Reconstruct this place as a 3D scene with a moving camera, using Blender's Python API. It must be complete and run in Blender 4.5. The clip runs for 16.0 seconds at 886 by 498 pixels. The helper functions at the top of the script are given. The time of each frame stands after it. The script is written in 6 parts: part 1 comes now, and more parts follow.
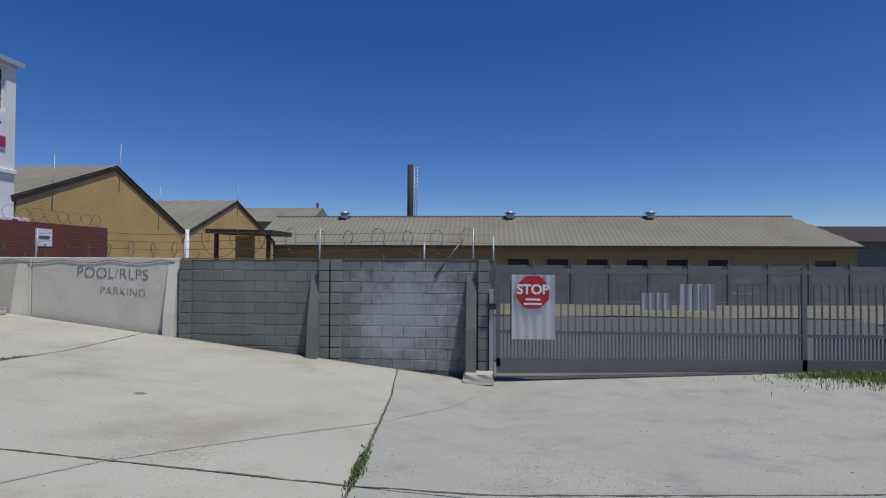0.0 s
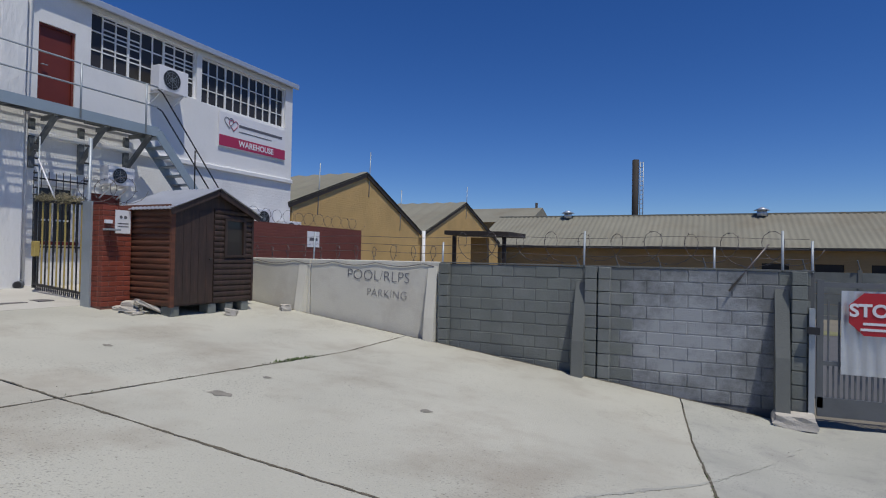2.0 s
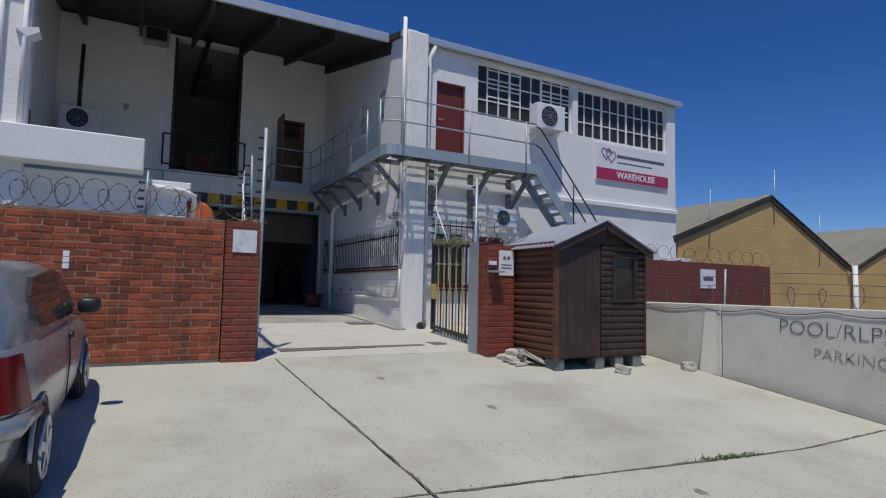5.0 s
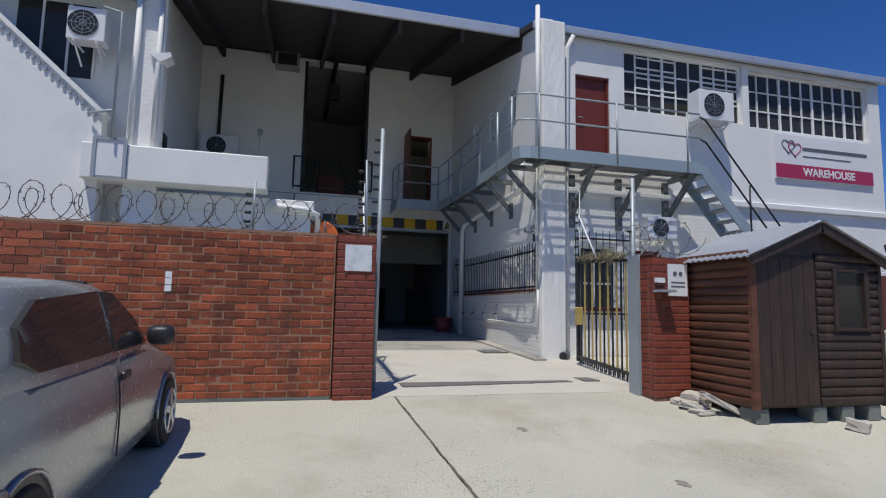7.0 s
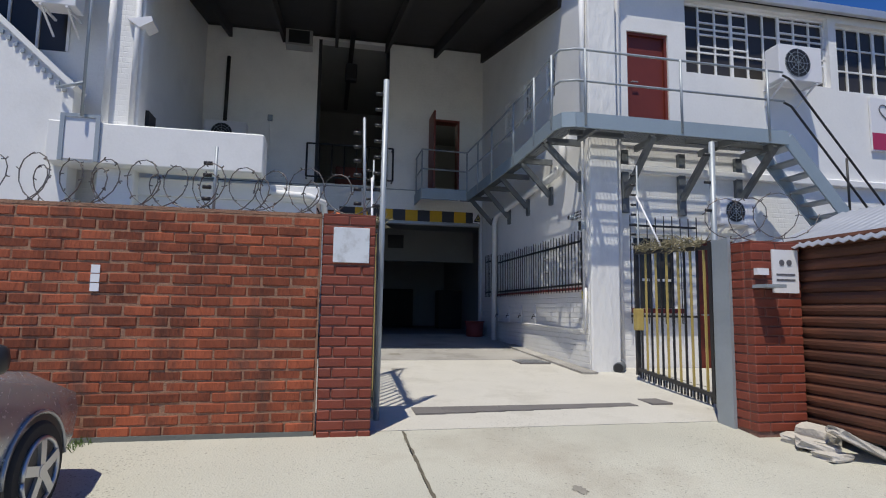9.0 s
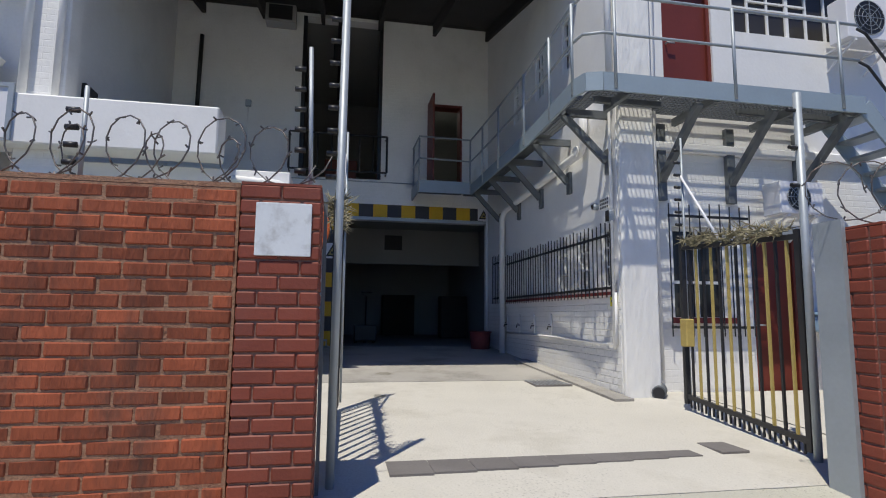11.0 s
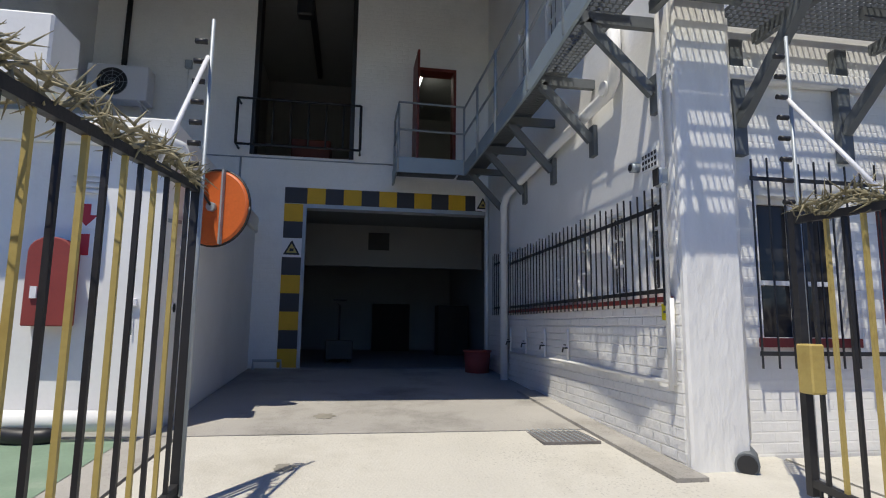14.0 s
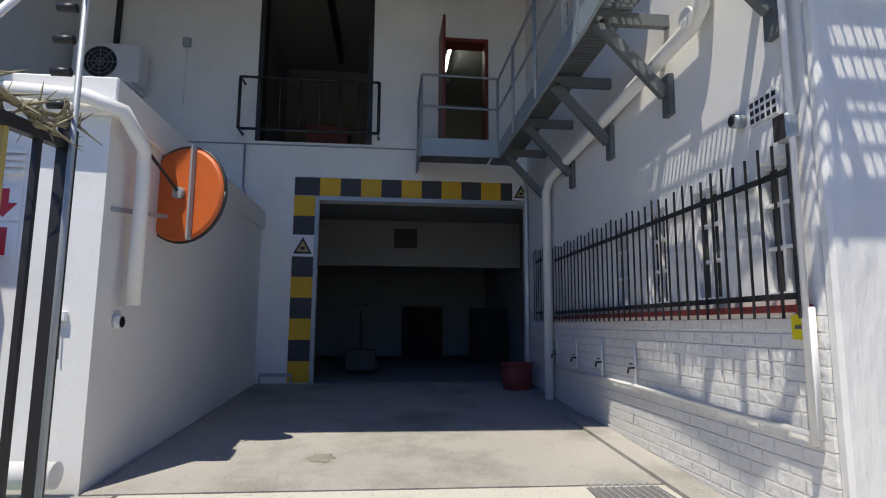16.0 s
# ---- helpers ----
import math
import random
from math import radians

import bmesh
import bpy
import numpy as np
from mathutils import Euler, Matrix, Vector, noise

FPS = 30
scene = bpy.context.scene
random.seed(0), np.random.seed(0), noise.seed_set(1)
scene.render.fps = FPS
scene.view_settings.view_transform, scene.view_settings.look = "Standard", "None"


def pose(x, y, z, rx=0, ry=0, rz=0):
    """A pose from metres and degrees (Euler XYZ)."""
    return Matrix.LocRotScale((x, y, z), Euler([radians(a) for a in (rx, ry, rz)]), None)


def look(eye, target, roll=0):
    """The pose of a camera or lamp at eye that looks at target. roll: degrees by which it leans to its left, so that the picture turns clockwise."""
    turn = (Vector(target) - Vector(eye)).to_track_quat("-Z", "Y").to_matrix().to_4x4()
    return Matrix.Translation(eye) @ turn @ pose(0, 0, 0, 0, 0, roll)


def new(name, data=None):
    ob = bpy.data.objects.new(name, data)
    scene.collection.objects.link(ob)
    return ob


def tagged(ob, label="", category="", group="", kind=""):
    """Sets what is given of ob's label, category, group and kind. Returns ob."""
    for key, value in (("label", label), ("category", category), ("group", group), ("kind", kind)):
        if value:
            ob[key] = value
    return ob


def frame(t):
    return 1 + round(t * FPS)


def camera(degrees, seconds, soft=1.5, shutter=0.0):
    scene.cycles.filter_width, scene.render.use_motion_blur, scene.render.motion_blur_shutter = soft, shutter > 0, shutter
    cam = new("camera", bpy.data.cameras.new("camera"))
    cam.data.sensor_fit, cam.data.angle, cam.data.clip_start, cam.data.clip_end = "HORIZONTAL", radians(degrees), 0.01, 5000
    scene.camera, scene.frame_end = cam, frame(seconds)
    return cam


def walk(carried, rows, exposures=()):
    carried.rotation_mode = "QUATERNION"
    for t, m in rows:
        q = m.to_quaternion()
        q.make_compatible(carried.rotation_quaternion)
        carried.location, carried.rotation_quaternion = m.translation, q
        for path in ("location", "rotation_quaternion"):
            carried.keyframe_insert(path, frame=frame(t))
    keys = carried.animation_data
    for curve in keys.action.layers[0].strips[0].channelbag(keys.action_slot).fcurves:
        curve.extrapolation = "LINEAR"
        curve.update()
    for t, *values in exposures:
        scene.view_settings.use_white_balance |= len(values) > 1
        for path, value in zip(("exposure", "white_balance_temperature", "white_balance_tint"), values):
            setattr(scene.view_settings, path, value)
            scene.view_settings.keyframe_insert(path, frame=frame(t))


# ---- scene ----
cam = camera(76.0, 16.0, soft=1.1)
PATH = [
    (0, (1.155, -1.141, 2.02), (1.0, 0.852, 2.058), 0.3),
    (0.5, (0.825, -0.978, 2.041), (0.478, 0.992, 2.076), 0.5),
    (1, (0.538, -0.838, 2.099), (0.03, 1.096, 2.132), 0.6),
    (1.5, (0.283, -0.645, 2.088), (-0.369, 1.245, 2.123), 0.9),
    (2, (-0.024, -0.359, 2.127), (-0.883, 1.447, 2.154), 1.1),
    (2.5, (-0.347, -0.133, 2.116), (-1.41, 1.56, 2.142), 1.1),
    (3, (-0.6, 0.109, 2.128), (-1.856, 1.666, 2.151), 1.2),
    (3.5, (-0.774, 0.357, 2.141), (-2.185, 1.775, 2.16), 1.2),
    (4, (-1.093, 0.484, 2.152), (-2.621, 1.773, 2.17), 1.4),
    (4.5, (-1.438, 0.632, 2.187), (-3.093, 1.754, 2.227), 1.4),
    (5, (-1.717, 0.849, 2.178), (-3.469, 1.803, 2.32), 1.2),
    (7.3, (-3.313, 1.464, 2.199), (-5.24, 1.959, 2.405), 1.0),
    (7.5, (-3.447, 1.536, 2.197), (-5.377, 2.018, 2.403), 0.9),
    (8, (-3.856, 1.64, 2.193), (-5.793, 2.094, 2.402), 0.8),
    (8.5, (-4.283, 1.767, 2.215), (-6.227, 2.187, 2.426), 0.8),
    (9, (-4.723, 1.923, 2.218), (-6.67, 2.326, 2.433), 0.8),
    (11.5, (-6.735, 2.571, 2.296), (-8.686, 2.94, 2.535), 0.5),
    (12, (-7.153, 2.733, 2.305), (-9.104, 3.097, 2.548), 0.5),
    (12.5, (-7.572, 2.847, 2.339), (-9.523, 3.207, 2.586), 0.5),
    (13, (-7.988, 3.066, 2.323), (-9.941, 3.416, 2.581), 0.7),
    (13.5, (-8.434, 3.283, 2.312), (-10.388, 3.613, 2.583), 0.7),
    (14, (-8.835, 3.424, 2.362), (-10.791, 3.74, 2.631), 0.7),
    (14.5, (-9.233, 3.517, 2.399), (-11.19, 3.827, 2.669), 0.6),
    (15, (-9.552, 3.568, 2.423), (-11.514, 3.848, 2.693), 0.4),
    (15.5, (-9.914, 3.706, 2.453), (-11.884, 3.928, 2.724), 0.5),
    (16, (-10.17, 3.722, 2.493), (-12.143, 3.907, 2.759), 0.4),
]
walk(cam, [(t, look(eye, target, roll)) for t, eye, target, roll in PATH],
     [(0, 0.0, 6500, 10), (5, 0.02, 6500, 10), (7.3, 0.22, 6650, 9), (9, 0.33, 6700, 9), (11.5, 0.42, 6850, 9), (14, 0.52, 6900, 9), (16, 0.66, 6950, 9)])

# ---- light ----
SUN = Vector((0.34, -0.23, 1.0)).normalized()
world = bpy.data.worlds.new("sky")
scene.world = world
world.use_nodes = True
wn = world.node_tree.nodes
sky = wn.new("ShaderNodeTexSky")
sky.sky_type = "NISHITA"
sky.sun_disc = False
sky.sun_elevation = math.asin(SUN.z)
sky.sun_rotation = math.atan2(SUN.x, SUN.y)
sky.altitude = 1800
sky.air_density = 1.0
sky.dust_density = 0.0
sky.ozone_density = 7.0
wn["Background"].inputs["Strength"].default_value = 0.087
deep = wn.new("ShaderNodeHueSaturation")
deep.inputs["Saturation"].default_value = 1.22
deep.inputs["Hue"].default_value = 0.513
world.node_tree.links.new(sky.outputs["Color"], deep.inputs["Color"])
world.node_tree.links.new(deep.outputs["Color"], wn["Background"].inputs["Color"])
lamp = bpy.data.lights.new("sun", "SUN")
lamp.energy, lamp.angle, lamp.color = 3.05, radians(0.53), (1.0, 0.96, 0.88)
sun_ob = new("sun", lamp)
sun_ob.matrix_world = look(SUN * 40, (0, 0, 0))

# ---- materials ----
def material(name, color, rough=0.8, metal=0.0, vary=0.12, scale=1.5, fine=40.0, bump=0.15, stain=None, stain_amount=0.0,
             stain_scale=0.8, per_object=0.0, per_island=0.0, stretch=(1, 1, 1), spec=0.5, speckle=0.0):
    m = bpy.data.materials.new(name)
    m.use_nodes = True
    n, l = m.node_tree.nodes, m.node_tree.links
    b = n["Principled BSDF"]
    b.inputs["Metallic"].default_value = metal
    b.inputs["Specular IOR Level"].default_value = spec
    geo = n.new("ShaderNodeNewGeometry")
    mp = n.new("ShaderNodeMapping")
    mp.inputs["Scale"].default_value = stretch
    l.new(geo.outputs["Position"], mp.inputs["Vector"])
    big, small = n.new("ShaderNodeTexNoise"), n.new("ShaderNodeTexNoise")
    big.inputs["Scale"].default_value, big.inputs["Detail"].default_value = scale, 6
    small.inputs["Scale"].default_value, small.inputs["Detail"].default_value = fine, 4
    l.new(mp.outputs[0], big.inputs["Vector"])
    l.new(mp.outputs[0], small.inputs["Vector"])
    def maths(op, a, c):
        q = n.new("ShaderNodeMath")
        q.operation = op
        for k, v in enumerate((a, c)):
            if isinstance(v, (int, float)):
                q.inputs[k].default_value = v
            else:
                l.new(v, q.inputs[k])
        return q.outputs[0]
    f = maths("ADD", maths("MULTIPLY", maths("SUBTRACT", big.outputs["Fac"], 0.5), 3.2 * vary), maths("MULTIPLY", maths("SUBTRACT", small.outputs["Fac"], 0.5), 1.6 * vary))
    if per_object:
        oi = n.new("ShaderNodeObjectInfo")
        f = maths("ADD", f, maths("MULTIPLY", maths("SUBTRACT", oi.outputs["Random"], 0.5), 2 * per_object))
    if per_island:
        f = maths("ADD", f, maths("MULTIPLY", maths("SUBTRACT", geo.outputs["Random Per Island"], 0.5), 2 * per_island))
    if speckle:
        sp = n.new("ShaderNodeTexNoise")
        sp.inputs["Scale"].default_value, sp.inputs["Detail"].default_value = 48.0, 4
        l.new(mp.outputs[0], sp.inputs["Vector"])
        zone = n.new("ShaderNodeTexNoise")
        zone.inputs["Scale"].default_value, zone.inputs["Detail"].default_value = 0.9, 3
        l.new(mp.outputs[0], zone.inputs["Vector"])
        spot = n.new("ShaderNodeMapRange")
        spot.inputs["From Min"].default_value, spot.inputs["From Max"].default_value, spot.inputs["To Max"].default_value = 0.62, 0.72, speckle
        l.new(maths("ADD", sp.outputs["Fac"], maths("MULTIPLY", maths("SUBTRACT", zone.outputs["Fac"], 0.5), 0.35)), spot.inputs["Value"])
        f = maths("SUBTRACT", f, spot.outputs[0])
    f = maths("ADD", f, 1.0)
    base = n.new("ShaderNodeMix")
    base.data_type, base.blend_type = "RGBA", "MIX"
    base.inputs["A"].default_value = (*color, 1)
    base.inputs["B"].default_value = (*(stain or color), 1)
    if stain_amount:
        st = n.new("ShaderNodeTexNoise")
        st.inputs["Scale"].default_value, st.inputs["Detail"].default_value, st.inputs["Roughness"].default_value = stain_scale, 8, 0.65
        l.new(mp.outputs[0], st.inputs["Vector"])
        r = n.new("ShaderNodeMapRange")
        r.inputs["From Min"].default_value, r.inputs["From Max"].default_value = 0.5, 0.68
        r.inputs["To Max"].default_value = stain_amount
        l.new(st.outputs["Fac"], r.inputs["Value"])
        l.new(r.outputs[0], base.inputs["Factor"])
    else:
        base.inputs["Factor"].default_value = 0.0
    mul = n.new("ShaderNodeVectorMath")
    mul.operation = "SCALE"
    l.new(base.outputs["Result"], mul.inputs[0])
    l.new(f, mul.inputs["Scale"])
    l.new(mul.outputs[0], b.inputs["Base Color"])
    rr = maths("ADD", maths("MULTIPLY", small.outputs["Fac"], 0.2), rough - 0.1)
    l.new(rr, b.inputs["Roughness"])
    if bump:
        bp = n.new("ShaderNodeBump")
        bp.inputs["Strength"].default_value, bp.inputs["Distance"].default_value = bump, 0.02
        l.new(maths("ADD", small.outputs["Fac"], maths("MULTIPLY", big.outputs["Fac"], 1.5)), bp.inputs["Height"])
        l.new(bp.outputs[0], b.inputs["Normal"])
    return m


def painted_brick(name, color, axis, depth=0.35, vary=0.06, course=0.085, length=0.23):
    """Paint over brickwork: course relief in the bump. axis: the direction the wall faces."""
    m = material(name, color, 0.6, vary=vary, scale=0.9, fine=30, bump=0, stain=tuple(c * 0.72 for c in color), stain_amount=0.25, stain_scale=1.3)
    n, l = m.node_tree.nodes, m.node_tree.links
    geo = n.new("ShaderNodeNewGeometry")
    sep, com = n.new("ShaderNodeSeparateXYZ"), n.new("ShaderNodeCombineXYZ")
    l.new(geo.outputs["Position"], sep.inputs[0])
    l.new(sep.outputs["Y" if axis == "x" else "X"], com.inputs["X"])
    l.new(sep.outputs["Z"], com.inputs["Y"])
    br = n.new("ShaderNodeTexBrick")
    br.inputs["Scale"].default_value = 1.0
    br.inputs["Mortar Size"].default_value = 0.009
    br.inputs["Mortar Smooth"].default_value = 0.6
    br.inputs["Brick Width"].default_value, br.inputs["Row Height"].default_value = length, course
    br.inputs["Color1"].default_value = br.inputs["Color2"].default_value = (1, 1, 1, 1)
    br.inputs["Mortar"].default_value = (0, 0, 0, 1)
    l.new(com.outputs[0], br.inputs["Vector"])
    nz = n.new("ShaderNodeTexNoise")
    nz.inputs["Scale"].default_value, nz.inputs["Detail"].default_value = 14, 5
    l.new(geo.outputs["Position"], nz.inputs["Vector"])
    add = n.new("ShaderNodeMath")
    l.new(br.outputs["Color"], add.inputs[0])
    l.new(nz.outputs["Fac"], add.inputs[1])
    bp = n.new("ShaderNodeBump")
    bp.inputs["Strength"].default_value, bp.inputs["Distance"].default_value = depth, 0.02
    l.new(add.outputs[0], bp.inputs["Height"])
    l.new(bp.outputs[0], n["Principled BSDF"].inputs["Normal"])
    return m


def glass_material(name, color, rough=0.08):
    m = bpy.data.materials.new(name)
    m.use_nodes = True
    b = m.node_tree.nodes["Principled BSDF"]
    b.inputs["Base Color"].default_value = (*color, 1)
    b.inputs["Roughness"].default_value = rough
    b.inputs["Specular IOR Level"].default_value = 0.3
    return m


def glow(name, color, strength):
    m = bpy.data.materials.new(name)
    m.use_nodes = True
    b = m.node_tree.nodes["Principled BSDF"]
    b.inputs["Emission Color"].default_value = (*color, 1)
    b.inputs["Emission Strength"].default_value = strength
    return m


M = {}
M["concrete"] = material("concrete", (0.495, 0.485, 0.41), 0.9, vary=0.13, scale=0.5, fine=70, bump=0.5, stain=(0.39, 0.36, 0.295), stain_amount=0.9, stain_scale=0.7, speckle=0.4)
M["court"] = material("court_concrete", (0.55, 0.53, 0.475), 0.88, vary=0.12, scale=0.8, fine=50, bump=0.35, stain=(0.38, 0.36, 0.31), stain_amount=0.7, stain_scale=0.8, speckle=0.25)
M["gravel"] = material("worn_concrete", (0.43, 0.43, 0.375), 0.95, vary=0.16, scale=0.9, fine=60, bump=0.6, stain=(0.30, 0.29, 0.27), stain_amount=0.6, stain_scale=1.6, speckle=0.6)
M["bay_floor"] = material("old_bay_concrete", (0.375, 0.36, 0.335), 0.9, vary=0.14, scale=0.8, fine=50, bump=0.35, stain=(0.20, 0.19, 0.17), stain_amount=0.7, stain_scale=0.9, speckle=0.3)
M["green_floor"] = material("green_floor_paint", (0.19, 0.28, 0.20), 0.7, vary=0.2, scale=2, bump=0.1, stain=(0.35, 0.35, 0.3), stain_amount=0.6, stain_scale=2)
M["soil"] = material("soil", (0.20, 0.18, 0.14), 0.95, vary=0.2, scale=0.5, fine=30, bump=0.5)
M["asphalt"] = material("asphalt", (0.11, 0.11, 0.112), 0.9, vary=0.12, scale=0.6, fine=60, bump=0.3)
M["grass"] = material("grass_blades", (0.16, 0.20, 0.05), 0.8, vary=0.3, scale=2, fine=20, bump=0, per_island=0.4)
M["drygrass"] = material("dry_grass", (0.19, 0.19, 0.085), 0.9, vary=0.25, scale=0.6, fine=20, bump=0.5, stain=(0.36, 0.32, 0.19), stain_amount=0.8, stain_scale=0.5)
M["white_x"] = painted_brick("white_painted_brick", (0.82, 0.82, 0.80), "x", 0.22)
M["white_y"] = painted_brick("white_painted_brick_side", (0.80, 0.80, 0.78), "y", 0.22)
M["white_base"] = painted_brick("white_brick_base", (0.80, 0.80, 0.78), "y", 0.75, 0.08)
M["white"] = material("white_plaster", (0.80, 0.80, 0.79), 0.65, vary=0.04, scale=0.8, fine=25, bump=0.1, stain=(0.6, 0.6, 0.58), stain_amount=0.25, stain_scale=1.2)
M["rough_white"] = material("rough_white_plaster", (0.80, 0.80, 0.78), 0.7, vary=0.06, scale=3, fine=14, bump=0.8, stretch=(1, 1, 0.35), stain=(0.62, 0.61, 0.58), stain_amount=0.4, stain_scale=2)
M["cream"] = material("cream_plaster", (0.64, 0.62, 0.54), 0.85, vary=0.07, scale=1.2, fine=40, bump=0.2, stain=(0.50, 0.46, 0.39), stain_amount=0.6, stain_scale=1.1)
M["block"] = material("grey_block", (0.175, 0.19, 0.175), 0.9, vary=0.2, scale=1.4, fine=50, bump=0.5, per_object=0.06, stain=(0.25, 0.26, 0.265), stain_amount=0.4, stain_scale=0.9)
M["block_pale"] = material("chalky_block", (0.17, 0.18, 0.18), 0.9, vary=0.16, scale=2.5, fine=45, bump=0.5, per_object=0.05, stain=(0.25, 0.26, 0.265), stain_amount=0.5, stain_scale=1.4)
def chalk(m, centre, reach, color):
    """A chalky smear with a ragged outline, spread round one spot of the wall."""
    n, l = m.node_tree.nodes, m.node_tree.links
    geo = n.new("ShaderNodeNewGeometry")
    dist = n.new("ShaderNodeVectorMath")
    dist.operation = "DISTANCE"
    l.new(geo.outputs["Position"], dist.inputs[0])
    dist.inputs[1].default_value = centre
    nz = n.new("ShaderNodeTexNoise")
    nz.inputs["Scale"].default_value, nz.inputs["Detail"].default_value, nz.inputs["Roughness"].default_value = 3.0, 9, 0.75
    l.new(geo.outputs["Position"], nz.inputs["Vector"])
    add = n.new("ShaderNodeMath")
    add.operation = "MULTIPLY_ADD"
    l.new(nz.outputs["Fac"], add.inputs[0])
    add.inputs[1].default_value = -3.2
    l.new(dist.outputs["Value"], add.inputs[2])
    r = n.new("ShaderNodeMapRange")
    r.inputs["From Min"].default_value, r.inputs["From Max"].default_value, r.inputs["To Max"].default_value = reach - 1.35, reach - 2.35, 0.9
    l.new(add.outputs[0], r.inputs["Value"])
    mix = n.new("ShaderNodeMix")
    mix.data_type = "RGBA"
    old = n["Principled BSDF"].inputs["Base Color"].links[0].from_socket
    l.new(old, mix.inputs["A"])
    mix.inputs["B"].default_value = (*color, 1)
    l.new(r.outputs[0], mix.inputs["Factor"])
    l.new(mix.outputs["Result"], n["Principled BSDF"].inputs["Base Color"])


M["mortar_chalk"] = material("chalky_mortar", (0.12, 0.125, 0.125), 0.95, vary=0.1, bump=0.3)
chalk(M["mortar_chalk"], (-0.35, 9.11, 0.95), 1.1, (0.33, 0.345, 0.355))
chalk(M["block_pale"], (-0.35, 9.11, 0.95), 1.1, (0.37, 0.39, 0.405))
M["mortar_dark"] = material("dark_mortar", (0.15, 0.16, 0.15), 0.95, vary=0.1, bump=0.3)
M["brick"] = material("red_brick", (0.26, 0.064, 0.028), 0.85, vary=0.3, scale=5, fine=45, bump=0.6, per_object=0.38, stain=(0.085, 0.040, 0.028), stain_amount=0.85, stain_scale=3.2, stretch=(1, 1, 0.3))
M["brick_stuff"] = material("red_brick_rest", (0.27, 0.072, 0.036), 0.85, vary=0.2, scale=6, fine=60, bump=0.5, per_island=0.42, stain=(0.17, 0.075, 0.05), stain_amount=0.6, stain_scale=3)
M["brick_paint"] = material("oxide_painted_brick", (0.205, 0.042, 0.022), 0.6, vary=0.2, scale=4, fine=50, bump=0.15, per_object=0.14, stain=(0.13, 0.05, 0.04), stain_amount=0.5, stain_scale=2)
M["mortar"] = material("brick_mortar", (0.32, 0.18, 0.115), 0.95, vary=0.4, scale=4, fine=60, bump=0.5, stain=(0.13, 0.05, 0.03), stain_amount=0.95, stain_scale=4)
M["mortar_grey"] = material("pier_mortar", (0.24, 0.13, 0.10), 0.95, vary=0.3, scale=5, fine=60, bump=0.5, stain=(0.16, 0.05, 0.04), stain_amount=0.9, stain_scale=4)
M["yellow_brick"] = painted_brick("yellow_brick", (0.58, 0.385, 0.15), "x", depth=0.5, vary=0.14)
M["asbestos"] = material("weathered_roof", (0.235, 0.225, 0.175), 0.9, vary=0.14, scale=0.4, fine=20, bump=0.3, stain=(0.20, 0.17, 0.12), stain_amount=0.6, stain_scale=0.3)
M["steel"] = material("galvanised_steel", (0.36, 0.40, 0.43), 0.5, 0.35, vary=0.1, scale=3, fine=30, bump=0.05)
# Landing steel darkened in its colour for shade underneath; also the grey drain pipe.
M["bracket_steel"] = material("shaded_bracket_and_pipe_steel", (0.135, 0.15, 0.16), 0.6, 0.2, vary=0.12, scale=3, fine=30, bump=0.05)
M["label_yellow"] = material("label_yellow", (0.75, 0.66, 0.02), 0.5, vary=0.05, bump=0)
M["basin_blue"] = material("pale_blue_plastic", (0.34, 0.50, 0.66), 0.4, vary=0.06, scale=3, bump=0.02)
M["gate_steel"] = material("weathered_gate_steel", (0.15, 0.16, 0.165), 0.6, 0.2, vary=0.12, scale=3, fine=30, bump=0.05)
M["faded_ink"] = material("faded_ink", (0.27, 0.26, 0.24), 0.8, vary=0.2, scale=5, fine=30, bump=0)
M["sill_red"] = material("faded_red_sill", (0.25, 0.04, 0.035), 0.7, vary=0.15, scale=3, bump=0.05)
M["steel_blue"] = material("blue_grey_steel", (0.30, 0.37, 0.42), 0.55, 0.15, vary=0.08, scale=2, fine=30, bump=0.05)
M["black"] = material("black_paint", (0.022, 0.022, 0.024), 0.5, vary=0.2, bump=0.1)
M["dark"] = material("dark_timber", (0.035, 0.028, 0.024), 0.8, vary=0.2, bump=0.2)
M["yellow"] = material("yellow_paint", (0.48, 0.37, 0.12), 0.55, vary=0.12, scale=4, bump=0.1, stain=(0.3, 0.2, 0.05), stain_amount=0.5, stain_scale=4)
M["hazard"] = material("hazard_yellow", (0.68, 0.40, 0.02), 0.6, vary=0.1, scale=4, bump=0.05)
M["hazard_dark"] = material("hazard_charcoal", (0.045, 0.045, 0.052), 0.6, vary=0.1, scale=4, bump=0.05)
M["red_door"] = material("oxblood_door", (0.15, 0.025, 0.015), 0.5, vary=0.12, scale=3, bump=0.05)
M["red"] = material("red_paint", (0.45, 0.02, 0.03), 0.45, vary=0.08, bump=0.02)
M["sign_white"] = material("sign_white", (0.78, 0.78, 0.80), 0.4, vary=0.03, bump=0)
M["plate"] = material("weathered_plate", (0.66, 0.69, 0.72), 0.5, vary=0.08, scale=4, fine=30, bump=0.05, stain=(0.40, 0.40, 0.40), stain_amount=0.7, stain_scale=7)
M["crimson"] = material("sign_crimson", (0.42, 0.03, 0.09), 0.4, vary=0.05, bump=0)
M["grey_ink"] = material("grey_ink", (0.12, 0.12, 0.14), 0.5, vary=0.03, bump=0)
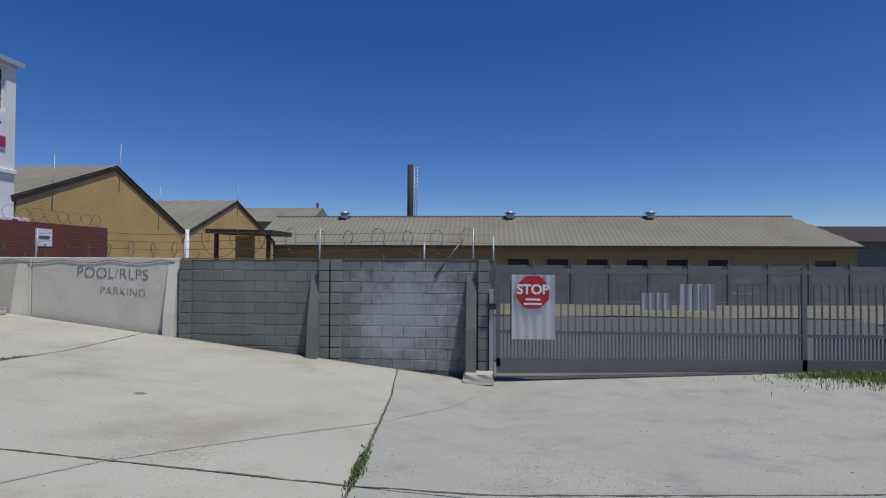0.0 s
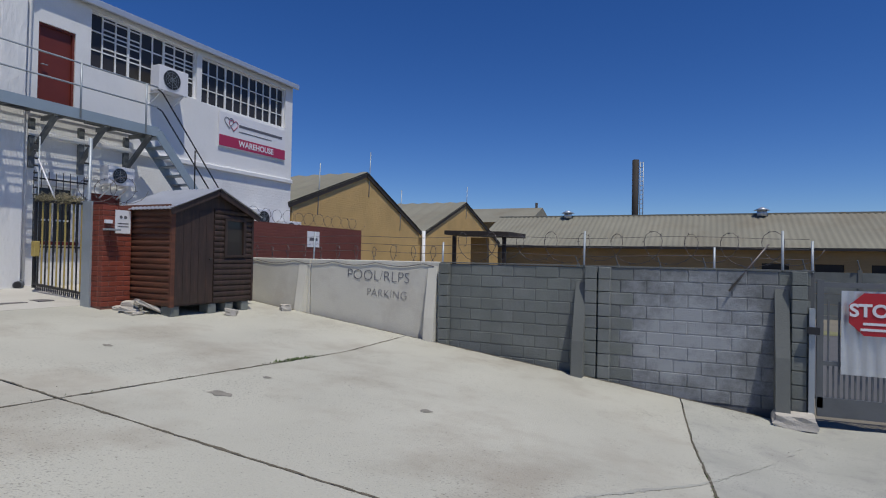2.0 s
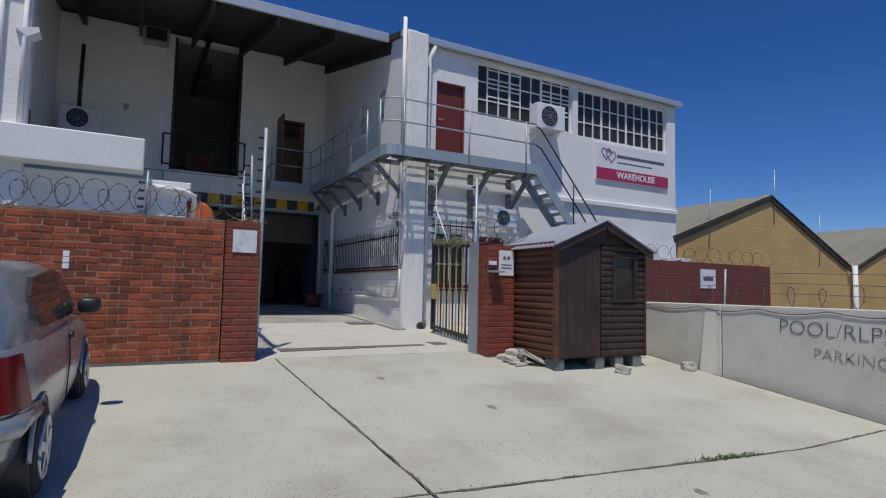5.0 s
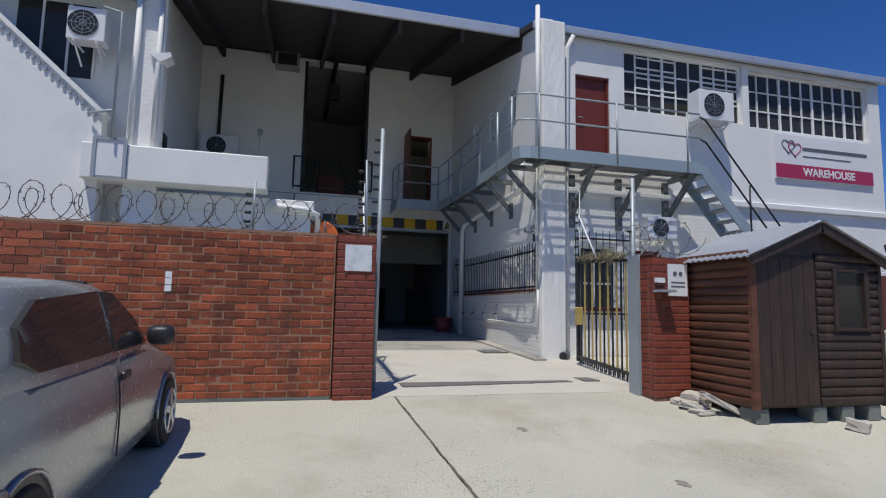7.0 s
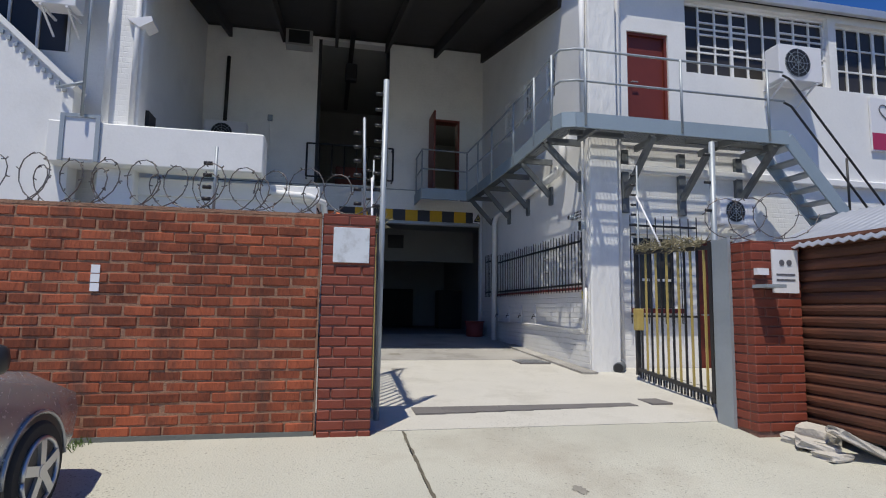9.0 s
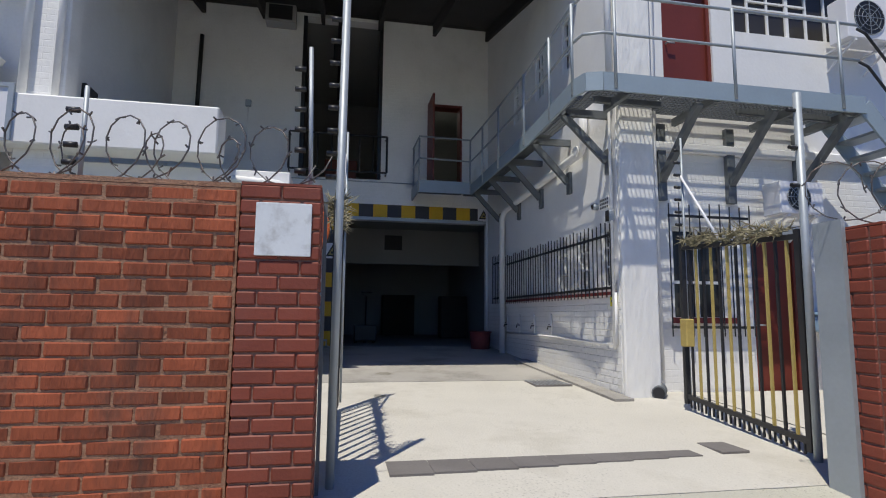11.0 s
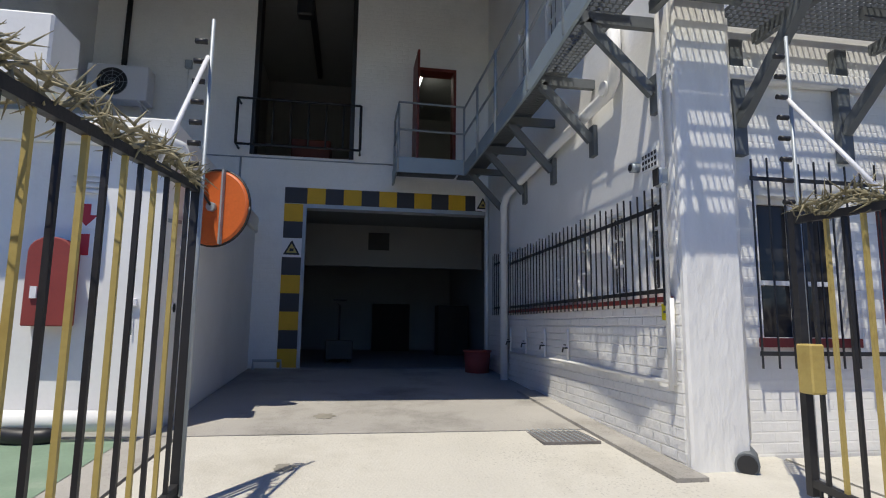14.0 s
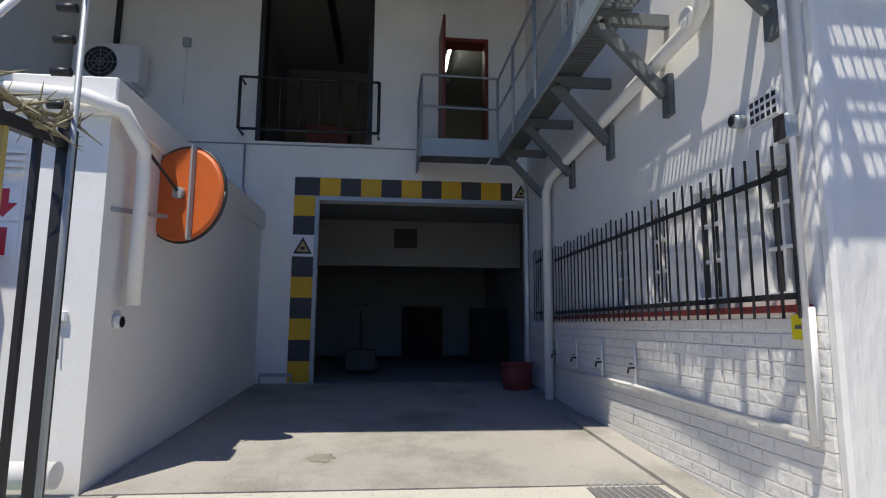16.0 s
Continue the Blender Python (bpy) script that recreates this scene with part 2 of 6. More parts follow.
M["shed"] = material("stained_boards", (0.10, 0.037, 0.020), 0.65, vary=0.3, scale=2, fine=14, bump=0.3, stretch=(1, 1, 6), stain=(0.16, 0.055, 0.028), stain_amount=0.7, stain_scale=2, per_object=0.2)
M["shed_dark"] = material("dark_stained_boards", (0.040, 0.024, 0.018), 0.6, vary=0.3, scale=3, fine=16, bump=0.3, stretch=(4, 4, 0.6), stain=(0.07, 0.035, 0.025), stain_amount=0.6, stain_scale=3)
M["sheet"] = material("corrugated_sheet", (0.60, 0.62, 0.64), 0.4, 0.6, vary=0.08, scale=3, bump=0.05)
M["pane"] = glass_material("window_pane", (0.045, 0.042, 0.04), 0.06)
M["car"] = material("silver_paint", (0.37, 0.385, 0.40), 0.24, 0.6, vary=0.03, scale=2, bump=0)
M["tyre"] = material("tyre_rubber", (0.02, 0.02, 0.021), 0.85, vary=0.1, bump=0.1)
M["alloy"] = material("alloy", (0.55, 0.56, 0.58), 0.35, 0.8, vary=0.05, bump=0)
M["tail"] = glass_material("red_lens", (0.20, 0.008, 0.012), 0.15)
M["plastic"] = material("black_plastic", (0.02, 0.02, 0.022), 0.45, vary=0.05, bump=0.02)
M["orange"] = material("orange_disc", (0.62, 0.13, 0.025), 0.5, vary=0.14, scale=3, bump=0.05, stain=(0.40, 0.08, 0.02), stain_amount=0.5, stain_scale=3)
M["wire"] = material("galvanised_wire", (0.15, 0.14, 0.135), 0.5, 0.6, vary=0.2, scale=6, bump=0, stain=(0.14, 0.10, 0.08), stain_amount=0.8, stain_scale=6)
M["thorn"] = material("dry_thorn_branch", (0.27, 0.24, 0.15), 0.85, vary=0.25, scale=8, bump=0.3)
M["stone"] = material("broken_concrete", (0.50, 0.47, 0.42), 0.9, vary=0.15, scale=5, bump=0.5)
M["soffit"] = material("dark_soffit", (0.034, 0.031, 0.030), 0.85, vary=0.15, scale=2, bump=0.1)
M["interior"] = material("interior_paint", (0.34, 0.34, 0.325), 0.8, vary=0.08, scale=1, bump=0.05)
M["floor_in"] = material("interior_floor", (0.20, 0.20, 0.195), 0.75, vary=0.12, scale=1, bump=0.1)
M["weed"] = material("weed_leaf", (0.08, 0.13, 0.03), 0.7, vary=0.3, scale=6, bump=0, per_island=0.4)
M["oil"] = material("old_oil_mark", (0.25, 0.235, 0.20), 0.9, vary=0.3, scale=9, fine=60, bump=0.1)
M["joint"] = material("joint_dirt", (0.13, 0.115, 0.085), 0.95, vary=0.35, scale=5, fine=40, bump=0.5)
M["drain"] = material("drain_strip", (0.16, 0.15, 0.145), 0.9, vary=0.15, scale=3, bump=0.3)
M["tube"] = glow("fluorescent_tube", (0.95, 1.0, 0.95), 9.0)


# ---- mesh helpers ----
def box(bm, x0, x1, y0, y1, z0, z1):
    v = [bm.verts.new((x, y, z)) for z in (z0, z1) for x, y in ((x0, y0), (x1, y0), (x1, y1), (x0, y1))]
    for q in ((3, 2, 1, 0), (4, 5, 6, 7), (0, 1, 5, 4), (1, 2, 6, 5), (2, 3, 7, 6), (3, 0, 4, 7)):
        bm.faces.new([v[k] for k in q])
    return v


def bar(bm, a, b, w, h=None, up=(0, 0, 1)):
    """A square bar from a to b, w wide and h high."""
    a, b, h = Vector(a), Vector(b), h or w
    d = (b - a).normalized()
    s = d.cross(Vector(up))
    if s.length < 1e-3:
        s = d.cross(Vector((1, 0, 0)))
    s.normalize()
    u = s.cross(d)
    ring = [[bm.verts.new(p + s * (i * w / 2) + u * (j * h / 2)) for i, j in ((-1, -1), (1, -1), (1, 1), (-1, 1))] for p in (a, b)]
    for k in range(4):
        bm.faces.new((ring[0][k], ring[0][(k + 1) % 4], ring[1][(k + 1) % 4], ring[1][k]))
    bm.faces.new(ring[0][::-1])
    bm.faces.new(ring[1])


def tube(bm, points, r, seg=8, caps=True):
    """A round pipe along points; r is a number or one for each point."""
    pts = [Vector(p) for p in points]
    rs = r if isinstance(r, (list, tuple)) else [r] * len(pts)
    rings, side = [], None
    for k, p in enumerate(pts):
        d = (pts[min(k + 1, len(pts) - 1)] - pts[max(k - 1, 0)]).normalized()
        if side is None:
            side = d.cross(Vector((0, 0, 1)) if abs(d.z) < 0.9 else Vector((1, 0, 0)))
        side = (side - d * side.dot(d)).normalized()
        up = side.cross(d)
        rings.append([bm.verts.new(p + (side * math.cos(q) + up * math.sin(q)) * rs[k]) for q in [2 * math.pi * i / seg for i in range(seg)]])
    for a, b in zip(rings, rings[1:]):
        for i in range(seg):
            f = bm.faces.new((a[i], a[(i + 1) % seg], b[(i + 1) % seg], b[i]))
            f.smooth = True
    if caps:
        bm.faces.new(rings[0][::-1])
        bm.faces.new(rings[-1])


def prism(bm, outline, axis, a, b):
    """A flat outline of (u, v) pushed along an axis from a to b. x: (y, z); y: (x, z); z: (x, y)."""
    def at(u, v, w):
        return {"x": (w, u, v), "y": (u, w, v), "z": (u, v, w)}[axis]
    lo = [bm.verts.new(at(u, v, a)) for u, v in outline]
    hi = [bm.verts.new(at(u, v, b)) for u, v in outline]
    bm.faces.new(lo[::-1])
    bm.faces.new(hi)
    for k in range(len(lo)):
        j = (k + 1) % len(lo)
        bm.faces.new((lo[k], lo[j], hi[j], hi[k]))


def mesh_of(name, bm, mat, bevel=0.0):
    if bevel:
        bmesh.ops.bevel(bm, geom=bm.edges[:], offset=bevel, segments=1, affect="EDGES", clamp_overlap=True)
    bmesh.ops.recalc_face_normals(bm, faces=bm.faces[:])
    me = bpy.data.meshes.new(name)
    bm.to_mesh(me)
    bm.free()
    if mat:
        me.materials.append(mat)
    return me


def solid(name, bm, mat, label="", category="", group="", kind="", bevel=0.0):
    return tagged(new(name, mesh_of(name, bm, mat, bevel)), label, category, group, kind)


def part(name, bm, mat, parent, label="", bevel=0.0, kind=""):
    ob = new(name, mesh_of(name, bm, mat, bevel))
    ob.parent = parent
    return tagged(ob, label, kind=kind)


def piece(name, me, parent, place):
    ob = new(name, me)
    ob.parent = parent
    ob.location = place
    return ob


def thing(name, place, label, category, group="", kind=""):
    ob = new(name)
    ob.empty_display_size = 0.1
    return tagged(ob, label, category, group, kind)


def B(*boxes):
    bm = bmesh.new()
    for b in boxes:
        box(bm, *b)
    return bm


def T(*runs, seg=8):
    bm = bmesh.new()
    for points, r in runs:
        tube(bm, points, r, seg)
    return bm


def pierced(bm, axis, a, b, u0, u1, z0, z1, holes):
    """A wall slab between a and b on its axis, with holes (u0, u1, z0, z1) cut right through."""
    us = sorted({u0, u1, *[h[k] for h in holes for k in (0, 1)]})
    zs = sorted({z0, z1, *[h[k] for h in holes for k in (2, 3)]})
    us, zs = [u for u in us if u0 <= u <= u1], [z for z in zs if z0 <= z <= z1]
    for p, q in zip(us, us[1:]):
        run = None
        for r, s in zip(zs, zs[1:]):
            inside = any(h[0] <= (p + q) / 2 <= h[1] and h[2] <= (r + s) / 2 <= h[3] for h in holes)
            if not inside:
                run = [run[0] if run else r, s]
            if run and (inside or s == zs[-1]):
                box(bm, *((a, b, p, q) if axis == "x" else (p, q, a, b)), *run)
                run = None


def words(text, parent, place, rot, size, mat, name="lettering", depth=0.003, align="CENTER", bold=0.0):
    cu = bpy.data.curves.new(name, "FONT")
    cu.body, cu.size, cu.extrude, cu.align_x, cu.align_y, cu.offset = text, size, depth, align, "CENTER", bold
    tmp = bpy.data.objects.new(name, cu)
    scene.collection.objects.link(tmp)
    bpy.context.view_layer.update()
    me = bpy.data.meshes.new_from_object(tmp.evaluated_get(bpy.context.evaluated_depsgraph_get()))
    bpy.data.objects.remove(tmp)
    me.materials.clear()
    me.materials.append(mat)
    ob = new(name, me)
    ob.parent = parent
    ob.matrix_basis = pose(*place, *rot)
    return ob


FACE_X = (90, 0, 90)     # lettering that faces +x
FACE_S = (90, 0, 0)      # lettering that faces -y


def level(x, y):
    """Height of the ground: it falls from the gateway towards the sliding gate."""
    if x < -9.6:
        return 1.17 + (-9.6 - max(x, -20.0)) * 0.047
    k = min(0.122, max(0.05, 0.0675 + 0.0125 * (y - 2.6)))
    xe = min(x, 1.2)
    z = 1.17 - k * (xe + 9.6)
    if x > 1.2:
        z += min(x - 1.2, 6.0) * 0.05 * max(0.0, min(1.0, (y - 3) / 4))
    return z


# ---- ground ----
def sheet(xs, ys, height, skirt=0.0):
    bm = bmesh.new()
    rows = [[bm.verts.new((x, y, height(x, y))) for y in ys] for x in xs]
    for a, b in zip(rows, rows[1:]):
        for k in range(len(ys) - 1):
            bm.faces.new((a[k], b[k], b[k + 1], a[k + 1])).smooth = True
    if skirt:
        edge = [r for r in rows[0]] + [r[-1] for r in rows[1:]] + rows[-1][-2::-1] + [r[0] for r in rows[-2:0:-1]]
        high = [bm.verts.new(v.co) for v in edge]
        low = [bm.verts.new(v.co - Vector((0, 0, skirt))) for v in edge]
        for k in range(len(edge)):
            j = (k + 1) % len(edge)
            bm.faces.new((high[k], high[j], low[j], low[k]))
    return bm


def span(a, b, step):
    n = max(1, round((b - a) / step))
    return [a + (b - a) * k / n for k in range(n + 1)]


def far_level(x, y):
    z = level(max(-20, min(10, x)), max(-8, min(9.4, y)))
    if y > 9.4:
        z += (-0.12 - z) * min(1.0, (y - 9.4) / 2.5)
    if x > 10 or y < -8:
        away = max(x - 10, -8 - y)
        z += (0.2 - z) * min(1.0, away / 30)
    if x < -20:
        z += (0.0 - z) * min(1.0, (-20 - x) / 20)
    return z - 0.06


far = [-900, -300, -120, -60]
solid("ground", sheet(far + span(-40, 16, 1.0) + [30, 60, 120, 300, 900], far + [-30, -15] + span(-8, 13, 0.75) + [20, 30, 60, 120, 300, 900], far_level),
      M["soil"], "bare dry soil running out to the horizon", "ground", kind="structure")

pavement = thing("pavement", (0, 0, 0), "sun-bleached concrete slabs with weedy joints", "pavement", kind="structure")
GAP = 0.011
JOINT_B, JOINT_C, JOINT_A = -5.03, 0.25, 2.62
def skewed(bm, x0, x1):
    """The joints C and B run slightly askew: shear a slab towards them, with ragged rims."""
    for v in bm.verts:
        below = v.co.z - level(v.co.x, v.co.y)
        s = (v.co.x - x0) / (x1 - x0)
        lean = lambda xe: -0.109 if abs(xe - JOINT_C) < 0.1 else (-0.025 if abs(xe - JOINT_B) < 0.1 else 0.0)
        v.co.x += (v.co.y - JOINT_A) * (lean(x0) * (1 - s) + lean(x1) * s)
        rag = 0.016 * noise.noise(Vector((v.co.x * 4.1, v.co.y * 4.1, 0.3)))
        v.co.x += rag
        v.co.y += rag
        v.co.z = level(v.co.x, v.co.y) + below
    return bm

for (x0, x1), (y0, y1), mat in [((a, b), c, m) for a, b, m in ((-9.75, JOINT_B, "concrete"), (JOINT_B, JOINT_C, "concrete"), (JOINT_C, 12.0, "gravel")) for c in ((-7.0, JOINT_A), (JOINT_A, 9.02))]:
    part("slab", skewed(sheet(span(x0 + GAP, x1 - GAP, 0.3), span(y0 + GAP, y1 - GAP, 0.3), level, 0.08), x0, x1), M[mat], pavement)
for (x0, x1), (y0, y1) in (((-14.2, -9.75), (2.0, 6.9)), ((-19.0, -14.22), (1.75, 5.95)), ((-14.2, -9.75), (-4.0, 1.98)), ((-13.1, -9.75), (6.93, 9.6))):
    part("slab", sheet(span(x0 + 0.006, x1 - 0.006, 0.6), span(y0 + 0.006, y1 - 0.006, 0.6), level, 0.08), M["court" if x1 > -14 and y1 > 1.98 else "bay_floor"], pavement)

road = solid("road", B((-4, 40, 11.2, 21.0, -0.4, -0.13)), M["asphalt"], "grey asphalt yard road behind the sliding gate", "road", kind="structure")
solid("grass_verge", sheet(span(-6, 40, 2), span(21.0, 27.6, 1.1), lambda x, y: -0.1 - 0.045 * (y - 21) + 0.03 * math.sin(x * 2.1 + y)), M["drygrass"],
      "dry yellow-green grass verge along the yard road", "grass", kind="structure")

# ---- warehouse ----
FX, BX, FY = -13.15, -19.06, 5.93      # street front, back of the loading bay, bay's side wall
ROOF = 7.85
def roof_z(x):
    return ROOF + (FX - x) * 0.235


bm = bmesh.new()
WIN1, WIN2 = (7.95, 10.95, 6.40, 7.74), (11.12, 14.6, 6.36, 7.68)
DOOR = (6.82, 7.60, 5.14, 7.03)
LOWDOOR, LOWWIN = (8.05, 8.78, 1.2, 3.46), (6.86, 7.70, 2.3, 3.52)
pierced(bm, "x", FX - 0.25, FX, 6.45, 14.95, 1.0, 4.58, [LOWDOOR, LOWWIN])
solid("wall_front", bm, M["white_x"], "white painted brick base of the warehouse front", "wall", kind="structure")
bm = bmesh.new()
pierced(bm, "x", FX - 0.25, FX, 6.45, 14.95, 4.58, ROOF - 0.02, [WIN1, WIN2, DOOR])
solid("wall_front_upper", bm, M["white"], "smooth white plastered warehouse wall with steel windows", "wall", kind="structure")
bm = bmesh.new()
prism(bm, [(-24, 1.0), (FX - 0.252, 1.0), (FX - 0.252, ROOF - 0.05), (-24, roof_z(-24) - 0.05)], "y", 14.7, 14.95)
solid("wall_north", bm, M["white_y"], "white painted brick end wall of the warehouse", "wall", kind="structure")
bm = bmesh.new()
SIDE_WINS = [(-13.34 - 0.75 * k, -13.0 - 0.75 * k, 2.66, 3.46) for k in range(6)]
UP_SIDE = [(-14.55 - 1.25 * k, -14.15 - 1.25 * k, 6.15, 7.0) for k in range(3)]
pierced(bm, "y", FY, FY + 0.25, BX, -12.885, 1.0, 2.6, [])
solid("wall_bay_base", bm, M["white_base"], "rough white painted brickwork along the foot of the loading bay", "wall", kind="structure")
bm = bmesh.new()
pierced(bm, "y", FY, FY + 0.25, BX, -12.885, 2.6, ROOF + 0.1, SIDE_WINS + UP_SIDE)
prism(bm, [(BX, ROOF + 0.1), (FX - 0.5, ROOF + 0.1), (BX, roof_z(BX) - 0.01)], "y", FY, FY + 0.25)
solid("wall_bay_side", bm, M["white"], "smooth white painted side wall of the loading bay with a row of small windows", "wall", kind="structure")
bm = B((-12.882, -12.80, FY + 0.004, 6.42, 1.0, ROOF + 0.05))
solid("corner_pilaster", bm, M["rough_white"], "white painted brick corner pilaster", "pilaster", kind="structure", bevel=0.02)
bm = B((FX + 0.003, FX + 0.09, 6.6, 14.95, 4.52, 4.66))
solid("trim", bm, M["white"], "white painted string course above the brick base", "trim", kind="structure", bevel=0.02)
PORTAL = (2.57, 5.925, 1.0, 4.44)
OPENING = (1.56, 3.39, 5.36, 9.12)
UPDOOR = (4.52, 5.29, 5.28, 7.25)
bm = bmesh.new()
pierced(bm, "x", BX - 0.3, BX, -1.3, FY + 0.25, 1.0, 9.2, [PORTAL, OPENING, UPDOOR])
solid("wall_back", bm, M["white_x"], "white painted brick back wall of the loading bay", "wall", kind="structure")
bm = bmesh.new()
prism(bm, [(BX, 1.0), (-14.1, 1.0), (-14.1, roof_z(-14.1) - 0.02), (BX, roof_z(BX) - 0.02)], "y", -1.4, -1.15)
solid("wall_bay_left", bm, M["white_y"], "white painted wall closing the loading bay", "wall", kind="structure")
bm = B((-14.3, -13.95, -1.5, -0.98, 1.0, roof_z(-14.0) - 0.02))
solid("bay_column", bm, M["white_x"], "white painted brick column at the bay corner", "column", kind="structure", bevel=0.02)

# roof over bay and warehouse, with rafters
BAY = -13.75
bm = bmesh.new()
for xe, ya, yb in ((FX + 0.08, FY - 0.1, 15.05), (BAY, -6.0, FY - 0.1)):
    prism(bm, [(xe, roof_z(xe)), (-24.5, roof_z(-24.5)), (-24.5, roof_z(-24.5) + 0.12), (xe, roof_z(xe) + 0.12)], "y", ya, yb)
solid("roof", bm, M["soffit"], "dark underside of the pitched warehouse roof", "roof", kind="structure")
bm = B((FX + 0.082, FX + 0.17, FY - 0.1, 15.1, ROOF - 0.06, ROOF + 0.10), (BAY + 0.002, BAY + 0.08, -6.0, FY - 0.11, roof_z(BAY) - 0.08, roof_z(BAY) + 0.14))
solid("fascia", bm, M["sheet"], "pale metal gutter along the roof edge", "gutter", kind="structure", bevel=0.015)
for k in range(6):
    y = -0.6 + 1.3 * k
    bm = bmesh.new()
    bar(bm, (BAY - 0.05, y, roof_z(BAY) - 0.16), (BX + 0.02, y, roof_z(BX) - 0.16), 0.08, 0.28)
    solid("rafter", bm, M["soffit"], "dark roof rafter over the bay", "rafter", group="bay rafters")
bm = B((BX + 0.003, BX + 0.12, -1.14, FY - 0.01, 9.2, 9.6))
solid("bay_beam", bm, M["soffit"], "dark steel beam on top of the back wall", "beam", kind="structure")
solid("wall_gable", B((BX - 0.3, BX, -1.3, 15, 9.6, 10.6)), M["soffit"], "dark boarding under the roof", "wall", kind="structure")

# rooms behind
def room(name, x0, x1, y0, y1, z0, z1, label):
    t = 0.12
    bm = B((x0 - t, x0, y0 - t, y1 + t, z0 - t, z1 + t), (x0, x1, y0 - t, y0, z0 - t, z1 + t), (x0, x1, y1, y1 + t, z0 - t, z1 + t))
    solid(name + "_walls", bm, M["interior"], label + " walls", "wall", kind="structure")
    solid(name + "_floor", B((x0, x1, y0, y1, z0 - t, z0)), M["floor_in"], label + " concrete floor", "floor", kind="structure")
    solid(name + "_ceiling", B((x0, x1, y0, y1, z1, z1 + t)), M["interior"], label + " ceiling", "ceiling", kind="structure")


room("loading_room", -27.0, BX - 0.31, 1.6, 6.6, 1.60, 4.75, "dim loading room")
room("hoist_room", -25.0, BX - 0.31, 0.9, 3.9, 5.30, 9.3, "dim hoist room")
room("office", -23.5, BX - 0.31, 4.1, 6.2, 5.25, 7.9, "upstairs passage")
solid("wall_inner", B((-22.6, -22.4, 1.62, 6.58, 3.75, 4.74)), M["interior"], "painted beam across the loading room", "wall", kind="structure")
solid("interior_block", B((FX - 9, FX - 0.5, FY + 0.6, 14.6, 1.0, 1.2)), M["floor_in"], "floor inside the warehouse", "floor", kind="structure")
solid("wall_partition", B((FX - 4.2, FX - 4.0, FY + 0.3, 14.6, 1.2, 8.6)), M["interior"], "inner wall of the warehouse", "wall", kind="structure")

# hazard surround of the portal
surround = thing("hazard_surround", (0, 0, 0), "yellow and charcoal hazard blocks painted around the bay entrance", "door surround", kind="structure")
for k in range(11):
    w = (5.81 - 2.60) / 10
    part("hazard_block", B((BX + 0.003, BX + 0.012, 2.21 if k == 0 else 2.60 + w * (k - 1), 2.60 + w * k, 4.50, 4.79)), M["hazard" if k % 2 else "hazard_dark"], surround)
for k in range(9):
    h = (4.49 - 1.62) / 9
    part("hazard_block", B((BX + 0.003, BX + 0.012, 2.21, 2.54, 4.49 - h * (k + 1), 4.49 - h * k)), M["hazard" if k % 2 == 0 else "hazard_dark"], surround)
bm = B((BX + 0.013, BX + 0.05, 2.542, 2.60, 1.6, 4.49), (BX + 0.013, BX + 0.05, 2.60, 5.92, 4.42, 4.49), (BX + 0.013, BX + 0.05, 5.89, 5.925, 1.6, 4.42))
part("steel_edge", bm, M["steel"], surround)

# ---- warehouse fittings ----
def steel_window(y0, y1, z0, z1, cols, rows, name, vents=()):
    w = thing(name, (0, 0, 0), "white steel-framed factory window with dark small panes", "window", kind="structure")
    x = FX - 0.12
    bm = B((x - 0.03, x + 0.03, y0, y0 + 0.05, z0, z1), (x - 0.03, x + 0.03, y1 - 0.05, y1, z0, z1), (x - 0.03, x + 0.03, y0 + 0.05, y1 - 0.05, z0, z0 + 0.05), (x - 0.03, x + 0.03, y0 + 0.05, y1 - 0.05, z1 - 0.05, z1))
    part("window_frame", bm, M["white"], w)
    dy, dz = (y1 - y0) / cols, (z1 - z0) / rows
    for k in range(1, cols):
        t = 0.028 if k % 3 == 0 else 0.014
        part("mullion", B((x - 0.02, x + 0.025, y0 + dy * k - t, y0 + dy * k + t, z0 + 0.05, z1 - 0.05)), M["white"], w)
    for k in range(1, rows):
        part("glazing_bar", B((x - 0.015, x + 0.02, y0 + 0.05, y1 - 0.05, z0 + dz * k - 0.014, z0 + dz * k + 0.014)), M["white"], w)
    for c, extra in vents:
        for e in range(extra):
            z = z1 - dz * (e + 0.5) * 2 / extra if extra else z1
            part("louvre", B((x - 0.01, x + 0.03, y0 + dy * c, y0 + dy * (c + 3), z - 0.012, z + 0.012)), M["white"], w)
    pane = mesh_of("pane", B((-0.004, 0.004, 0.0, dy - 0.01, 0.0, dz - 0.01)), M["pane"])
    for c in range(cols):
        for r in range(rows):
            piece("pane", pane, w, (x - 0.012, y0 + dy * c + 0.005, z0 + dz * r + 0.005))


steel_window(*WIN1, 9, 3, "window_1", ((1, 4), (6, 4)))
steel_window(*WIN2, 11, 3, "window_2")

def slab_door(name, label, x, y0, y1, z0, z1, mat, handle_y):
    d = thing(name, (0, 0, 0), label, "door", kind="structure")
    part("leaf", B((x - 0.05, x, y0 + 0.05, y1 - 0.05, z0, z1 - 0.05)), mat, d)
    part("frame", B((x - 0.07, x + 0.05, y0, y0 + 0.05, z0, z1), (x - 0.07, x + 0.05, y1 - 0.05, y1, z0, z1), (x - 0.07, x + 0.05, y0 + 0.05, y1 - 0.05, z1 - 0.05, z1)), mat, d)
    part("handle", T((((x + 0.01, handle_y, z0 + 1.0), (x + 0.06, handle_y, z0 + 1.0), (x + 0.06, handle_y + 0.11, z0 + 1.0)), 0.012)), M["steel"], d, "metal lever handle")
    return d


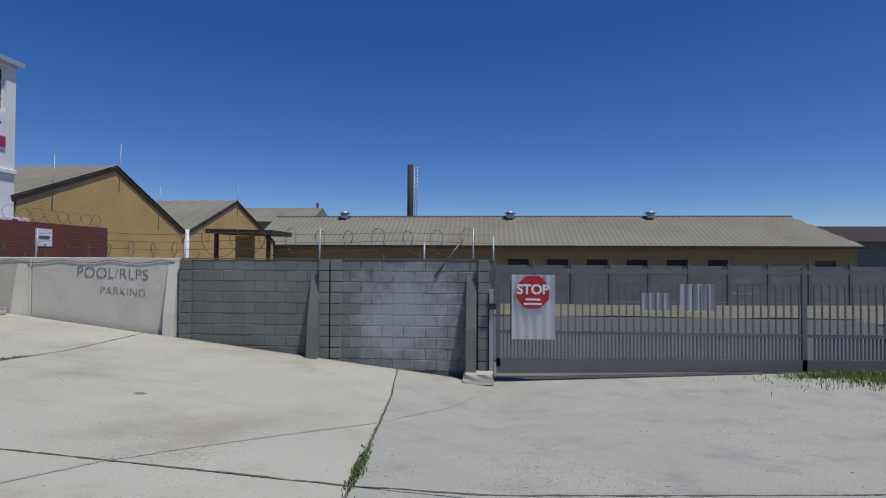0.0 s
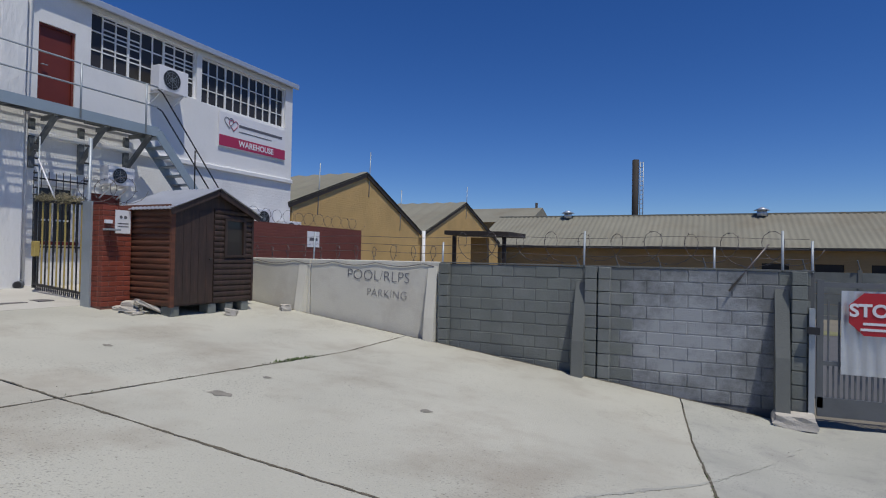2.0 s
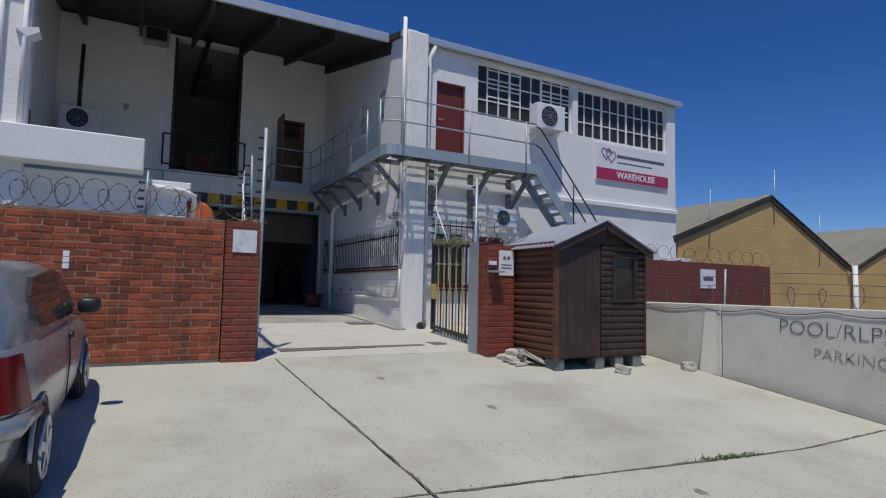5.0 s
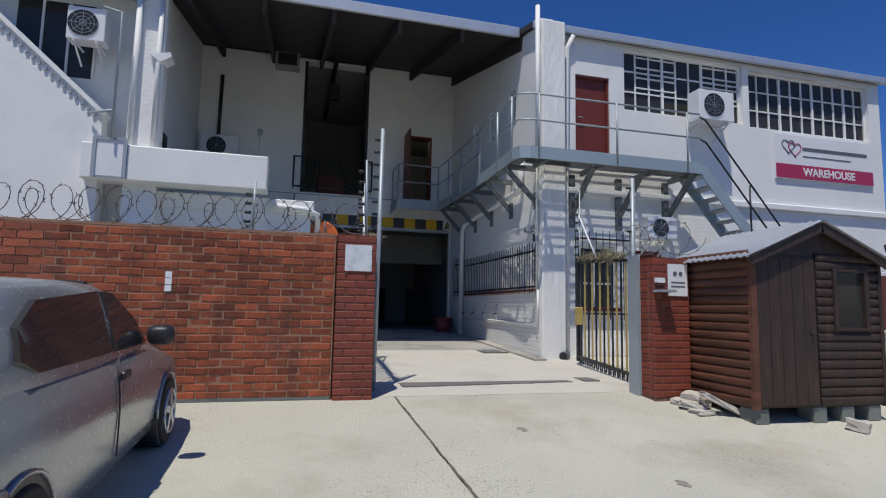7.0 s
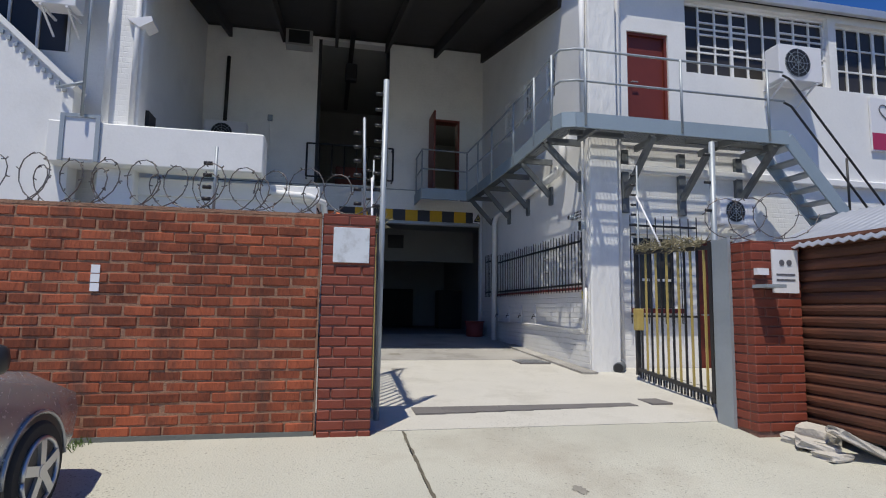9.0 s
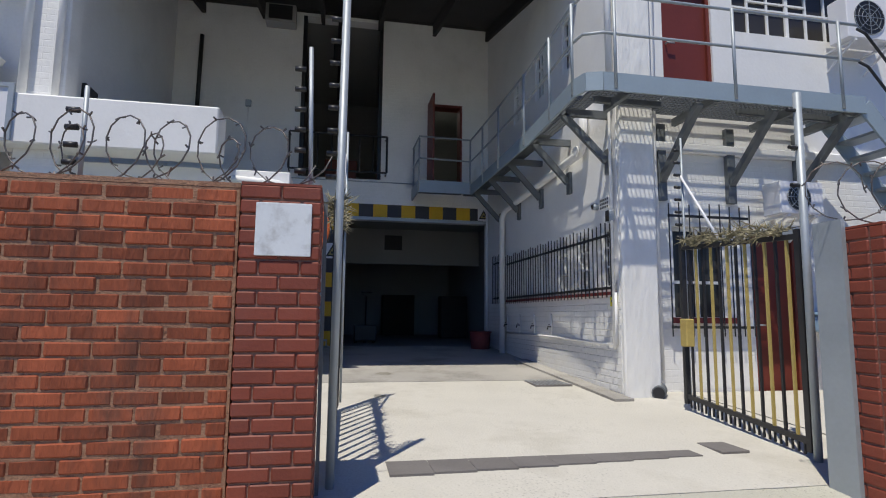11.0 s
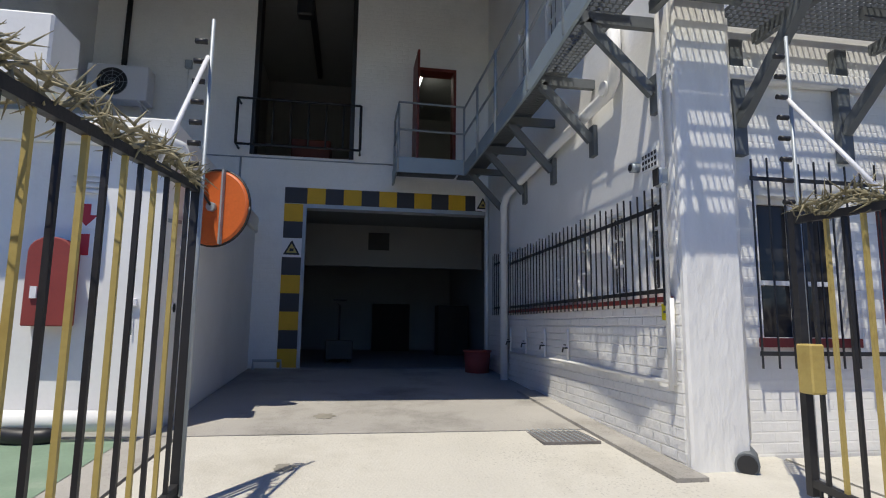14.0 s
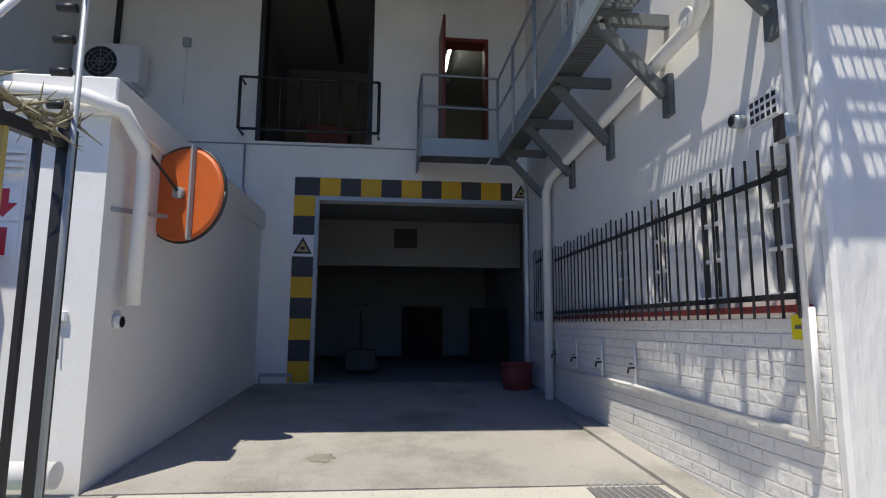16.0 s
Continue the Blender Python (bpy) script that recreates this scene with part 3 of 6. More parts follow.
slab_door("door_1", "closed oxblood red door onto the steel landing", FX - 0.09, *DOOR, M["red_door"], 6.92)
slab_door("door_2", "dark red ground-floor door behind the gate", FX - 0.09, *LOWDOOR, M["red_door"], 8.13)
# lower front window with bars
w = thing("window_3", (0, 0, 0), "dark ground-floor window with a red sill", "window", kind="structure")
y0, y1, z0, z1 = LOWWIN
part("pane", B((FX - 0.16, FX - 0.15, y0, y1, z0, z1)), M["pane"], w)
part("window_frame", B((FX - 0.18, FX - 0.1, y0, y0 + 0.05, z0, z1), (FX - 0.18, FX - 0.1, y1 - 0.05, y1, z0, z1), (FX - 0.18, FX - 0.1, y0 + 0.05, y1 - 0.05, z1 - 0.05, z1), (FX - 0.18, FX - 0.1, (y0 + y1) / 2 - 0.02, (y0 + y1) / 2 + 0.02, z0, z1 - 0.05), (FX - 0.17, FX - 0.11, y0 + 0.05, y1 - 0.05, z0 + 0.45, z0 + 0.49)), M["white"], w)
part("window_sill", B((FX - 0.1, FX + 0.06, y0 - 0.05, y1 + 0.05, z0 - 0.08, z0 - 0.004)), M["sill_red"], w)

def spike_grille(name, axis, at, u0, u1, z0, z1, step, label):
    g = thing(name, (0, 0, 0), label, "burglar bars")
    def p(u, z, off=0.0):
        return (at + off, u, z) if axis == "x" else (u, at + off, z)
    n = round((u1 - u0) / step)
    me = None
    for k in range(n + 1):
        u = u0 + (u1 - u0) * k / n
        top = z1 + 0.02 * math.sin(k * 1.7)
        bm = bmesh.new()
        bar(bm, p(u, z0), p(u, top), 0.012)
        part("bar", bm, M["black"], g)
    for z in (z0 + 0.12, z1 - 0.16):
        bm = bmesh.new()
        bar(bm, p(u0, z, 0.022 if axis == "y" else -0.022), p(u1, z, 0.022 if axis == "y" else -0.022), 0.012, 0.035)
        part("rail", bm, M["black"], g)
    return g


spike_grille("window_grille", "y", FY - 0.08, -17.4, -12.95, 2.54, 3.50, 0.125, "black spiked steel bars over the bay windows")
spike_grille("window_grille", "y", FY - 0.05, -18.5, -17.75, 2.56, 3.6, 0.125, "short black spiked bars beside the downpipe")
spike_grille("window_grille", "x", FX + 0.12, 6.74, 7.95, 2.05, 3.8, 0.15, "black spiked bars over the ground-floor window")

for k, (x0, x1, z0, z1) in enumerate(SIDE_WINS + UP_SIDE):
    w = thing("window_%d" % (4 + k), (0, 0, 0), "small white cottage-pane window, dark inside", "window", kind="structure")
    y = FY + 0.045
    part("window_frame", B((x0, x0 + 0.035, y - 0.03, y + 0.03, z0, z1), (x1 - 0.035, x1, y - 0.03, y + 0.03, z0, z1), (x0 + 0.035, x1 - 0.035, y - 0.03, y + 0.03, z0, z0 + 0.035), (x0 + 0.035, x1 - 0.035, y - 0.03, y + 0.03, z1 - 0.035, z1),
                           ((x0 + x1) / 2 - 0.012, (x0 + x1) / 2 + 0.012, y - 0.02, y + 0.02, z0 + 0.035, z1 - 0.035), *[(x0 + 0.035, x1 - 0.035, y - 0.018, y + 0.018, z0 + (z1 - z0) * q - 0.011, z0 + (z1 - z0) * q + 0.011) for q in (0.36, 0.68)]), M["white"], w)
    part("pane", B((x0 + 0.02, x1 - 0.02, y + 0.022, y + 0.028, z0 + 0.02, z1 - 0.02)), M["pane"], w)
solid("window_sill", B((-17.5, -12.95, FY - 0.05, FY - 0.003, 2.575, 2.615)), M["sill_red"], "long red painted sill under the bay windows", "sill", kind="structure")
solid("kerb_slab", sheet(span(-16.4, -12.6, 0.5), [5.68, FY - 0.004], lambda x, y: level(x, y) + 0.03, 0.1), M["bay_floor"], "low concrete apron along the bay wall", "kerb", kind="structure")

# ---- steel landing and stair ----
landing = thing("steel_landing", (0, 0, 0), "grey galvanised steel access landing bracketed off the walls, with handrails", "landing")
LZ = 5.08
EDGE = [(-18.02, 5.27), (-14.4, 5.27), (-12.42, 5.17), (-12.22, 5.22), (-12.15, 5.40), (-12.15, 9.0)]
for (xa, ya), (xb, yb) in zip(EDGE, EDGE[1:]):
    bm = bmesh.new()
    bar(bm, (xa, ya, 5.0), (xb, yb, 5.0), 0.03, 0.22)
    part("toe_plate", bm, M["steel_blue"], landing)
for plate in ((FX + 0.09, -12.17, 8.97, 9.0, 4.89, LZ), (-18.05, -18.02, 4.12, 5.25, 4.9, 5.16), (-19.0, -18.05, 4.10, 4.13, 4.9, 5.16)):
    part("toe_plate", B(plate), M["steel_blue"], landing)
def grating(x0, x1, y0, y1, z, web=0.006):
    bm = bmesh.new()
    for k in range(round((x1 - x0) / 0.06) + 1):
        x = x0 + k * 0.06
        box(bm, x - web, x + web, y0, y1, z - 0.03, z)
    for k in range(round((y1 - y0) / 0.06) + 1):
        y = y0 + k * 0.06
        box(bm, x0, x1, y - 0.004, y + 0.004, z - 0.027, z - 0.003)
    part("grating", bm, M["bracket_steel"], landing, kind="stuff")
grating(FX + 0.03, -12.18, 6.5, 8.95, LZ)
grating(-12.78, -12.18, 5.45, 6.44, LZ)
grating(-14.3, -12.8, 5.29, 5.64, LZ)
grating(-18.9, -14.32, 5.29, 5.64, LZ, 0.022)
grating(-18.95, -18.06, 4.15, 5.25, LZ + 0.02)
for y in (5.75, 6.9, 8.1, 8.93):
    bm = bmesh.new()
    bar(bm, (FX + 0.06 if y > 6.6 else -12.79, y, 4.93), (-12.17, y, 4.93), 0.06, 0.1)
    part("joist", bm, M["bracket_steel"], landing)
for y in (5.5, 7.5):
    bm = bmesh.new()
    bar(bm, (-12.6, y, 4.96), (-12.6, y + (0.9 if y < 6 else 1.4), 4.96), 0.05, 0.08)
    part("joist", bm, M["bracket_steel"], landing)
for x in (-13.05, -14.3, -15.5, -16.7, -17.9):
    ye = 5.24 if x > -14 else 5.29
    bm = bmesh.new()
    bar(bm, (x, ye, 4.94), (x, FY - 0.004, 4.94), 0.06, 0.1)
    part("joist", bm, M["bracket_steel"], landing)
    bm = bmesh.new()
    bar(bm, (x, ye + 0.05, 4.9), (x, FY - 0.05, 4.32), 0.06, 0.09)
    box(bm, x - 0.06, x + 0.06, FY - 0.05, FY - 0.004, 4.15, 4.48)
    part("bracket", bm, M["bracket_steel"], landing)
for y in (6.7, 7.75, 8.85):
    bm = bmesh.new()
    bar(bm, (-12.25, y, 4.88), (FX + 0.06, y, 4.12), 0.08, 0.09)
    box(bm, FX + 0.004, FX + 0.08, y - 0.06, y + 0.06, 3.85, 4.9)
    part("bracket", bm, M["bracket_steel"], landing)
rail_path = [(-19.0, 4.13, 0.04), (-18.03, 4.13, 0.04), (-18.03, 5.26, 0.02), (-16.0, 5.27, 0), (-14.4, 5.27, 0), (-12.5, 5.18, 0), (-12.26, 5.21, 0), (-12.16, 5.42, 0), (-12.16, 7.1, 0), (-12.16, 8.97, 0)]
for h in (1.0, 0.52):
    part("handrail", T(([(x, y, LZ + h + d) for x, y, d in rail_path], 0.019)), M["steel"], landing)
for x, y in ((-18.9, 4.13), (-18.03, 4.13), (-18.03, 5.25), (-17.0, 5.25), (-15.9, 5.25), (-14.5, 5.25), (-13.3, 5.2), (-12.45, 5.155), (-12.13, 5.55), (-12.13, 7.12), (-12.13, 8.65)):
    part("post", T((((x, y, 4.92), (x, y, LZ + 1.0)), 0.02)), M["steel"], landing)

stair = thing("steel_stair", (0, 0, 0), "open-tread grey steel stair down from the landing", "stair")
for x in (-12.78, -12.17):
    bm = bmesh.new()
    bar(bm, (x, 9.0, 5.0), (x, 12.3, 1.25), 0.03, 0.22)
    part("stringer", bm, M["steel_blue"], stair)
for k in range(17):
    s = (k + 0.7) / 18
    y, z = 9.0 + 3.3 * s, 5.05 - 3.75 * s
    part("tread", B((-12.76, -12.19, y - 0.13, y + 0.13, z - 0.02, z + 0.015)), M["steel"], stair)
for h in (0.95, 0.5):
    part("handrail", T((((-12.16, 8.97, LZ + h), (-12.16, 9.1, LZ + h - 0.05), (-12.16, 11.0, 2.8 + h), (-12.16, 12.2, 1.45 + h)), 0.018)), M["black"], stair)
for y, z in ((10.1, 3.75), (11.6, 2.1)):
    part("post", T((((-12.16, y, z), (-12.16, y, z + 1.0)), 0.018)), M["black"], stair)

# ---- wall fittings ----
def aircon(x, y0, y1, z0, z1, label, face="x"):
    a = thing("air_conditioner", (0, 0, 0), label, "air conditioner")
    part("casing", B((x - 0.32, x, y0, y1, z0, z1)), M["sign_white"], a, bevel=0.012)
    yc, zc, r = y0 + (y1 - y0) * 0.42, (z0 + z1) / 2, (z1 - z0) * 0.4
    bm = bmesh.new()
    tube(bm, [(x + 0.002, yc, zc), (x + 0.008, yc, zc)], r, 24)
    part("fan_opening", bm, M["plastic"], a)
    for q in (0.25, 0.5, 0.75, 1.0):
        bm = bmesh.new()
        ring = [(x + 0.014, yc + r * q * math.cos(t * math.pi / 10), zc + r * q * math.sin(t * math.pi / 10)) for t in range(21)]
        tube(bm, ring, 0.004, 4, False)
        part("guard_ring", bm, M["steel"], a)
    for t in range(4):
        c, s = math.cos(t * math.pi / 4), math.sin(t * math.pi / 4)
        bm = bmesh.new()
        bar(bm, (x + 0.02, yc - r * c, zc - r * s), (x + 0.02, yc + r * c, zc + r * s), 0.006)
        part("guard_spoke", bm, M["steel"], a)
    for y in (y0 + 0.12, y1 - 0.12):
        bm = bmesh.new()
        bar(bm, (x - 0.52, y, z0 - 0.02), (x, y, z0 - 0.02), 0.035, 0.03)
        bar(bm, (x - 0.5, y, z0 - 0.3), (x - 0.05, y, z0 - 0.03), 0.025)
        part("bracket", bm, M["sign_white"], a)
    return a


aircon(-12.65, 9.38, 10.25, 6.22, 6.85, "white air-conditioner unit bracketed under the factory window")
aircon(-12.65, 8.12, 8.78, 3.66, 4.1, "white air-conditioner unit under the steel landing")
aircon(-12.65, 12.85, 13.6, 2.9, 3.5, "white air-conditioner unit low on the brick base")
aircon(-12.6, 14.0, 14.9, 2.7, 3.2, "white air-conditioner unit near the building corner")
a = aircon(BX + 0.5, -1.0, -0.05, 6.02, 6.62, "white air-conditioner unit on the annex roof by the back wall")
v = thing("wall_basin", (0, 0, 0), "pale blue plastic basin fixed to the front wall", "basin")
part("bowl", B((FX + 0.004, FX + 0.28, 8.82, 9.22, 2.12, 2.34)), M["basin_blue"], v, bevel=0.03)
part("rim", B((FX + 0.004, FX + 0.30, 8.80, 9.24, 2.344, 2.38)), M["basin_blue"], v, bevel=0.008)
sgn = thing("warehouse_sign", (0, 0, 0), "white and crimson warehouse name board", "sign")
part("board", B((FX + 0.01, FX + 0.05, 11.74, 14.56, 5.26, 6.28)), M["sign_white"], sgn)
part("band", B((FX + 0.052, FX + 0.056, 11.74, 14.56, 5.28, 5.60)), M["crimson"], sgn)
words("WAREHOUSE", sgn, (FX + 0.06, 13.25, 5.44), FACE_X, 0.25, M["sign_white"], "lettering", bold=0.006)
part("text_bar", B((FX + 0.052, FX + 0.056, 12.5, 14.4, 5.94, 6.02)), M["grey_ink"], sgn, "dark bar of small lettering")
part("text_bar", B((FX + 0.052, FX + 0.056, 12.5, 13.9, 5.79, 5.82)), M["grey_ink"], sgn)
for dy, dz in ((0, 0), (0.18, -0.06)):
    heart = [(12.1 + dy + 0.011 * 16 * math.sin(t) ** 3, 6.02 + dz + 0.011 * (13 * math.cos(t) - 5 * math.cos(2 * t) - 2 * math.cos(3 * t) - math.cos(4 * t))) for t in [math.pi * k / 12 for k in range(25)]]
    part("emblem", T(([(FX + 0.058, y, z) for y, z in heart], 0.009), seg=6), M["crimson"] if dy else M["grey_ink"], sgn)

def pipe(name, label, pts, r, mat="white", group=""):
    return solid(name, T((pts, r), seg=12), M[mat], label, "pipe", group)


pipe("downpipe", "white painted downpipe down the pilaster", [(-13.07, 6.56, 1.5), (-13.07, 6.56, 4.0), (FX + 0.07, 6.56, 4.4), (FX + 0.07, 6.6, ROOF - 0.35), (FX + 0.12, 6.7, ROOF - 0.08)], 0.055)
pipe("downpipe", "white painted downpipe between the grilles", [(-17.6, FY - 0.1, 1.5), (-17.6, FY - 0.1, 4.3), (-17.4, FY - 0.1, 4.45), (-13.78, FY - 0.1, 4.62), (-13.66, FY - 0.1, 4.7), (-13.62, FY - 0.1, 4.9), (-13.62, FY - 0.1, 5.3)], 0.06)
pipe("inspection_eye", "round white inspection eye on the bay downpipe", [(-13.72, FY - 0.16, 4.64), (-13.72, FY - 0.19, 4.64)], 0.075)
pipe("conduit", "thin white conduit up the pilaster", [(-12.84, 6.05, 1.6), (-12.84, 6.05, ROOF)], 0.016)
pipe("conduit", "white conduit on the pilaster corner", [(-12.95, FY - 0.05, 1.9), (-12.95, FY - 0.05, ROOF)], 0.02)
pipe("vent_pipe", "tall white pipe standing above the roof edge", [(-12.9, FY - 0.06, 5.2), (-12.9, FY - 0.06, ROOF + 0.35)], 0.045)
pipe("water_pipe", "white painted water pipe along the bay wall", [(-17.5, FY - 0.03, 1.97), (-15.1, FY - 0.03, 1.97), (-12.93, FY - 0.03, 1.95), (-12.93, FY - 0.03, 2.6)], 0.018)
pipe("conduit", "grey conduit beside the portal", [(-18.95, 6.0 - 0.12, 1.65), (-18.95, 6.0 - 0.12, 4.9)], 0.03)
d = thing("drain_pipe", (0, 0, 0), "dark grey storm drain pipe with an open end", "pipe")
part("pipe", T((((-13.05, 6.52, 1.40), (-12.95, 6.48, 1.39), (-12.74, 6.33, 1.38)), 0.085), seg=14), M["bracket_steel"], d)
part("open_end", T((((-12.745, 6.335, 1.38), (-12.733, 6.325, 1.38)), 0.07), seg=14), M["plastic"], d)
for k in range(4):
    x = -15.1 - 0.79 * k
    t = thing("tap", (0, 0, 0), "small brass garden tap on the bay wall", "tap", "bay taps")
    part("riser", T((((x, FY - 0.03, 1.97), (x, FY - 0.03, 2.34)), 0.012)), M["white"], t)
    part("spout", T((((x, FY - 0.03, 2.13), (x, FY - 0.09, 2.13), (x, FY - 0.10, 2.08)), 0.011)), M["black"], t)
    part("handle", T((((x - 0.025, FY - 0.07, 2.165), (x + 0.025, FY - 0.07, 2.165)), 0.007)), M["black"], t)
v = thing("air_brick", (0, 0, 0), "white terracotta air brick grid in the bay wall", "vent")
part("plate", B((-13.34, -13.09, FY - 0.015, FY - 0.004, 3.71, 3.88)), M["white"], v)
for i in range(5):
    for j in range(3):
        part("hole", B((-13.33 + 0.05 * i, -13.30 + 0.05 * i, FY - 0.018, FY - 0.0155, 3.725 + 0.05 * j, 3.755 + 0.05 * j)), M["plastic"], v)
v = thing("flood_light", (0, 0, 0), "small grey bulkhead light beside the air brick", "lamp")
part("housing", B((-13.04, -12.93, FY - 0.09, FY - 0.004, 3.5, 3.66)), M["steel"], v, bevel=0.02)
part("lens", B((-13.03, -12.94, FY - 0.096, FY - 0.091, 3.51, 3.65)), M["pane"], v)
v = thing("camera_dome", (0, 0, 0), "small round security camera on the bay wall", "camera")
part("body", T((((-13.42, FY - 0.005, 3.78), (-13.42, FY - 0.08, 3.78)), 0.045), seg=12), M["steel"], v)
part("lens", T((((-13.42, FY - 0.081, 3.78), (-13.42, FY - 0.09, 3.78)), 0.03), seg=12), M["plastic"], v)
v = thing("warning_label", (0, 0, 0), "small yellow notice by the window sill", "sign")
part("plate", B((-13.10, -12.94, FY - 0.02, FY - 0.004, 2.43, 2.56)), M["label_yellow"], v)
part("text_bar", B((-13.07, -12.97, FY - 0.024, FY - 0.021, 2.485, 2.505)), M["grey_ink"], v)
def warning(name, y, z, s):
    v = thing(name, (0, 0, 0), "white and yellow triangular hazard plate", "sign")
    part("plate", B((BX + 0.014, BX + 0.02, y - s, y + s, z - s, z + s)), M["sign_white"], v)
    bm = bmesh.new()
    prism(bm, [(y - s * 0.85, z - s * 0.75), (y + s * 0.85, z - s * 0.75), (y, z + s * 0.8)], "x", BX + 0.021, BX + 0.025)
    part("border", bm, M["black"], v)
    bm = bmesh.new()
    prism(bm, [(y - s * 0.55, z - s * 0.55), (y + s * 0.55, z - s * 0.55), (y, z + s * 0.42)], "x", BX + 0.026, BX + 0.029)
    part("triangle", bm, M["yellow"], v)
    part("symbol", B((BX + 0.03, BX + 0.032, y - s * 0.2, y + s * 0.2, z - s * 0.4, z - s * 0.1)), M["black"], v)
warning("hazard_sign", 2.37, 3.70, 0.17)
warning("hazard_sign", 5.82, 4.65, 0.14)

# upper opening: steel frame, balustrade, hoist
o = thing("hoist_opening_frame", (0, 0, 0), "dark steel frame lining the tall hoist opening", "door frame", kind="structure")
part("jamb", B((BX - 0.3, BX + 0.02, 1.56, 1.64, 5.36, 9.12)), M["black"], o)
part("jamb", B((BX - 0.3, BX + 0.02, 3.31, 3.39, 5.36, 9.12)), M["black"], o)
h = thing("balustrade", (0, 0, 0), "black steel safety rail across the hoist opening", "railing")
part("top_rail", T((((BX + 0.02, 1.37, 6.28), (BX + 0.3, 1.37, 6.28), (BX + 0.3, 3.50, 6.28), (BX + 0.02, 3.50, 6.28)), 0.022)), M["black"], h)
part("bottom_rail", T((((BX + 0.02, 1.37, 5.45), (BX + 0.3, 1.37, 5.45), (BX + 0.3, 3.50, 5.45), (BX + 0.02, 3.50, 5.45)), 0.022)), M["black"], h)
for k in range(8):
    y = 1.37 + 2.13 * k / 7
    part("baluster", T((((BX + 0.3, y, 5.45), (BX + 0.3, y, 6.28)), 0.016 if 0 < k < 7 else 0.025)), M["black"], h)
hb = thing("hoist", (0, 0, 0), "black overhead hoist beam with a chain block", "hoist")
bm = bmesh.new()
bar(bm, (-24, 2.4, 9.15), (FX - 1.0, 2.4, 9.15 + 0.0), 0.12, 0.2)
part("beam", bm, M["black"], hb)
part("block", B((BX - 0.3, BX - 0.05, 2.25, 2.55, 8.15, 8.6)), M["black"], hb, bevel=0.03)
part("chain", T((((BX - 0.18, 2.4, 8.6), (BX - 0.18, 2.4, 9.05)), 0.02)), M["black"], hb)
solid("crate", B((-21.5, -20.6, 2.1, 2.9, 5.31, 6.2)), M["brick_paint"], "reddish crate standing in the hoist room", "crate", bevel=0.02)
# open upper door
d = thing("door_open", (0, 0, 0), "oxblood red door standing open onto the steel landing", "door")
part("leaf", B((BX + 0.03, BX + 0.78, 4.46, 4.5, 5.2, 7.22)), M["red_door"], d)
part("frame", B((BX - 0.28, BX + 0.03, 4.5, 4.56, 5.28, 7.25), (BX - 0.28, BX + 0.03, 5.24, 5.29, 5.28, 7.25), (BX - 0.28, BX + 0.03, 4.56, 5.24, 7.19, 7.25)), M["red_door"], d)
part("handle", T((((BX + 0.7, 4.52, 6.2), (BX + 0.7, 4.56, 6.2), (BX + 0.6, 4.56, 6.2)), 0.012)), M["steel"], d)
f = thing("tube_light", (0, 0, 0), "lit fluorescent tube in the upstairs passage", "lamp")
part("batten", B((-21.4, -20.0, 4.75, 4.83, 7.78, 7.9)), M["sign_white"], f)
part("tube", T((((-21.35, 4.79, 7.75), (-20.05, 4.79, 7.75)), 0.018)), M["tube"], f)
# vent boxes and cable on the back wall
v = thing("vent_box", (0, 0, 0), "old louvred fan box high on the back wall", "vent")
part("casing", B((BX + 0.004, BX + 0.35, 0.75, 1.4, 8.75, 9.18)), M["interior"], v)
part("grille", B((BX + 0.351, BX + 0.36, 0.82, 1.33, 8.8, 9.13)), M["black"], v)
pipe("cable_duct", "black insulated cable run on the back wall", [(BX + 0.06, -0.62, 6.6), (BX + 0.06, -0.6, 8.4)], 0.045, "black")
pipe("conduit", "thin grey conduit along the back wall", [(BX + 0.02, -1.1, 5.3), (BX + 0.02, 6.0, 5.3)], 0.012, "steel")
pipe("conduit", "thin grey conduit down to the mirror bracket", [(BX + 0.02, 1.42, 5.3), (BX + 0.02, 1.42, 4.6), (BX + 0.02, 1.5, 4.4), (BX + 0.02, 1.5, 4.0)], 0.018, "steel")
v = thing("switch_box", (0, 0, 0), "small grey switch box on the back wall", "switch")
part("box", B((BX + 0.004, BX + 0.08, 0.38, 0.5, 6.85, 7.0)), M["steel"], v, bevel=0.01)
part("cable", T((((BX + 0.03, 0.44, 6.85), (BX + 0.03, 0.44, 5.9)), 0.01)), M["white"], v)
# loading room contents
def cabinet(name, label, x0, x1, y0, y1, z0, z1, mat):
    c = thing(name, (0, 0, 0), label, "cabinet")
    part("body", B((x0, x1, y0, y1, z0, z1)), M[mat], c, bevel=0.01)
    part("door", B((x1 + 0.002, x1 + 0.02, y0 + 0.03, (y0 + y1) / 2 - 0.005, z0 + 0.05, z1 - 0.05)), M[mat], c)
    part("door", B((x1 + 0.002, x1 + 0.02, (y0 + y1) / 2 + 0.005, y1 - 0.03, z0 + 0.05, z1 - 0.05)), M[mat], c)
cabinet("equipment_cabinet", "dark equipment cabinet at the back of the loading room", -26.6, -26.0, 4.1, 5.2, 1.605, 3.0, "dark")
cabinet("equipment_cabinet", "dark equipment cabinet by the loading room wall", -24.2, -23.6, 5.7, 6.5, 1.605, 2.9, "dark")
v = thing("extractor_fan", (0, 0, 0), "dark square extractor grille over the loading room beam", "vent")
part("frame", B((-22.398, -22.37, 3.75, 4.35, 4.1, 4.6)), M["interior"], v)
part("grille", B((-22.368, -22.36, 3.8, 4.3, 4.14, 4.56)), M["black"], v)
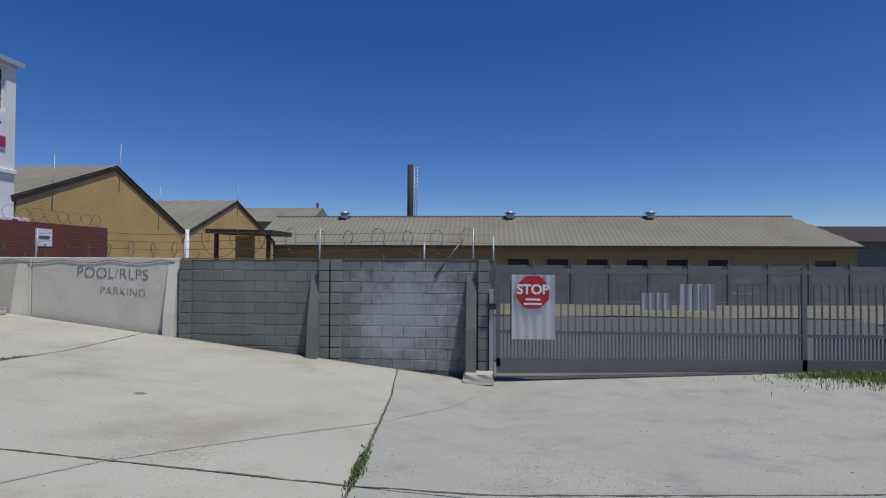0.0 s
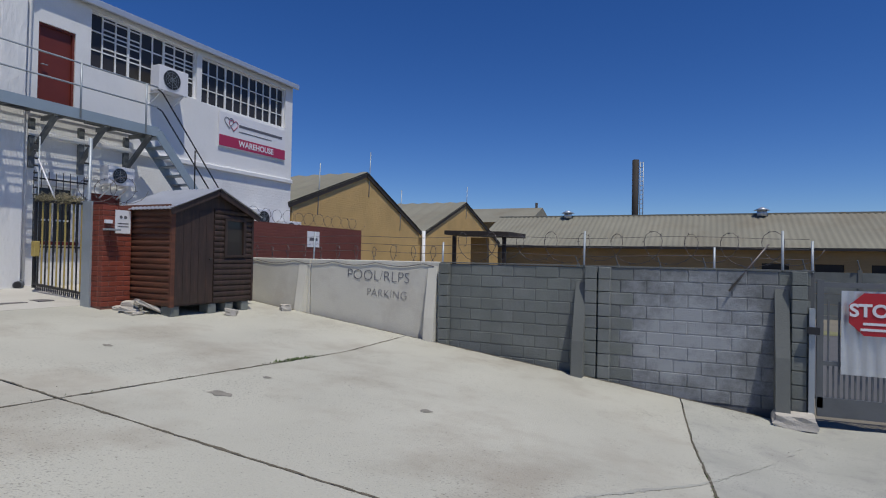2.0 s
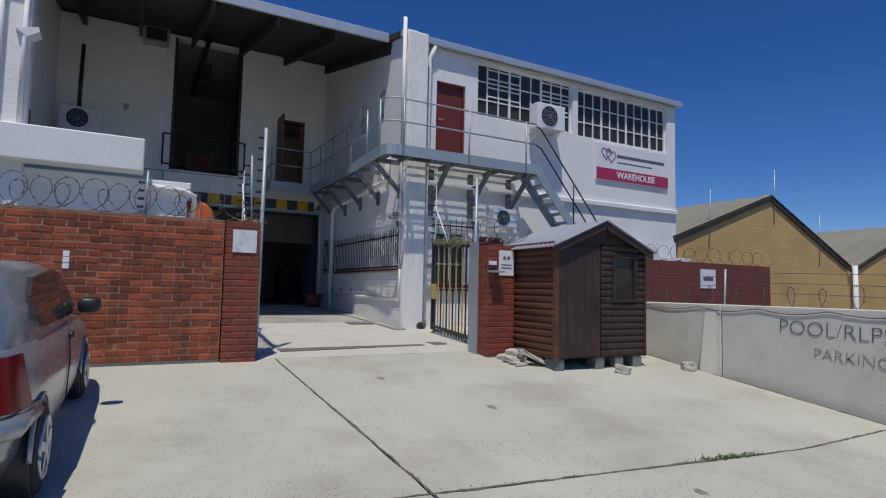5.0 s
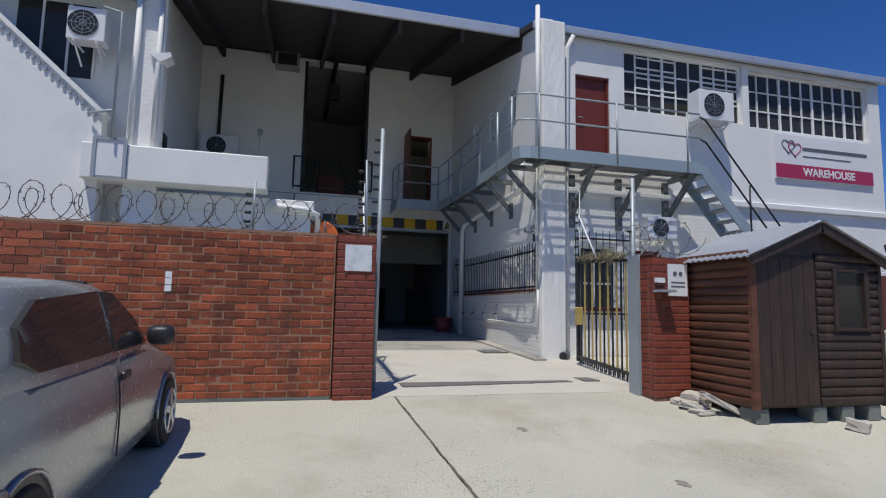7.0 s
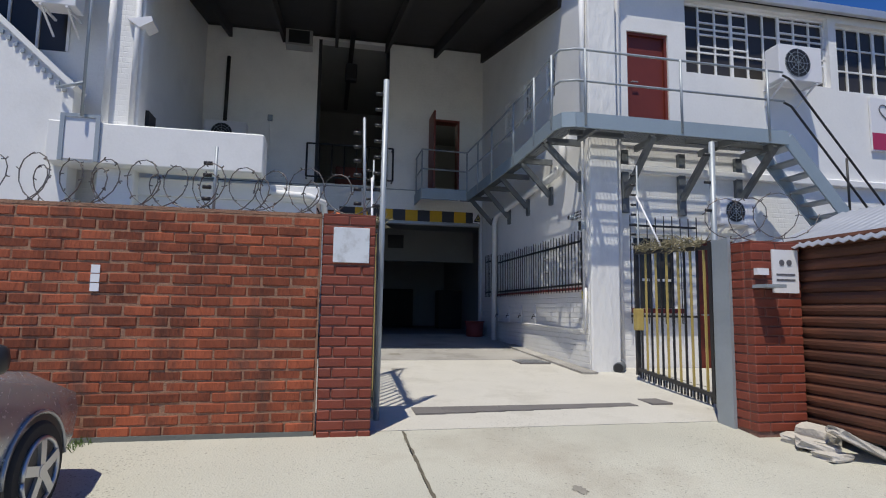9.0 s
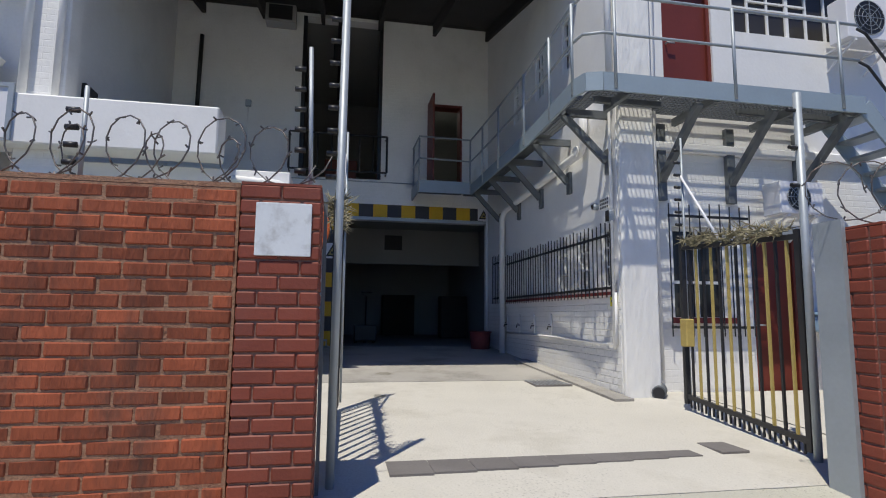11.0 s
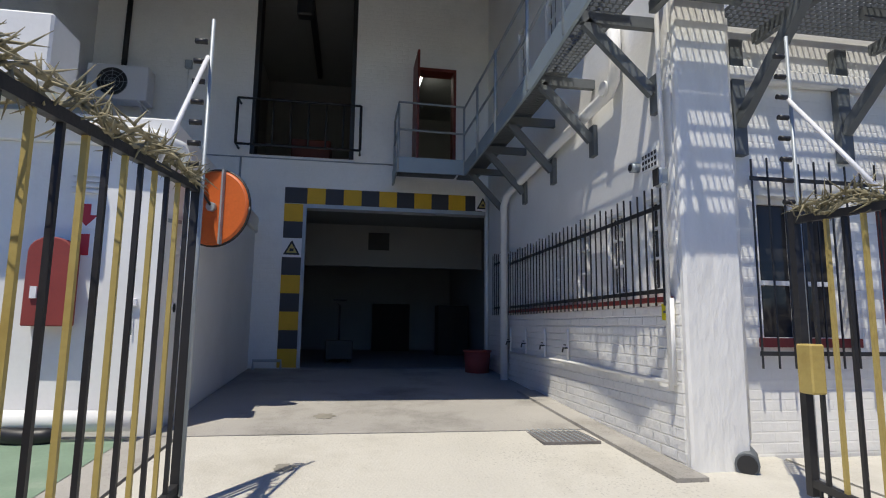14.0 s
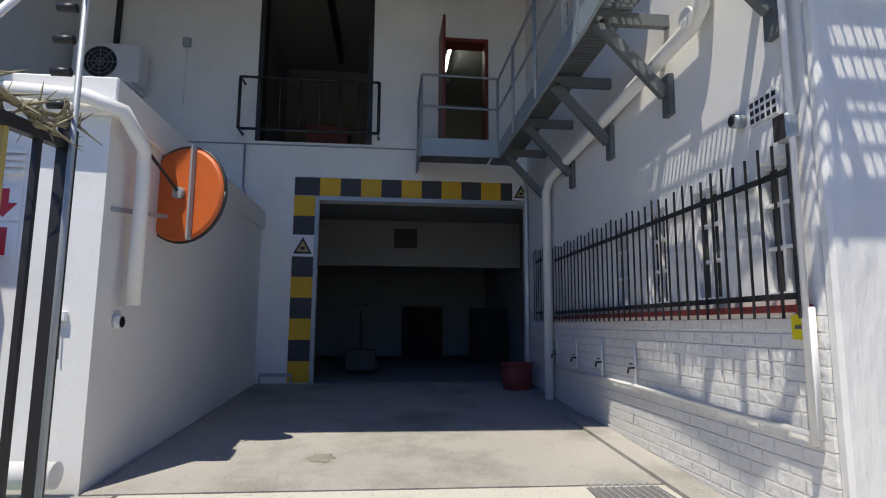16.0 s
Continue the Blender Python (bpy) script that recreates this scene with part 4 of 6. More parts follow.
v = thing("pallet_truck", (0, 0, 0), "pallet truck parked inside the loading room", "pallet truck")
part("fork", B((-22.0, -20.9, 2.95, 3.1, 1.68, 1.75)), M["steel"], v)
part("fork", B((-22.0, -20.9, 3.35, 3.5, 1.68, 1.75)), M["steel"], v)
part("head", B((-20.9, -20.65, 2.95, 3.5, 1.66, 2.05)), M["black"], v, bevel=0.02)
part("handle", T((((-20.7, 3.22, 2.0), (-20.45, 3.22, 2.75), (-20.45, 3.08, 2.85), (-20.45, 3.36, 2.85)), 0.02)), M["black"], v)
for y in (3.0, 3.22, 3.44):
    part("wheel", T((((-20.75, y - 0.04, 1.68), (-20.75, y + 0.04, 1.68)), 0.075), seg=12), M["tyre"], v)
v = thing("red_bin", (0, 0, 0), "red plastic bin beside the bay entrance", "bin")
bm = bmesh.new()
tube(bm, [(-18.5, 5.6, 1.55), (-18.5, 5.6, 1.93)], [0.2, 0.23], 16)
part("body", bm, M["sill_red"], v)
part("rim", T((((-18.5, 5.6, 1.93), (-18.5, 5.6, 1.96)), 0.25), seg=16), M["sill_red"], v)
v = thing("wheel_stop", (0, 0, 0), "low grey steel hoop by the bay entrance", "bollard")
part("hoop", T((((-18.85, 1.85, 1.55), (-18.85, 1.85, 1.75), (-18.85, 2.3, 1.75), (-18.85, 2.3, 1.55)), 0.025)), M["steel"], v)

# ---- annex and left building ----
AX, AY = -14.24, 1.735
solid("annex", B((BX + 0.002, AX, -1.14, AY, 1.0, 3.94)), M["white"], "white plastered annex beside the loading bay", "wall", kind="structure")
solid("annex_parapet", B((BX + 0.002, AX + 0.05, -1.14, AY + 0.05, 3.942, 4.22)), M["white"], "white overhanging roof edge of the annex", "parapet", kind="structure", bevel=0.012)
solid("canopy", B((-14.19, -13.70, -2.1, 0.92, 4.28, 4.90)), M["white"], "white boxed concrete canopy", "canopy", kind="structure", bevel=0.02)
f = thing("canopy_panel", (0, 0, 0), "white framed access panel on the canopy end", "panel")
part("panel", B((-13.698, -13.68, -1.86, -1.45, 4.33, 4.95)), M["sign_white"], f)
part("frame", B((-13.698, -13.66, -1.92, -1.86, 4.3, 5.0), (-13.698, -13.66, -1.45, -1.39, 4.3, 5.0), (-13.698, -13.66, -1.86, -1.45, 4.95, 5.0)), M["steel"], f)
bm = bmesh.new()
prism(bm, [(-9.0, 0.8), (-1.9, 0.8), (-1.9, 5.45), (-3.55, 6.95), (-9.0, 8.4)], "x", -14.3, -13.98)
solid("wall_left", bm, M["white"], "tall white wall with a raking top", "wall", kind="structure")
bm = bmesh.new()
prism(bm, [(-1.9, 5.45), (-1.86, 5.52), (-3.53, 7.04), (-9.0, 8.5), (-9.0, 8.4), (-3.55, 6.95)], "x", -14.33, -13.92)
solid("coping", bm, M["white"], "white raking coping with a notched edge", "coping", kind="structure")
for k in range(16):
    s = k / 15
    solid("coping_dentil", B((-13.978, -13.945, -2.05 - 1.5 * s, -2.0 - 1.5 * s, 5.42 + 1.36 * s, 5.48 + 1.36 * s)), M["steel"], "small bracket under the raking coping", "bracket", "coping brackets")
solid("wall_left_upper", B((-24, -14.6, -9.0, -1.45, 1.0, ROOF + 0.1)), M["white_x"], "white upper wall of the neighbouring block", "wall", kind="structure")
w = thing("window_20", (0, 0, 0), "tall glazed window in the neighbouring block", "window", kind="structure")
part("pane", B((-14.598, -14.59, -3.6, -2.3, 6.3, 7.7)), M["pane"], w)
for y in (-3.6, -3.17, -2.74, -2.3):
    part("mullion", B((-14.598, -14.56, y - 0.02, y + 0.02, 6.3, 7.7)), M["white"], w)
v = aircon(-13.9, -2.55, -1.95, 6.75, 7.35, "white air-conditioner box on brackets by the column")
pipe("downpipe", "white downpipe on the bay column", [(-13.88, -1.42, 4.9), (-13.88, -1.42, ROOF)], 0.05)
pipe("downpipe", "second white downpipe on the bay column", [(-13.9, -1.06, 4.9), (-13.9, -1.06, ROOF)], 0.04)
pipe("refrigerant_line", "grey pipework looping beside the column", [(-13.6, -1.62, 4.95), (-13.6, -1.62, 7.2), (-13.6, -1.9, 7.25)], 0.022, "steel")
pipe("refrigerant_line", "grey pipework running to the raking wall", [(-13.6, -1.62, 5.45), (-13.9, -2.1, 5.45)], 0.022, "steel")
v = thing("flood_light", (0, 0, 0), "white floodlight on a bracket at the column", "lamp")
bm = bmesh.new()
prism(bm, [(-1.2, 6.62), (-0.86, 6.7), (-0.84, 6.62), (-1.02, 6.5)], "x", -14.2, -13.85)
part("housing", bm, M["sign_white"], v)
part("bracket", T((((-13.98, -1.16, 6.5), (-13.98, -1.02, 6.55)), 0.015)), M["steel"], v)
v = thing("wall_panel", (0, 0, 0), "small dark wall box above the canopy", "panel")
part("box", B((-15.2, -14.8, -1.148, -1.08, 4.98, 5.5)), M["black"], v, bevel=0.01)
pipe("gutter_pipe", "white gutter pipe bending down the annex corner", [(AX + 0.12, 0.95, 4.08), (AX + 0.12, 1.62, 4.04), (AX + 0.1, 1.86, 3.95), (AX - 0.22, 1.88, 3.78), (AX - 0.28, 1.86, 3.6), (AX - 0.28, 1.86, 2.62)], 0.052)
pipe("floor_pipe", "white pipe lying along the annex foot with an open end", [(AX + 0.14, 0.2, 1.56), (AX + 0.14, 1.66, 1.54)], 0.085)
v = thing("pipe_hole", (0, 0, 0), "dark open pipe stub in the annex wall", "pipe")
part("rim", T((((AX - 0.3, AY + 0.003, 2.5), (AX - 0.3, AY + 0.05, 2.5)), 0.055), seg=14), M["white"], v)
part("hole", T((((AX - 0.3, AY + 0.051, 2.5), (AX - 0.3, AY + 0.054, 2.5)), 0.042), seg=14), M["plastic"], v)
mir = thing("traffic_mirror", (0, 0, 0), "round orange-backed convex traffic mirror on wall brackets", "mirror")
MC, MR = Vector((-15.05, 1.95, 3.58)), 0.41
MN = Vector((-0.93, 0.36, 0.0)).normalized()
bm = bmesh.new()
tube(bm, [MC + MN * d for d in (0.0, 0.03, 0.06)], [MR * 0.93, MR, MR * 0.99], 40)
part("dish", bm, M["orange"], mir)
ring = [MC + MN * 0.04 + (Vector((0, 0, 1)) * math.sin(q) + MN.cross(Vector((0, 0, 1))) * math.cos(q)) * MR for q in [2 * math.pi * k / 40 for k in range(41)]]
part("rim", T((ring, 0.016), seg=6), M["black"], mir)
sd = MN.cross(Vector((0, 0, 1)))
bm = bmesh.new()
bar(bm, MC - MN * 0.02 + sd * 0.12 + Vector((0, 0, 0.4)), MC - MN * 0.02 + sd * 0.12 - Vector((0, 0, 0.4)), 0.05, 0.02, tuple(sd))
part("channel", bm, M["steel"], mir)
part("bracket", T(((MC - MN * 0.02, (AX - 0.35, AY + 0.0, 3.95)), 0.013)), M["black"], mir)
bm = bmesh.new()
bar(bm, MC - MN * 0.03 - Vector((0, 0, 0.2)) - sd * 0.1, (AX - 0.1, AY, 3.3), 0.012, 0.035)
part("strap", bm, M["steel"], mir, "perforated steel strap")
part("hub", T(((MC - MN * 0.05, MC), 0.05), seg=12), M["steel"], mir)
v = thing("fire_hose_cabinet", (0, 0, 0), "red arched fire hose cabinet on the annex front", "cabinet")
arch = [(0.72, 2.32), (1.07, 2.32), (1.07, 2.95)] + [(0.895 + 0.175 * math.cos(q), 2.95 + 0.13 * math.sin(q)) for q in [math.pi * k / 8 for k in range(1, 8)]] + [(0.72, 2.95)]
bm = bmesh.new()
prism(bm, arch, "x", AX + 0.003, AX + 0.16)
part("cover", bm, M["sill_red"], v, bevel=0.01)
part("latch", B((AX + 0.161, AX + 0.18, 0.78, 0.83, 2.55, 2.65)), M["sign_white"], v)
v = thing("hydrant_sign", (0, 0, 0), "red and white fire point plates with an arrow", "sign")
part("plate", B((AX + 0.003, AX + 0.01, 0.98, 1.2, 3.18, 3.42)), M["sign_white"], v)
part("plate", B((AX + 0.003, AX + 0.01, 0.98, 1.2, 2.92, 3.165)), M["sign_white"], v)
bm = bmesh.new()
prism(bm, [(1.09, 3.2), (1.18, 3.3), (1.12, 3.3), (1.12, 3.4), (1.06, 3.4), (1.06, 3.3), (1.0, 3.3)], "x", AX + 0.011, AX + 0.014)
part("arrow", bm, M["red"], v)
part("symbol", B((AX + 0.011, AX + 0.014, 1.05, 1.13, 2.94, 3.13)), M["red"], v)
v = thing("wall_vent", (0, 0, 0), "white louvred vent on the annex front", "vent")
for k in range(4):
    part("slat", B((AX + 0.003, AX + 0.03, 0.95, 1.2, 3.5 + 0.05 * k, 3.525 + 0.05 * k)), M["white"], v)
v = thing("socket", (0, 0, 0), "small white outdoor socket with a hanging cable", "socket")
part("plate", B((AX + 0.003, AX + 0.04, 1.5, 1.57, 2.5, 2.57)), M["sign_white"], v, bevel=0.006)
part("cable", T((((AX + 0.02, 1.53, 2.5), (AX + 0.02, 1.54, 2.25)), 0.006)), M["steel"], v)

# ---- masonry ----
def brick_mesh(name, l, w, h, mat):
    bm = B((-l / 2, l / 2, -w / 2, w / 2, 0, h))
    bmesh.ops.bevel(bm, geom=bm.edges[:], offset=0.008, segments=1, affect="EDGES")
    return mesh_of(name, bm, mat)


COURSE = 0.0855
rnd = random.Random(4)
WX = -9.66
brick_wall = thing("brick_wall", (0, 0, 0), "weathered red-orange face brick boundary wall", "wall", kind="structure")
part("core", B((WX - 0.2, WX - 0.007, -7.0, 1.88, 0.9, 3.0)), M["mortar"], brick_wall)
var = [brick_mesh("brick", 0.11, 0.222 + 0.004 * k, 0.073, M["brick"]) for k in range(-1, 2)]
half = brick_mesh("brick", 0.11, 0.106, 0.073, M["brick"])
rest = bmesh.new()
COURSES = 21
for c in range(COURSES):
    z = 3.0 - COURSE * (c + 1)
    y = 1.87 - (0.115 if c % 2 else 0.0)
    if c % 2:
        piece("brick", half, brick_wall, (WX - 0.055 + rnd.uniform(-0.004, 0.004), 1.815, z))
    while y > -7.0:
        yc = y - 0.1155
        x = WX - 0.055 + rnd.uniform(-0.006, 0.005)
        if yc > -0.95:
            laid = piece("brick", var[rnd.randrange(3)], brick_wall, (x, yc, z + rnd.uniform(-0.003, 0.003)))
            laid.rotation_euler = (rnd.uniform(-0.014, 0.014), 0.0, rnd.uniform(-0.02, 0.02))
        else:
            box(rest, x - 0.05, x + 0.055, yc - 0.11, yc + 0.11, z, z + 0.073)
        y -= 0.2325
part("bricks_beyond", rest, M["brick_stuff"], brick_wall, kind="stuff")
part("coping", B((WX - 0.2, WX - 0.005, -7.0, 1.88, 3.002, 3.03)), M["mortar"], brick_wall)
part("footing", B((WX - 0.2, WX + 0.01, -7.0, 1.87, 1.0, 1.21)), M["mortar_dark"], brick_wall)
bm = B(*[(WX + 0.004, WX + 0.009, 0.115, 0.18, z, z + 0.065) for z in (2.33, 2.402, 2.474)])
solid("wall_marker", bm, M["sign_white"], "three small white squares painted on the brick wall", "sign")


def brick_pier(name, x0, x1, y0, y1, z0, courses, label):
    p = thing(name, (0, 0, 0), label, "pier", kind="structure")
    g = 0.012
    top = z0 + courses * COURSE
    part("core", B((x0 + g, x1 - g, y0 + g, y1 - g, z0 - 0.3, top - 0.01)), M["mortar_grey"], p)
    meshes = {}
    def lay(x, y, w, d, z):
        key = (round(w, 3), round(d, 3))
        if key not in meshes:
            meshes[key] = brick_mesh("brick", w, d, 0.0745, M["brick_paint"])
        piece("brick", meshes[key], p, (x, y, z))
    n = max(1, round((y1 - y0) / 0.23))
    step = (y1 - y0) / n
    for c in range(courses):
        z = z0 + c * COURSE
        cuts = [y0 + step * k for k in range(n + 1)] if c % 2 else [y0] + [y0 + step * (k + 0.5) for k in range(n)] + [y1]
        for face in (x1 - 0.05, x0 + 0.05):
            for a, b in zip(cuts, cuts[1:]):
                lay(face, (a + b) / 2, 0.1, b - a - 0.009, z)
        xs = [x0 + 0.105, (x0 + x1) / 2, x1 - 0.105] if c % 2 == 0 else [x0 + 0.105, x1 - 0.105]
        for side in (y0 + 0.05, y1 - 0.05):
            for a, b in zip(xs, xs[1:]):
                if b - a > 0.03:
                    lay((a + b) / 2, side, b - a - 0.009, 0.1, z)
    part("cap", B((x0 + 0.004, x1 - 0.004, y0 + 0.004, y1 - 0.004, top - 0.009, top + 0.006)), M["brick_paint"], p)
    return p


brick_pier("gate_pier", -10.12, -9.60, 1.89, 2.34, 1.14, 22, "oxide red painted brick gate pier with a blank white plate")
brick_pier("gate_pier", -9.72, -9.22, 5.74, 6.27, 1.18, 20, "oxide red painted brick gate pier with a security notice")
solid("blank_plate", B((-9.597, -9.585, 1.98, 2.285, 2.61, 2.91)), M["plate"], "blank weathered white metal plate screwed to the pier", "sign", bevel=0.003)
v = thing("security_notice", (0, 0, 0), "cream security notice with a pair of eyes", "sign")
part("board", B((-9.217, -9.205, 5.95, 6.23, 2.42, 2.82)), M["sign_white"], v)
for y in (6.05, 6.13):
    part("emblem", T((((-9.204, y, 2.70), (-9.2, y, 2.70)), 0.028), seg=12), M["grey_ink"], v)
for z in (2.58, 2.53):
    part("text_bar", B((-9.204, -9.202, 5.99, 6.19, z, z + 0.018)), M["grey_ink"], v)
v = thing("intercom", (0, 0, 0), "weathered intercom box with a small shelf on the pier", "intercom")
part("box", B((-9.217, -9.17, 5.76, 5.88, 2.58, 2.64)), M["sign_white"], v)
part("shelf", B((-9.217, -9.05, 5.74, 5.95, 2.46, 2.49)), M["steel"], v)
# far red brick wall behind the shed
solid("red_wall", B((-11.8, -11.55, 9.3, 16.95, 0.3, 3.02)), painted_brick("far_red_brick", (0.17, 0.05, 0.035), "x", 0.5, 0.2), "dark red brick yard wall with razor wire", "wall", kind="structure")
v = thing("notice_board", (0, 0, 0), "small pale notice on the red yard wall", "sign")
part("board", B((-11.547, -11.53, 13.9, 14.5, 2.35, 2.85)), M["sign_white"], v)
part("text_bar", B((-11.528, -11.526, 14.0, 14.4, 2.55, 2.65)), M["grey_ink"], v)

# cream plastered wall, grey block wall
GY = 9.11
cream = thing("cream_wall", (0, 0, 0), "cream plastered boundary wall with painted parking lettering", "wall", kind="structure")
for x0, x1 in ((-9.9, -7.58), (-7.56, -4.58)):
    part("panel", B((x0, x1, GY, GY + 0.2, 0.0, 2.03)), M["cream"], cream, bevel=0.012)
for x in (-7.75, -4.72):
    bm = bmesh.new()
    prism(bm, [(GY - 0.003, 1.95), (GY - 0.003, 0.2), (GY - 0.22, 0.2), (GY - 0.16, 1.0)], "x", x - 0.1, x + 0.1)
    part("buttress", bm, M["cream"], cream)
words("POOL/RLPS", cream, (-5.93, GY - 0.006, 1.72), (90, 2, 0), 0.29, M["grey_ink"], "lettering", 0.002, bold=-0.007)
words("PARKING", cream, (-5.72, GY - 0.006, 1.38), (90, 3, 0), 0.22, M["faded_ink"], "lettering", 0.002, bold=-0.005)
grey = thing("block_wall", (0, 0, 0), "grey concrete block wall with a chalky white patch", "wall", kind="structure")
part("core", B((-4.56, -1.5, GY + 0.007, GY + 0.19, -0.3, 2.0)), M["mortar_dark"], grey)
part("core", B((-1.5, 1.28, GY + 0.007, GY + 0.19, -0.3, 2.0)), M["mortar_chalk"], grey)
blk, blk2 = [brick_mesh("block", 0.388, 0.14, 0.19, M[m]) for m in ("block", "block_pale")]
hlf, hlf2 = [brick_mesh("block", 0.188, 0.14, 0.19, M[m]) for m in ("block", "block_pale")]
for c in range(10):
    z = 2.01 - 0.2 * (c + 1)
    x = -4.36
    while x < 0.86:
        pale = -1.35 < x + 0.2 < 0.88
        if c % 2 and x < -4.3:
            piece("block", hlf, grey, (x + 0.1, GY + 0.07, z))
            x += 0.2
            continue
        piece("block", blk2 if pale else blk, grey, (x + 0.2, GY + 0.07 + rnd.uniform(-0.004, 0.004), z))
        x += 0.4
for x0, n in ((-4.57, 1), (-1.92, 2), (0.98, 1)):
    for k in range(n):
        for c in range(10):
            piece("block", hlf, grey, (x0 + 0.11 + 0.215 * k, GY - 0.035, 2.02 - 0.2 * (c + 1)))
for x in (-1.98, 0.88):
    bm = bmesh.new()
    prism(bm, [(GY - 0.003, 1.75), (GY - 0.003, -0.1), (GY - 0.34, -0.1), (GY - 0.26, 0.8)], "x", x - 0.09, x + 0.09)
    part("buttress", bm, M["mortar_dark"], grey)
part("coping", B((-4.57, 1.28, GY - 0.01, GY + 0.2, 2.012, 2.03)), M["mortar_dark"], grey)

# sliding gate
gate = thing("sliding_gate", (0, 0, 0), "grey steel palisade sliding gate with a stop sign", "gate")
GZ = GY + 0.1
for z0, z1 in ((1.80, 1.87), (0.70, 0.76)):
    part("rail", B((1.33, 8.9, GZ - 0.025, GZ + 0.025, z0, z1)), M["gate_steel"], gate)
bm = bmesh.new()
prism(bm, [(1.33, -0.02), (8.9, 0.16), (8.9, 0.34), (1.33, 0.25)], "y", GZ - 0.03, GZ + 0.03)
part("bottom_beam", bm, M["gate_steel"], gate)
for x in (1.36, 6.66, 8.88):
    part("stile", B((x - 0.04, x + 0.04, GZ - 0.03, GZ + 0.03, 0.1, 1.9)), M["gate_steel"], gate)
me = mesh_of("bar", B((-0.012, 0.012, -0.012, 0.012, 0, 1.35)), M["gate_steel"])
me2 = mesh_of("bar", B((-0.011, 0.011, -0.012, 0.012, 0, 0.46)), M["gate_steel"])
for k in range(58):
    x = 1.46 + 0.128 * k
    if abs(x - 6.66) > 0.07:
        piece("bar", me, gate, (x, GZ, 0.25))
        piece("bar", me2, gate, (x + 0.064, GZ, 0.25))
sheet_bm = bmesh.new()
n = 24
vs = [[sheet_bm.verts.new((1.60 + 0.77 * k / n, GZ - 0.045 - 0.018 * math.cos(k * math.pi / 2.4), z)) for k in range(n + 1)] for z in (0.6, 1.76)]
for k in range(n):
    sheet_bm.faces.new((vs[0][k], vs[0][k + 1], vs[1][k + 1], vs[1][k])).smooth = True
part("backing_sheet", sheet_bm, M["sheet"], gate, "corrugated metal backing sheet")
oct8 = [(1.975 + 0.315 * math.cos(math.pi / 8 + k * math.pi / 4), 1.445 + 0.315 * math.sin(math.pi / 8 + k * math.pi / 4)) for k in range(8)]
bm = bmesh.new()
prism(bm, oct8, "y", GZ - 0.085, GZ - 0.075)
sign = part("stop_sign", bm, M["red"], gate, "red octagonal stop sign with white lettering")
words("STOP", gate, (1.975, GZ - 0.09, 1.49), FACE_S, 0.24, M["sign_white"], "lettering", bold=0.008)
for z, w in ((1.3, 0.13), (1.22, 0.16)):
    part("text_bar", B((1.975 - w, 1.975 + w, GZ - 0.09, GZ - 0.086, z, z + 0.035)), M["sign_white"], gate)
g = thing("gate_guide", (0, 0, 0), "dark steel gate guide post with a roller bracket", "post")
part("post", B((1.2, 1.27, GY - 0.15, GY - 0.02, 0.0, 1.5)), M["steel"], g)
part("bracket", B((1.17, 1.32, GY - 0.2, GY - 0.152, 1.15, 1.25)), M["black"], g)

def rubble(name, x, y, sx, sy, sz, rot, label, group=""):
    r = random.Random(int(x * 100 + y * 10))
    bm = bmesh.new()
    bmesh.ops.create_cube(bm, size=1)
    bmesh.ops.subdivide_edges(bm, edges=bm.edges[:], cuts=2, use_grid_fill=True)
    for v in bm.verts:
        v.co += Vector([r.uniform(-0.07, 0.07) for _ in range(3)])
        v.co = Vector((v.co.x * sx, v.co.y * sy, v.co.z * sz))
    bmesh.ops.rotate(bm, verts=bm.verts[:], matrix=Euler([radians(a) for a in rot]).to_matrix())
    low = min(v.co.z for v in bm.verts)
    bmesh.ops.translate(bm, verts=bm.verts[:], vec=(x, y, level(x, y) - low - 0.005))
    return solid(name, bm, M["stone"], label, "rubble", group)


rubble("concrete_lump", 1.0, GY - 0.3, 0.5, 0.32, 0.17, (0, 0, 4), "rough lump of old concrete at the gate post")
for k, (x, y, sx, sy, sz, rot) in enumerate(((-9.0, 6.03, 0.34, 0.18, 0.07, (6, 0, 20)), (-8.85, 6.0, 0.3, 0.2, 0.06, (0, 8, 50)), (-8.66, 6.2, 0.46, 0.2, 0.06, (0, 26, 75)), (-8.7, 5.98, 0.24, 0.18, 0.05, (0, 0, 100)), (-9.0, 6.14, 0.3, 0.2, 0.15, (5, 0, 10)))):
    rubble("paving_fragment", x, y, sx, sy, sz, rot, "broken pale paving slab leaning in a heap by the shed", "paving fragments")
rubble("stone", -8.0, 7.4, 0.2, 0.14, 0.1, (0, 10, 30), "small grey stone on the concrete by the shed")
rubble("stone", -7.9, 8.75, 0.2, 0.16, 0.12, (0, 0, 60), "small pale stone in the corner by the wall")

# ---- shed ----
shed = thing("garden_shed", (0, 0, 0), "dark stained weatherboard garden shed with a tin roof on blocks", "shed")
SX0, SX1, SY0, SY1, SZ = -9.55, -8.28, 6.32, 8.16, 1.24
part("floor", B((SX0, SX1, SY0, SY1, SZ - 0.05, SZ)), M["shed_dark"], shed)
def log_mesh(length, axis):
    bm = bmesh.new()
    prof = [(0, 0), (0.018, 0.012), (0.03, 0.04), (0.028, 0.07), (0.012, 0.098), (0, 0.1)]
    prism(bm, [(u, v) for u, v in prof], "y", 0, length) if axis == "y" else prism(bm, [(-u, v) for u, v in prof], "x", 0, length)
    return bm
lm_side = mesh_of("weatherboard", log_mesh(SX1 - SX0 - 0.04, "x"), M["shed"])
